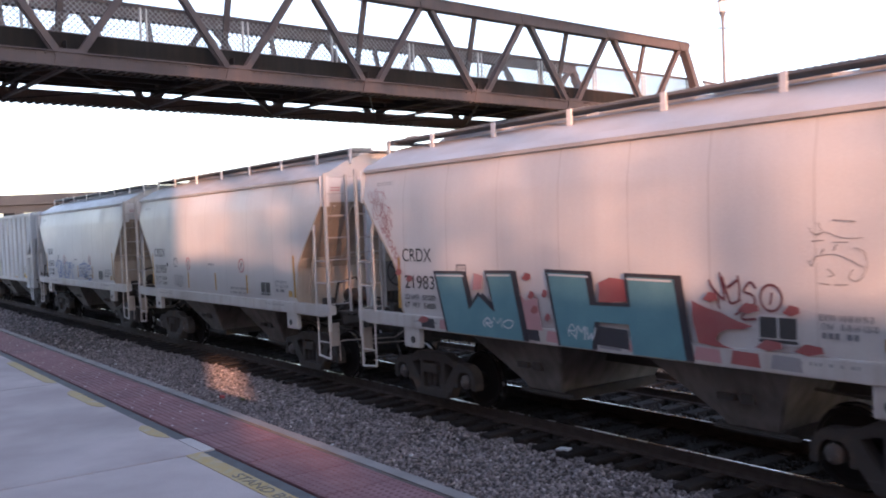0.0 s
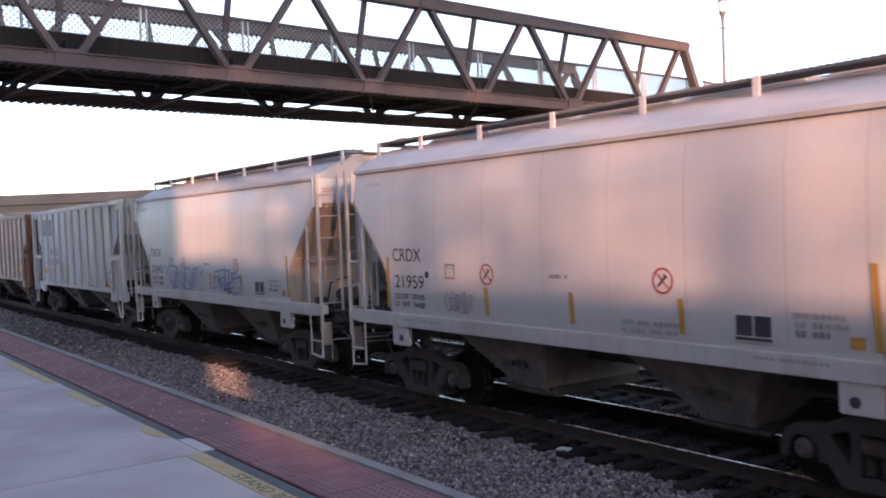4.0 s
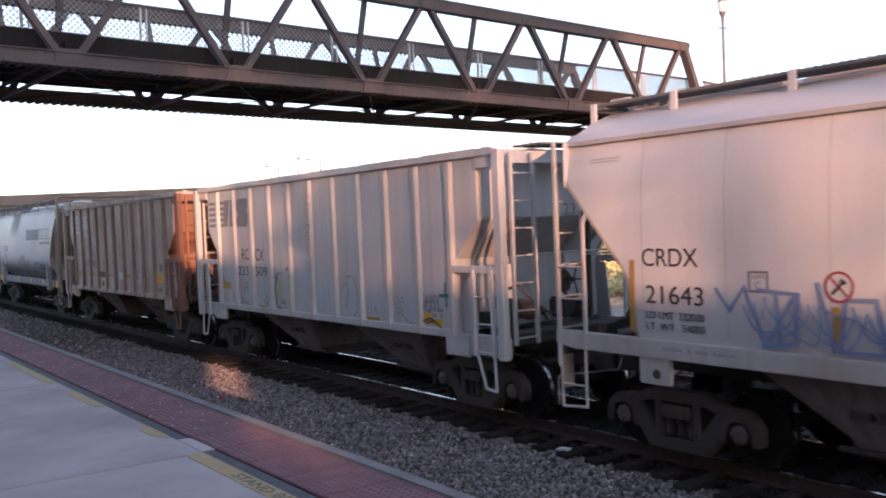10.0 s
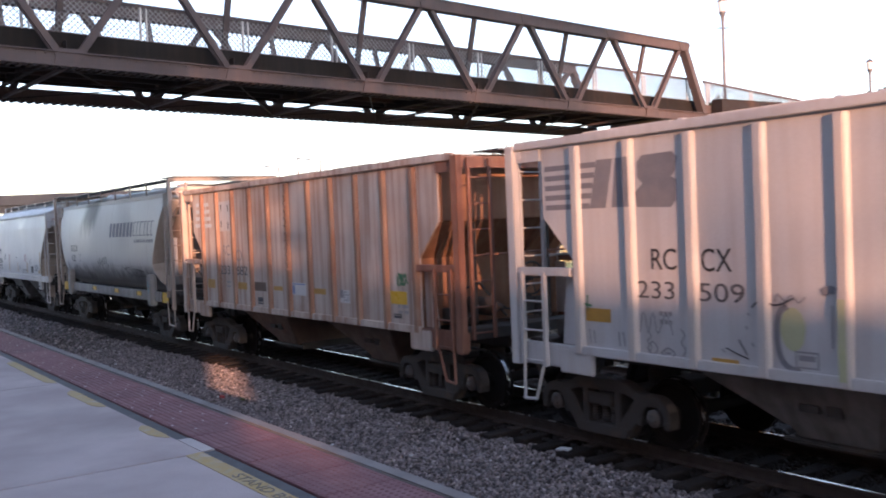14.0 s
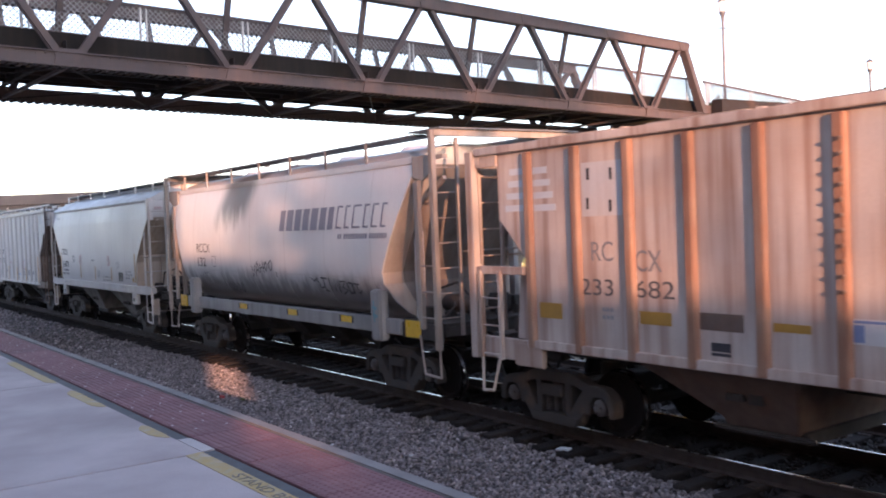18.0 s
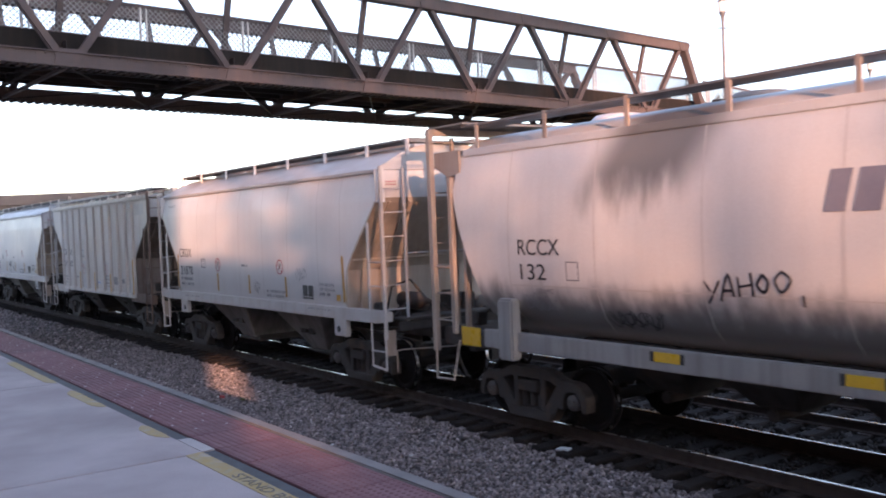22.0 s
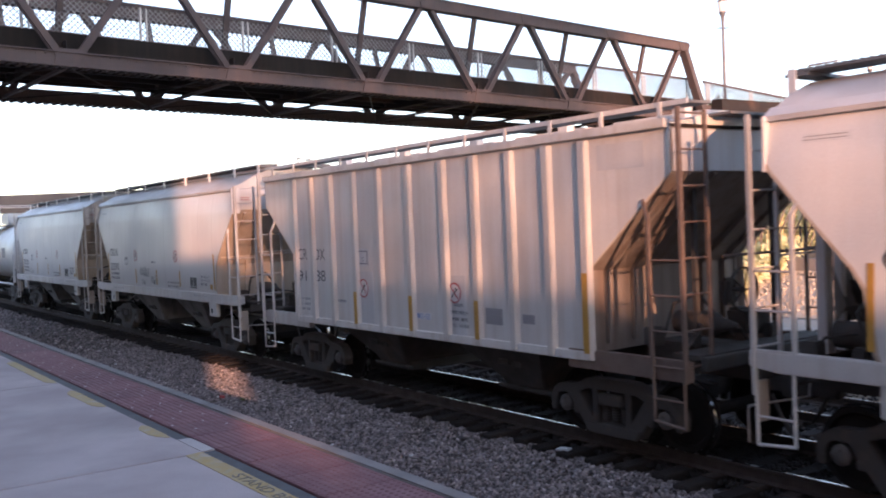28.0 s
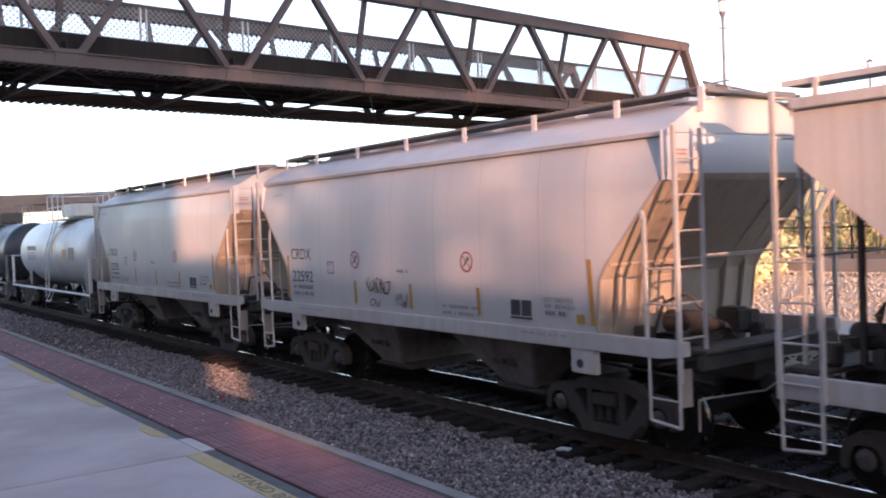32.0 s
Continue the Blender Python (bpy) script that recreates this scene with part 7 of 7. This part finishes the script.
letters(car_i, "C", -1.58, 2.39, 0.085, 0.07, LETTER_GREY, y=Y_SHEET - 0.005)
part("sheet_label", plate(Shape(), 0.1, 0.51, 1.46, 1.58, Y_SHEET), SIGN_WHITE, car_i, "small white label with blue print")
small_print(car_i, 0.24, 1.54, 3, 0.24, SPRAY_BLUE, Y_SHEET - 0.004, 0.02, 0.035)
part("sheet_label", plate(Shape(), 0.12, 0.21, 1.48, 1.56, Y_SHEET - 0.004), SPRAY_BLUE, car_i)
small_print(car_i, 0.98, 1.72, 3, 0.42, LETTER_GREY, Y_SHEET - 0.005, 0.05, 0.11)
small_print(car_i, -2.6, 1.62, 1, 0.42, LETTER_GREY, Y_SHEET, 0.05)
part("stencil_panel", plate(Shape(), 1.94, 2.33, 1.5, 1.74, Y_SHEET), SPRAY_GREY, car_i, "dark grey stencil panel")
part("stencil_panel", plate(Shape(), 2.78, 3.04, 1.56, 1.69, Y_SHEET), SPRAY_GREY, car_i, "dark grey stencil panel")
for k in (3, 5, 7, 10):
    part("reflector_stripe", plate(Shape(), RIBS_NARROW[k] - 0.055, RIBS_NARROW[k] + 0.05, 1.26, 1.84 if k < 10 else 2.3, -1.6075), YELLOW, car_i, "faded yellow reflective stripe")
part("patch_mark", plate(Shape(), 4.34, 5.12, 3.6, 3.92, Y_SHEET), CAR_GREY, car_i, "grey painted-over patch")
small_print(car_i, -4.0, 1.6, 3, 0.35, FADED, Y_SHEET)
small_print(car_i, 1.1, 1.6, 3, 0.4, FADED, Y_SHEET)


TAG_LINES = [[(-1.02, 2.25), (-0.94, 2.14)], [(-0.81, 2.26), (-0.98, 2.0)], [(-0.81, 2.03), (-0.69, 2.33), (-0.63, 2.09)], [(-0.76, 2.15), (-0.64, 2.16)], [(-0.56, 2.31), (-0.55, 2.09)],
             [(-0.55, 2.2), (-0.39, 2.23)], [(-0.4, 2.36), (-0.38, 2.1)], [(-0.25, 2.34), (-0.32, 2.23), (-0.24, 2.15), (-0.18, 2.26), (-0.25, 2.34)],
             [(-0.01, 2.38), (-0.1, 2.28), (-0.02, 2.16), (0.09, 2.29), (-0.01, 2.38)], [(0.22, 2.14), (0.22, 2.02)]]


# round-sided cement car
def belly(z):
    """Half-width of the rounded car body at height z."""
    t = (z - 2.62) / 1.42
    if t > 0:
        return 1.6 - 0.16 * t ** 2.2
    return 1.6 * max(0.0, 1 - abs(t) ** 3.2) ** 0.42


def hug(ob, y0):
    """Lays a flat marking, drawn at y0, onto the rounded car side."""
    m = ob.matrix_basis.copy()
    back = m.inverted()
    for v in ob.data.vertices:
        p = m @ v.co
        p.y = -belly(p.z) - 0.005 + (p.y - y0)
        v.co = back @ p
    return ob


def bar(s, x0, x1, z0, z1, y, slant=0.0):
    """A slanted bar in short steps, to be bent."""
    n = 4 if z1 - z0 > 0.1 else 1
    for k in range(n):
        a, b = k / n, (k + 1) / n
        s.add([(x0 + slant * a, y, z0 + (z1 - z0) * a), (x1 + slant * a, y, z0 + (z1 - z0) * a), (x1 + slant * b, y, z0 + (z1 - z0) * b), (x0 + slant * b, y, z0 + (z1 - z0) * b)], [(0, 1, 2, 3)])
    return s


def cement_car():
    car = thing("cement_hopper_car", "pale grey round-sided cement hopper car with sooty lower sides", "freight car", "train of freight cars")
    zs = [1.3, 1.38, 1.5, 1.7, 2.0, 2.2, 2.4, 2.8, 3.2, 3.5, 3.7, 3.9, 4.04]
    half = [(y, z) for z in zs for y in (belly(z),)]
    ring = [(-y, z) for y, z in half] + [(-1.36, 4.1), (-1.15, 4.24), (-0.75, 4.35), (0.75, 4.35), (1.15, 4.24), (1.36, 4.1)] + [(y, z) for y, z in half[::-1]]

    def front(z):
        return float(np.interp(z, (1.3, 1.47, 1.99, 2.2, 2.69, 3.45, 3.98, 4.2), (4.9, 4.8, 4.54, 4.54, 4.8, 5.26, 5.54, 5.54)))

    def rear(z):
        return -float(np.interp(z, (1.3, 1.5, 2.18, 2.66, 3.45, 3.98, 4.2), (4.9, 4.9, 5.12, 5.36, 5.66, 5.55, 5.55)))
    rings = [[(rear(z) + (front(z) - rear(z)) * f, y, z) for y, z in ring] for f in (0, 0.001, 0.2, 0.4, 0.6, 0.8, 0.999, 1)]
    n = len(ring)
    shell = Shape().add([p for r in rings for p in r], [(k * n + i, k * n + (i + 1) % n, (k + 1) * n + (i + 1) % n, (k + 1) * n + i) for k in range(len(rings) - 1) for i in range(n)])
    last = n * (len(rings) - 1)
    shell.f += [(o + k, o + k + 1, o + n - 2 - k, o + n - 1 - k) for o in (0, last) for k in range(n // 2 - 1)]
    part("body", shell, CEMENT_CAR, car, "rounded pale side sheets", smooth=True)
    for edge, out in ((front, 0.02), (rear, -0.02)):
        zz = [1.38, 1.5, 1.7, 2.0, 2.2, 2.4, 2.8, 3.2, 3.5, 3.7, 3.9, 4.0]
        # sunlit outer strips and the next car's shade between them, painted by material
        for ya, yb, paint, note in ((-1.0, -0.74, END_SUN_TAN, "end flange coloured tan as if sunlit"), (-0.738, 0.738, GRIME_SHADE_END, "sloping end sheet coloured dark as if shaded"), (0.74, 1.0, END_SUN_TAN, "end flange coloured tan as if sunlit")):
            es = Shape().add([(edge(z) + out, k * (belly(z) - 0.015), z) for z in zz for k in (ya, yb)], [(2 * k, 2 * k + 1, 2 * k + 3, 2 * k + 2) for k in range(len(zz) - 1)])
            part("end_sheet", es, paint, car, note)
    for side in (-1, 1):
        part("side_sill", Shape().prism([(-5.0, 1.42), (5.0, 1.42), (5.0, 1.15), (-5.0, 1.15)], side * 1.5 - 0.05, side * 1.5 + 0.05), SILL_SOOT, car, "sooty side sill", bevel=0.015)
        part("roof_edge", Shape().box(-5.45, 5.45, side * 1.435 - 0.03, side * 1.435 + 0.03, 4.01, 4.12), CEMENT_CAR, car, bevel=0.008)
        for x in (-1.7, 0.76, 2.98):
            if side < 0:
                rp = part("reflector_plate", plate(Shape(), x, x + 0.4, 1.26, 1.38, -1.554), BRIGHT_YELLOW, car, "bright yellow reflector plate")
                for xe in (x - 0.06, x + 0.4):
                    part("plate_end", plate(Shape(), xe, xe + 0.06, 1.26, 1.38, -1.556), LETTER, rp)
        for end in (-1, 1):
            part("jack_post", Shape().box(end * 4.38 - 0.16, end * 4.38 + 0.16, side * 1.56 - 0.1, side * 1.56 + 0.1, 1.02, 1.9), SILL_SOOT, car, "upright grey bolster post", bevel=0.03)
            if side < 0 < end:
                strokes(car, [[(4.34, 1.72), (4.36, 1.35)], [(4.3, 1.6), (4.45, 1.58)], [(4.32, 1.48), (4.46, 1.44)]], 0.05, TEAL, "faded teal sprayed mark", -1.663)
            part("side_sill", Shape().box(min(end * 5.0, end * 6.05), max(end * 5.0, end * 6.05), side * 1.45 - 0.06, side * 1.45 + 0.06, 1.12, 1.38), UNDER, car, bevel=0.01)
            part("reflector_plate", Shape().box(end * 5.35 - 0.22, end * 5.35 + 0.22, side * 1.52 - 0.01, side * 1.52 + 0.01, 1.14, 1.42), BRIGHT_YELLOW, car, "bright yellow reflector plate")
            part("corner_post", Shape().box(min(end * 6.12, end * 6.22), max(end * 6.12, end * 6.22), side * 1.58 - 0.045, side * 1.58 + 0.045, 1.0, 4.5), FRAME_DUST, car, "tall pale corner post", bevel=0.01)
            part("roof_post", Shape().box(min(end * 5.45, end * 5.52), max(end * 5.45, end * 5.52), side * 1.45 - 0.03, side * 1.45 + 0.03, 1.35, 3.7), FRAME_DUST, car)
            ye = side * 1.12
            el = part("end_ladder", Shape().beam((end * 6.2, ye, 1.2), (end * 6.2, ye, 4.38), 0.055, 0.05, up=(1, 0, 0)), FRAME_DUST, car)
            rungs(el, spaced(1.5, 4.38, 0.4), (end * 6.2, side * 1.58), (end * 6.2, ye), FRAME_DUST)
            rungs(el, (1.5, 1.92, 2.34), (end * 5.7, side * 1.58), (end * 6.18, side * 1.58), FRAME_DUST)
            part("stirrup_step", Shape().pipe([(end * 5.6, side * 1.55, 1.2), (end * 5.75, side * 1.58, 0.58), (end * 6.2, side * 1.58, 0.56), (end * 6.18, side * 1.58, 1.1)], 0.02, 6), FRAME_DUST, car)
    for end in (-1, 1):
        part("top_frame", Shape().box(min(end * 6.12, end * 6.24), max(end * 6.12, end * 6.24), -1.58, 1.58, 4.4, 4.5).box(min(end * 5.4, end * 6.2), max(end * 5.4, end * 6.2), -1.4, -1.3, 4.05, 4.12).box(min(end * 5.4, end * 6.2), max(end * 5.4, end * 6.2), 1.3, 1.4, 4.05, 4.12), FRAME_DUST, car, "pale walkway frame")
        for side in (-1, 1):
            part("end_brace", Shape().beam((end * 5.6, side * 1.3, 3.45), (end * 6.1, side * 1.3, 3.75), 0.07, 0.07), FRAME_DUST, car)
            part("top_gusset", Shape().prism([(end * 5.5, 3.78), (end * 5.5, 4.12), (end * 6.14, 4.12), (end * 6.14, 3.9), (end * 5.8, 3.72)], side * 1.5 - 0.015, side * 1.5 + 0.015), FRAME_DUST, car, "pale corner gusset plate")
            part("inner_post", Shape().box(min(end * 5.65, end * 5.74), max(end * 5.65, end * 5.74), side * 1.55 - 0.04, side * 1.55 + 0.04, 1.3, 3.72), FRAME_DUST, car, bevel=0.01)
            part("end_stiffener", Shape().box(min(end * 4.85, end * 5.0), max(end * 4.85, end * 5.0), side * 1.05 - 0.05, side * 1.05 + 0.05, 1.35, 2.9), CEMENT_CAR, car)
        part("end_walkway", Shape().box(min(end * 5.4, end * 6.3), max(end * 5.4, end * 6.3), -1.5, 1.5, 4.505, 4.535), GRATE, car)
        part("end_platform", Shape().box(min(end * 4.6, end * 6.05), max(end * 4.6, end * 6.05), -1.35, 1.35, 1.34, 1.39), UNDER, car)
        part("end_rail", Shape().tube((end * 6.2, -1.12, 2.55), (end * 6.2, 1.12, 2.55), 0.018, 6), FRAME_DUST, car)
    for side in (-1, 1):
        rb = part("running_board", Shape().box(-5.5, 5.5, side * 1.2 - 0.25, side * 1.2 + 0.25, 4.46, 4.49), GRATE, car, "steel grating running board")
        for i in range(7):
            x = 3.94 - 1.51 * i
            part("bracket", Shape().box(x - 0.03, x + 0.03, side * 1.44 - 0.015, side * 1.44 + 0.015, 4.12, 4.5), FRAME_DUST, rb)
    for i in range(4):
        part("hatch_cover", Shape().lathe([(0.4, 0), (0.4, 0.12), (0.33, 0.18), (0.05, 0.2)], (-3.6 + 2.4 * i, 0, 4.3), 'z', 16), CEMENT_CAR, car, smooth=True)
    for c in (-2.5, -0.85, 0.85, 2.5):
        rings = [[(c - l, -w, z), (c + l, -w, z), (c + l, w, z), (c - l, w, z)] for z, l, w in ((0.62, 0.3, 0.35), (1.38, 0.8, 1.2))]
        h = part("hopper_bay", Shape().loft(rings), UNDER, car, "grimy discharge cone", bevel=0.02)
        part("outlet_pipe", Shape().tube((c, -0.45, 0.56), (c, 0.45, 0.56), 0.08, 10), UNDER, h)
    underframe(car, 6.0, 6.45)
    for end in (-1, 1):
        end_clutter(car, 5.4, end)
    for xc in (-4.4, 4.4):
        truck_parts(car, xc)
    y = -1.612
    x = 0.6
    for w in (0.31, 0.36, 0.35, 0.34, 0.36, 0.33, 0.29):
        hug(part("brand_block", bar(Shape(), x, x + w - 0.08, 2.98, 3.4, y, 0.08), SLATE, car, "slate-blue slanted brand block"), y)
        x += w
    x = 2.98
    for w in (0.3, 0.27, 0.38, 0.27, 0.3, 0.26):
        hug(part("brand_stroke", bar(Shape(), x, x + 0.05, 2.99, 3.41, y, 0.08), SLATE, car, "thin slate-blue slanted stroke"), y)
        hug(part("brand_stroke", bar(Shape(), x + 0.05, x + w - 0.08, 2.99, 3.025, y), SLATE, car), y)
        hug(part("brand_stroke", bar(Shape(), x + 0.13, x + w - 0.02, 3.375, 3.41, y), SLATE, car), y)
        x += w + 0.01
    s = Shape()
    rnd = random.Random(6)
    x = 3.06
    while x < 4.72:
        bar(s, x, x + 0.055, 2.8, 2.89, y, 0.015)
        x += 0.085 if rnd.random() < 0.8 else 0.14
    hug(part("small_print", s, SLATE, car, "row of small slate-blue print"), y)["kind"] = "stuff"
    hug(letters(car, "RCCX", -4.08, 2.53, 0.22, 0.84, y=y), y)
    hug(letters(car, "132", -4.05, 2.19, 0.22, 0.52, y=y), y)
    hug(part("plate_mark", ribbon(Shape(), [(-3.12, 2.2), (-2.9, 2.2), (-2.9, 2.44), (-3.12, 2.44), (-3.12, 2.2)], 0.016, y), LETTER_GREY, car, "small square outline mark"), y)
    hug(part("belt_seam", bar(Shape(), -4.3, 4.3, 2.095, 2.112, y), SEAM, car), y)
    hug(letters(car, "LD LMT", -3.75, 2.0, 0.07, 0.34, LETTER_GREY, y=y), y)
    hug(strokes(car, [[(x + 0.13, z) for x, z in line] for line in TAG_LINES], 0.03, SPRAY_BLACK, "short black sprayed word", y), y)
    tag = [[(1.95, 2.06), (2.08, 1.98), (2.2, 2.04)], [(2.2, 2.06), (2.3, 1.86), (2.44, 1.88)], [(2.36, 2.06), (2.62, 2.05)], [(2.48, 2.05), (2.46, 1.82), (2.58, 1.8)], [(2.7, 2.06), (2.68, 1.8)],
           [(2.84, 1.8), (2.88, 2.04), (3.0, 1.8), (3.04, 2.03)], [(3.1, 2.0), (3.28, 2.02), (3.16, 1.9), (3.3, 1.84), (3.12, 1.77)], [(3.36, 2.0), (3.38, 1.8), (3.52, 1.8), (3.54, 1.98), (3.4, 2.0)], [(3.58, 1.98), (3.8, 1.97)], [(3.7, 1.97), (3.72, 1.8), (3.84, 1.86)]]
    hug(strokes(car, [[(x - 0.1, z) for x, z in line] for line in tag], 0.03, SPRAY_BLACK, "black angular sprayed tag", y, smooth=False), y)
    hug(scrawl(car, -4.1, -3.3, 1.75, 2.0, 4, SPRAY_GREY, 0.014, 73, "faint dark sprayed tag", y), y)
    hug(scrawl(car, -2.6, -1.5, 1.6, 1.85, 4, SPRAY_BLACK, 0.014, 74, "faint dark sprayed tag", y), y)
    for i in range(6):
        x = -4.3 + i * 1.7
        part("weld_seam", Shape().add([(x + d, -belly(z) - 0.003, z) for z in zs[2:] for d in (0, 0.02)], [(2 * k, 2 * k + 1, 2 * k + 3, 2 * k + 2) for k in range(len(zs) - 3)]), SEAM, car)
    return car


car_g = cement_car()
car_g.matrix_basis = at_start(-72.63)
CARS.append((car_g, -72.63))


def tank_car(label, mat, half, radius, marks):
    car = thing("tank_car", label, "tank car", "train of freight cars")
    zc = 2.42
    prof = [(0.02, -half - 0.02), (radius * 0.45, -half + 0.04), (radius * 0.8, -half + 0.2), (radius * 0.97, -half + 0.45), (radius, -half + 0.7), (radius, half - 0.7), (radius * 0.97, half - 0.45), (radius * 0.8, half - 0.2), (radius * 0.45, half - 0.04), (0.02, half + 0.02)]
    shell = part("shell", Shape().lathe(prof, (0, 0, zc), 'x', 40), mat, car, smooth=True)
    part("dome", Shape().lathe([(0.5, 0), (0.5, 0.35), (0.42, 0.42), (0.05, 0.45)], (0, 0, zc + radius - 0.05), 'z', 20), mat, car, smooth=True)
    top = zc + radius
    part("platform", Shape().box(-1.3, 1.3, -1.0, 1.0, top - 0.02, top + 0.02), GRATE, car)
    r = Shape()
    for side in (-1, 1):
        for z in (top + 0.5, top + 0.98):
            r.tube((-1.3, side * 1.0, z), (1.3, side * 1.0, z), 0.025, 6)
        for x in (-1.3, -0.45, 0.45, 1.3):
            r.tube((x, side * 1.0, top), (x, side * 1.0, top + 0.98), 0.025, 6)
    for x in (-1.3, 1.3):
        r.tube((x, -1.0, top + 0.98), (x, 1.0, top + 0.98), 0.025, 6)
    part("safety_railing", r, SIGN_WHITE if marks else GRATE, car)
    part("valve_housing", Shape().box(-0.95, 0.9, -0.55, 0.55, top + 0.1, top + 0.62), mat, car, bevel=0.05)
    for side in (-1, 1):
        pale = SIGN_WHITE if marks else GRATE
        rail_line = [(side * (radius + 0.12), 0.75), (side * (radius + 0.1), zc), (side * radius * 0.85, zc + radius * 0.7), (side * 1.0, top)]
        ld = part("side_ladder", Shape().pipe([(-0.25, y, z) for y, z in rail_line], 0.025, 6), pale, car)
        part("ladder_rail", Shape().pipe([(0.25, y, z) for y, z in rail_line], 0.025, 6), pale, ld)
        rungs(ld, [0.8 + 0.33 * i for i in range(7)], (-0.25, side * (radius + 0.12)), (0.25, side * (radius + 0.12)), pale)
        part("ladder_step", Shape().tube((-0.3, side * 1.45, 0.55), (0.3, side * 1.45, 0.55), 0.03, 6), pale, ld)
        for a, b in (((-0.3, 0.55), (0.6, 1.2)), ((0.3, 0.55), (0.9, 1.2))):
            part("ladder_brace", Shape().tube((a[0], side * 1.45, a[1]), (b[0], side * 1.3, b[1]), 0.02, 6), pale, ld)
        part("hand_rail", Shape().tube((-half - 0.4, side * 1.5, 1.02), (half + 0.4, side * 1.5, 1.02), 0.04, 8), SIGN_WHITE if marks else GRATE, car)
        for end in (-1, 1):
            part("corner_post", Shape().box(end * (half + 0.35) - 0.05, end * (half + 0.35) + 0.05, side * 1.45 - 0.05, side * 1.45 + 0.05, 0.95, 2.35), SIGN_WHITE if marks else GRATE, car)
            part("stirrup_step", Shape().pipe([(end * (half + 0.3), side * 1.5, 1.0), (end * (half + 0.3), side * 1.5, 0.5), (end * (half - 0.1), side * 1.5, 0.5), (end * (half - 0.1), side * 1.5, 1.0)], 0.02, 6), GRATE, car)
            part("saddle", Shape().prism([(end * (half - 1.5) - 0.15, 1.0), (end * (half - 1.5) + 0.15, 1.0), (end * (half - 1.5) + 0.35, 1.75), (end * (half - 1.5) - 0.35, 1.75)], -1.1, 1.1), GRATE, car)
    for end in (-1, 1):
        part("end_railing", Shape().pipe([(end * (half + 0.35), -1.45, 2.3), (end * (half + 0.35), 1.45, 2.3)], 0.03, 6), SIGN_WHITE if marks else GRATE, car)
        part("end_sill", Shape().box(min(end * (half - 1.7), end * (half + 0.45)), max(end * (half - 1.7), end * (half + 0.45)), -0.4, 0.4, 0.85, 1.25).box(min(end * (half + 0.2), end * (half + 0.45)), max(end * (half + 0.2), end * (half + 0.45)), -1.5, 1.5, 0.95, 1.1), UNDER, car, bevel=0.02)
        coupler(car, end, half + 0.4, half + 0.95)
        truck_parts(car, end * (half - 1.3))
    if marks:
        yf = -radius - 0.006
        part("sheet_label", plate(Shape(), -3.9, -2.3, 2.55, 2.72, yf), LETTER_GREY, car, "dark lettering bars")
        small_print(car, -3.9, 2.4, 3, 1.3, FADED, yf, 0.06, 0.12)
        part("stencil_panel", plate(Shape(), 2.05, 2.6, 2.2, 2.58, yf), YELLOW, car, "ochre stencil panel")
        part("stencil_panel", plate(Shape(), 3.0, 3.8, 2.18, 2.65, yf), SPRAY_GREY, car, "dark grey stencil panel")
        rust = Shape()
        for x, w in ((0.35, 0.3), (-0.6, 0.12), (0.9, 0.1)):
            pts = [(a, zc + (radius + 0.006) * math.sin(a)) for a in [math.pi * (0.5 + i / 22) for i in range(12)]]
            rust.add([(x + k, (radius + 0.006) * math.cos(a), z) for a, z in pts for k in (0, w)], [(2 * i, 2 * i + 1, 2 * i + 3, 2 * i + 2) for i in range(11)])
        part("rust_streak", rust, YELLOW, car, "brown spill streaks down the shell")
    return car


car_l = tank_car("white tank car with brown spill streaks and railed platform", TANK_WHITE, 6.0, 1.32, True)
car_l.matrix_basis = at_start(-137.2)
CARS.append((car_l, -137.2))
car_m = tank_car("glossy black tank car coupled behind the white one", TANK_BLACK, 6.6, 1.4, False)
car_m.matrix_basis = at_start(-152.0)
CARS.append((car_m, -152.0))

# ---- what moves ----
RUN = (0.0, 3.063, 6.121, 9.172, 12.201, 15.222, 18.236, 21.244, 24.247, 27.255, 30.269, 33.284, 36.300, 39.319, 42.343, 45.372, 48.405,
       51.442, 54.482, 57.527, 60.577, 63.654, 66.767, 69.887, 73.015, 76.146, 79.281, 82.417, 85.556, 88.697, 91.843, 95.014, 98.191)


def run(t):
    """Metres that the train has gone at t seconds."""
    return float(np.interp(t, range(33), RUN))


def motions():
    times = [float(t) for t in range(33)]
    spins = [i / 6 for i in range(193)]
    turned = [(t, Matrix.Rotation(run(t) / WHEEL_R, 4, 'Y')) for t in spins]
    for car, c in CARS:
        walk(car, [(t, pose(c + run(t), TRACK_Y, 0)) for t in times])
        for ob in car.children:
            if ob.name.startswith("wheelset"):
                place = Matrix.Translation(ob.location)
                walk(ob, [(t, place @ m) for t, m in turned])


motions()
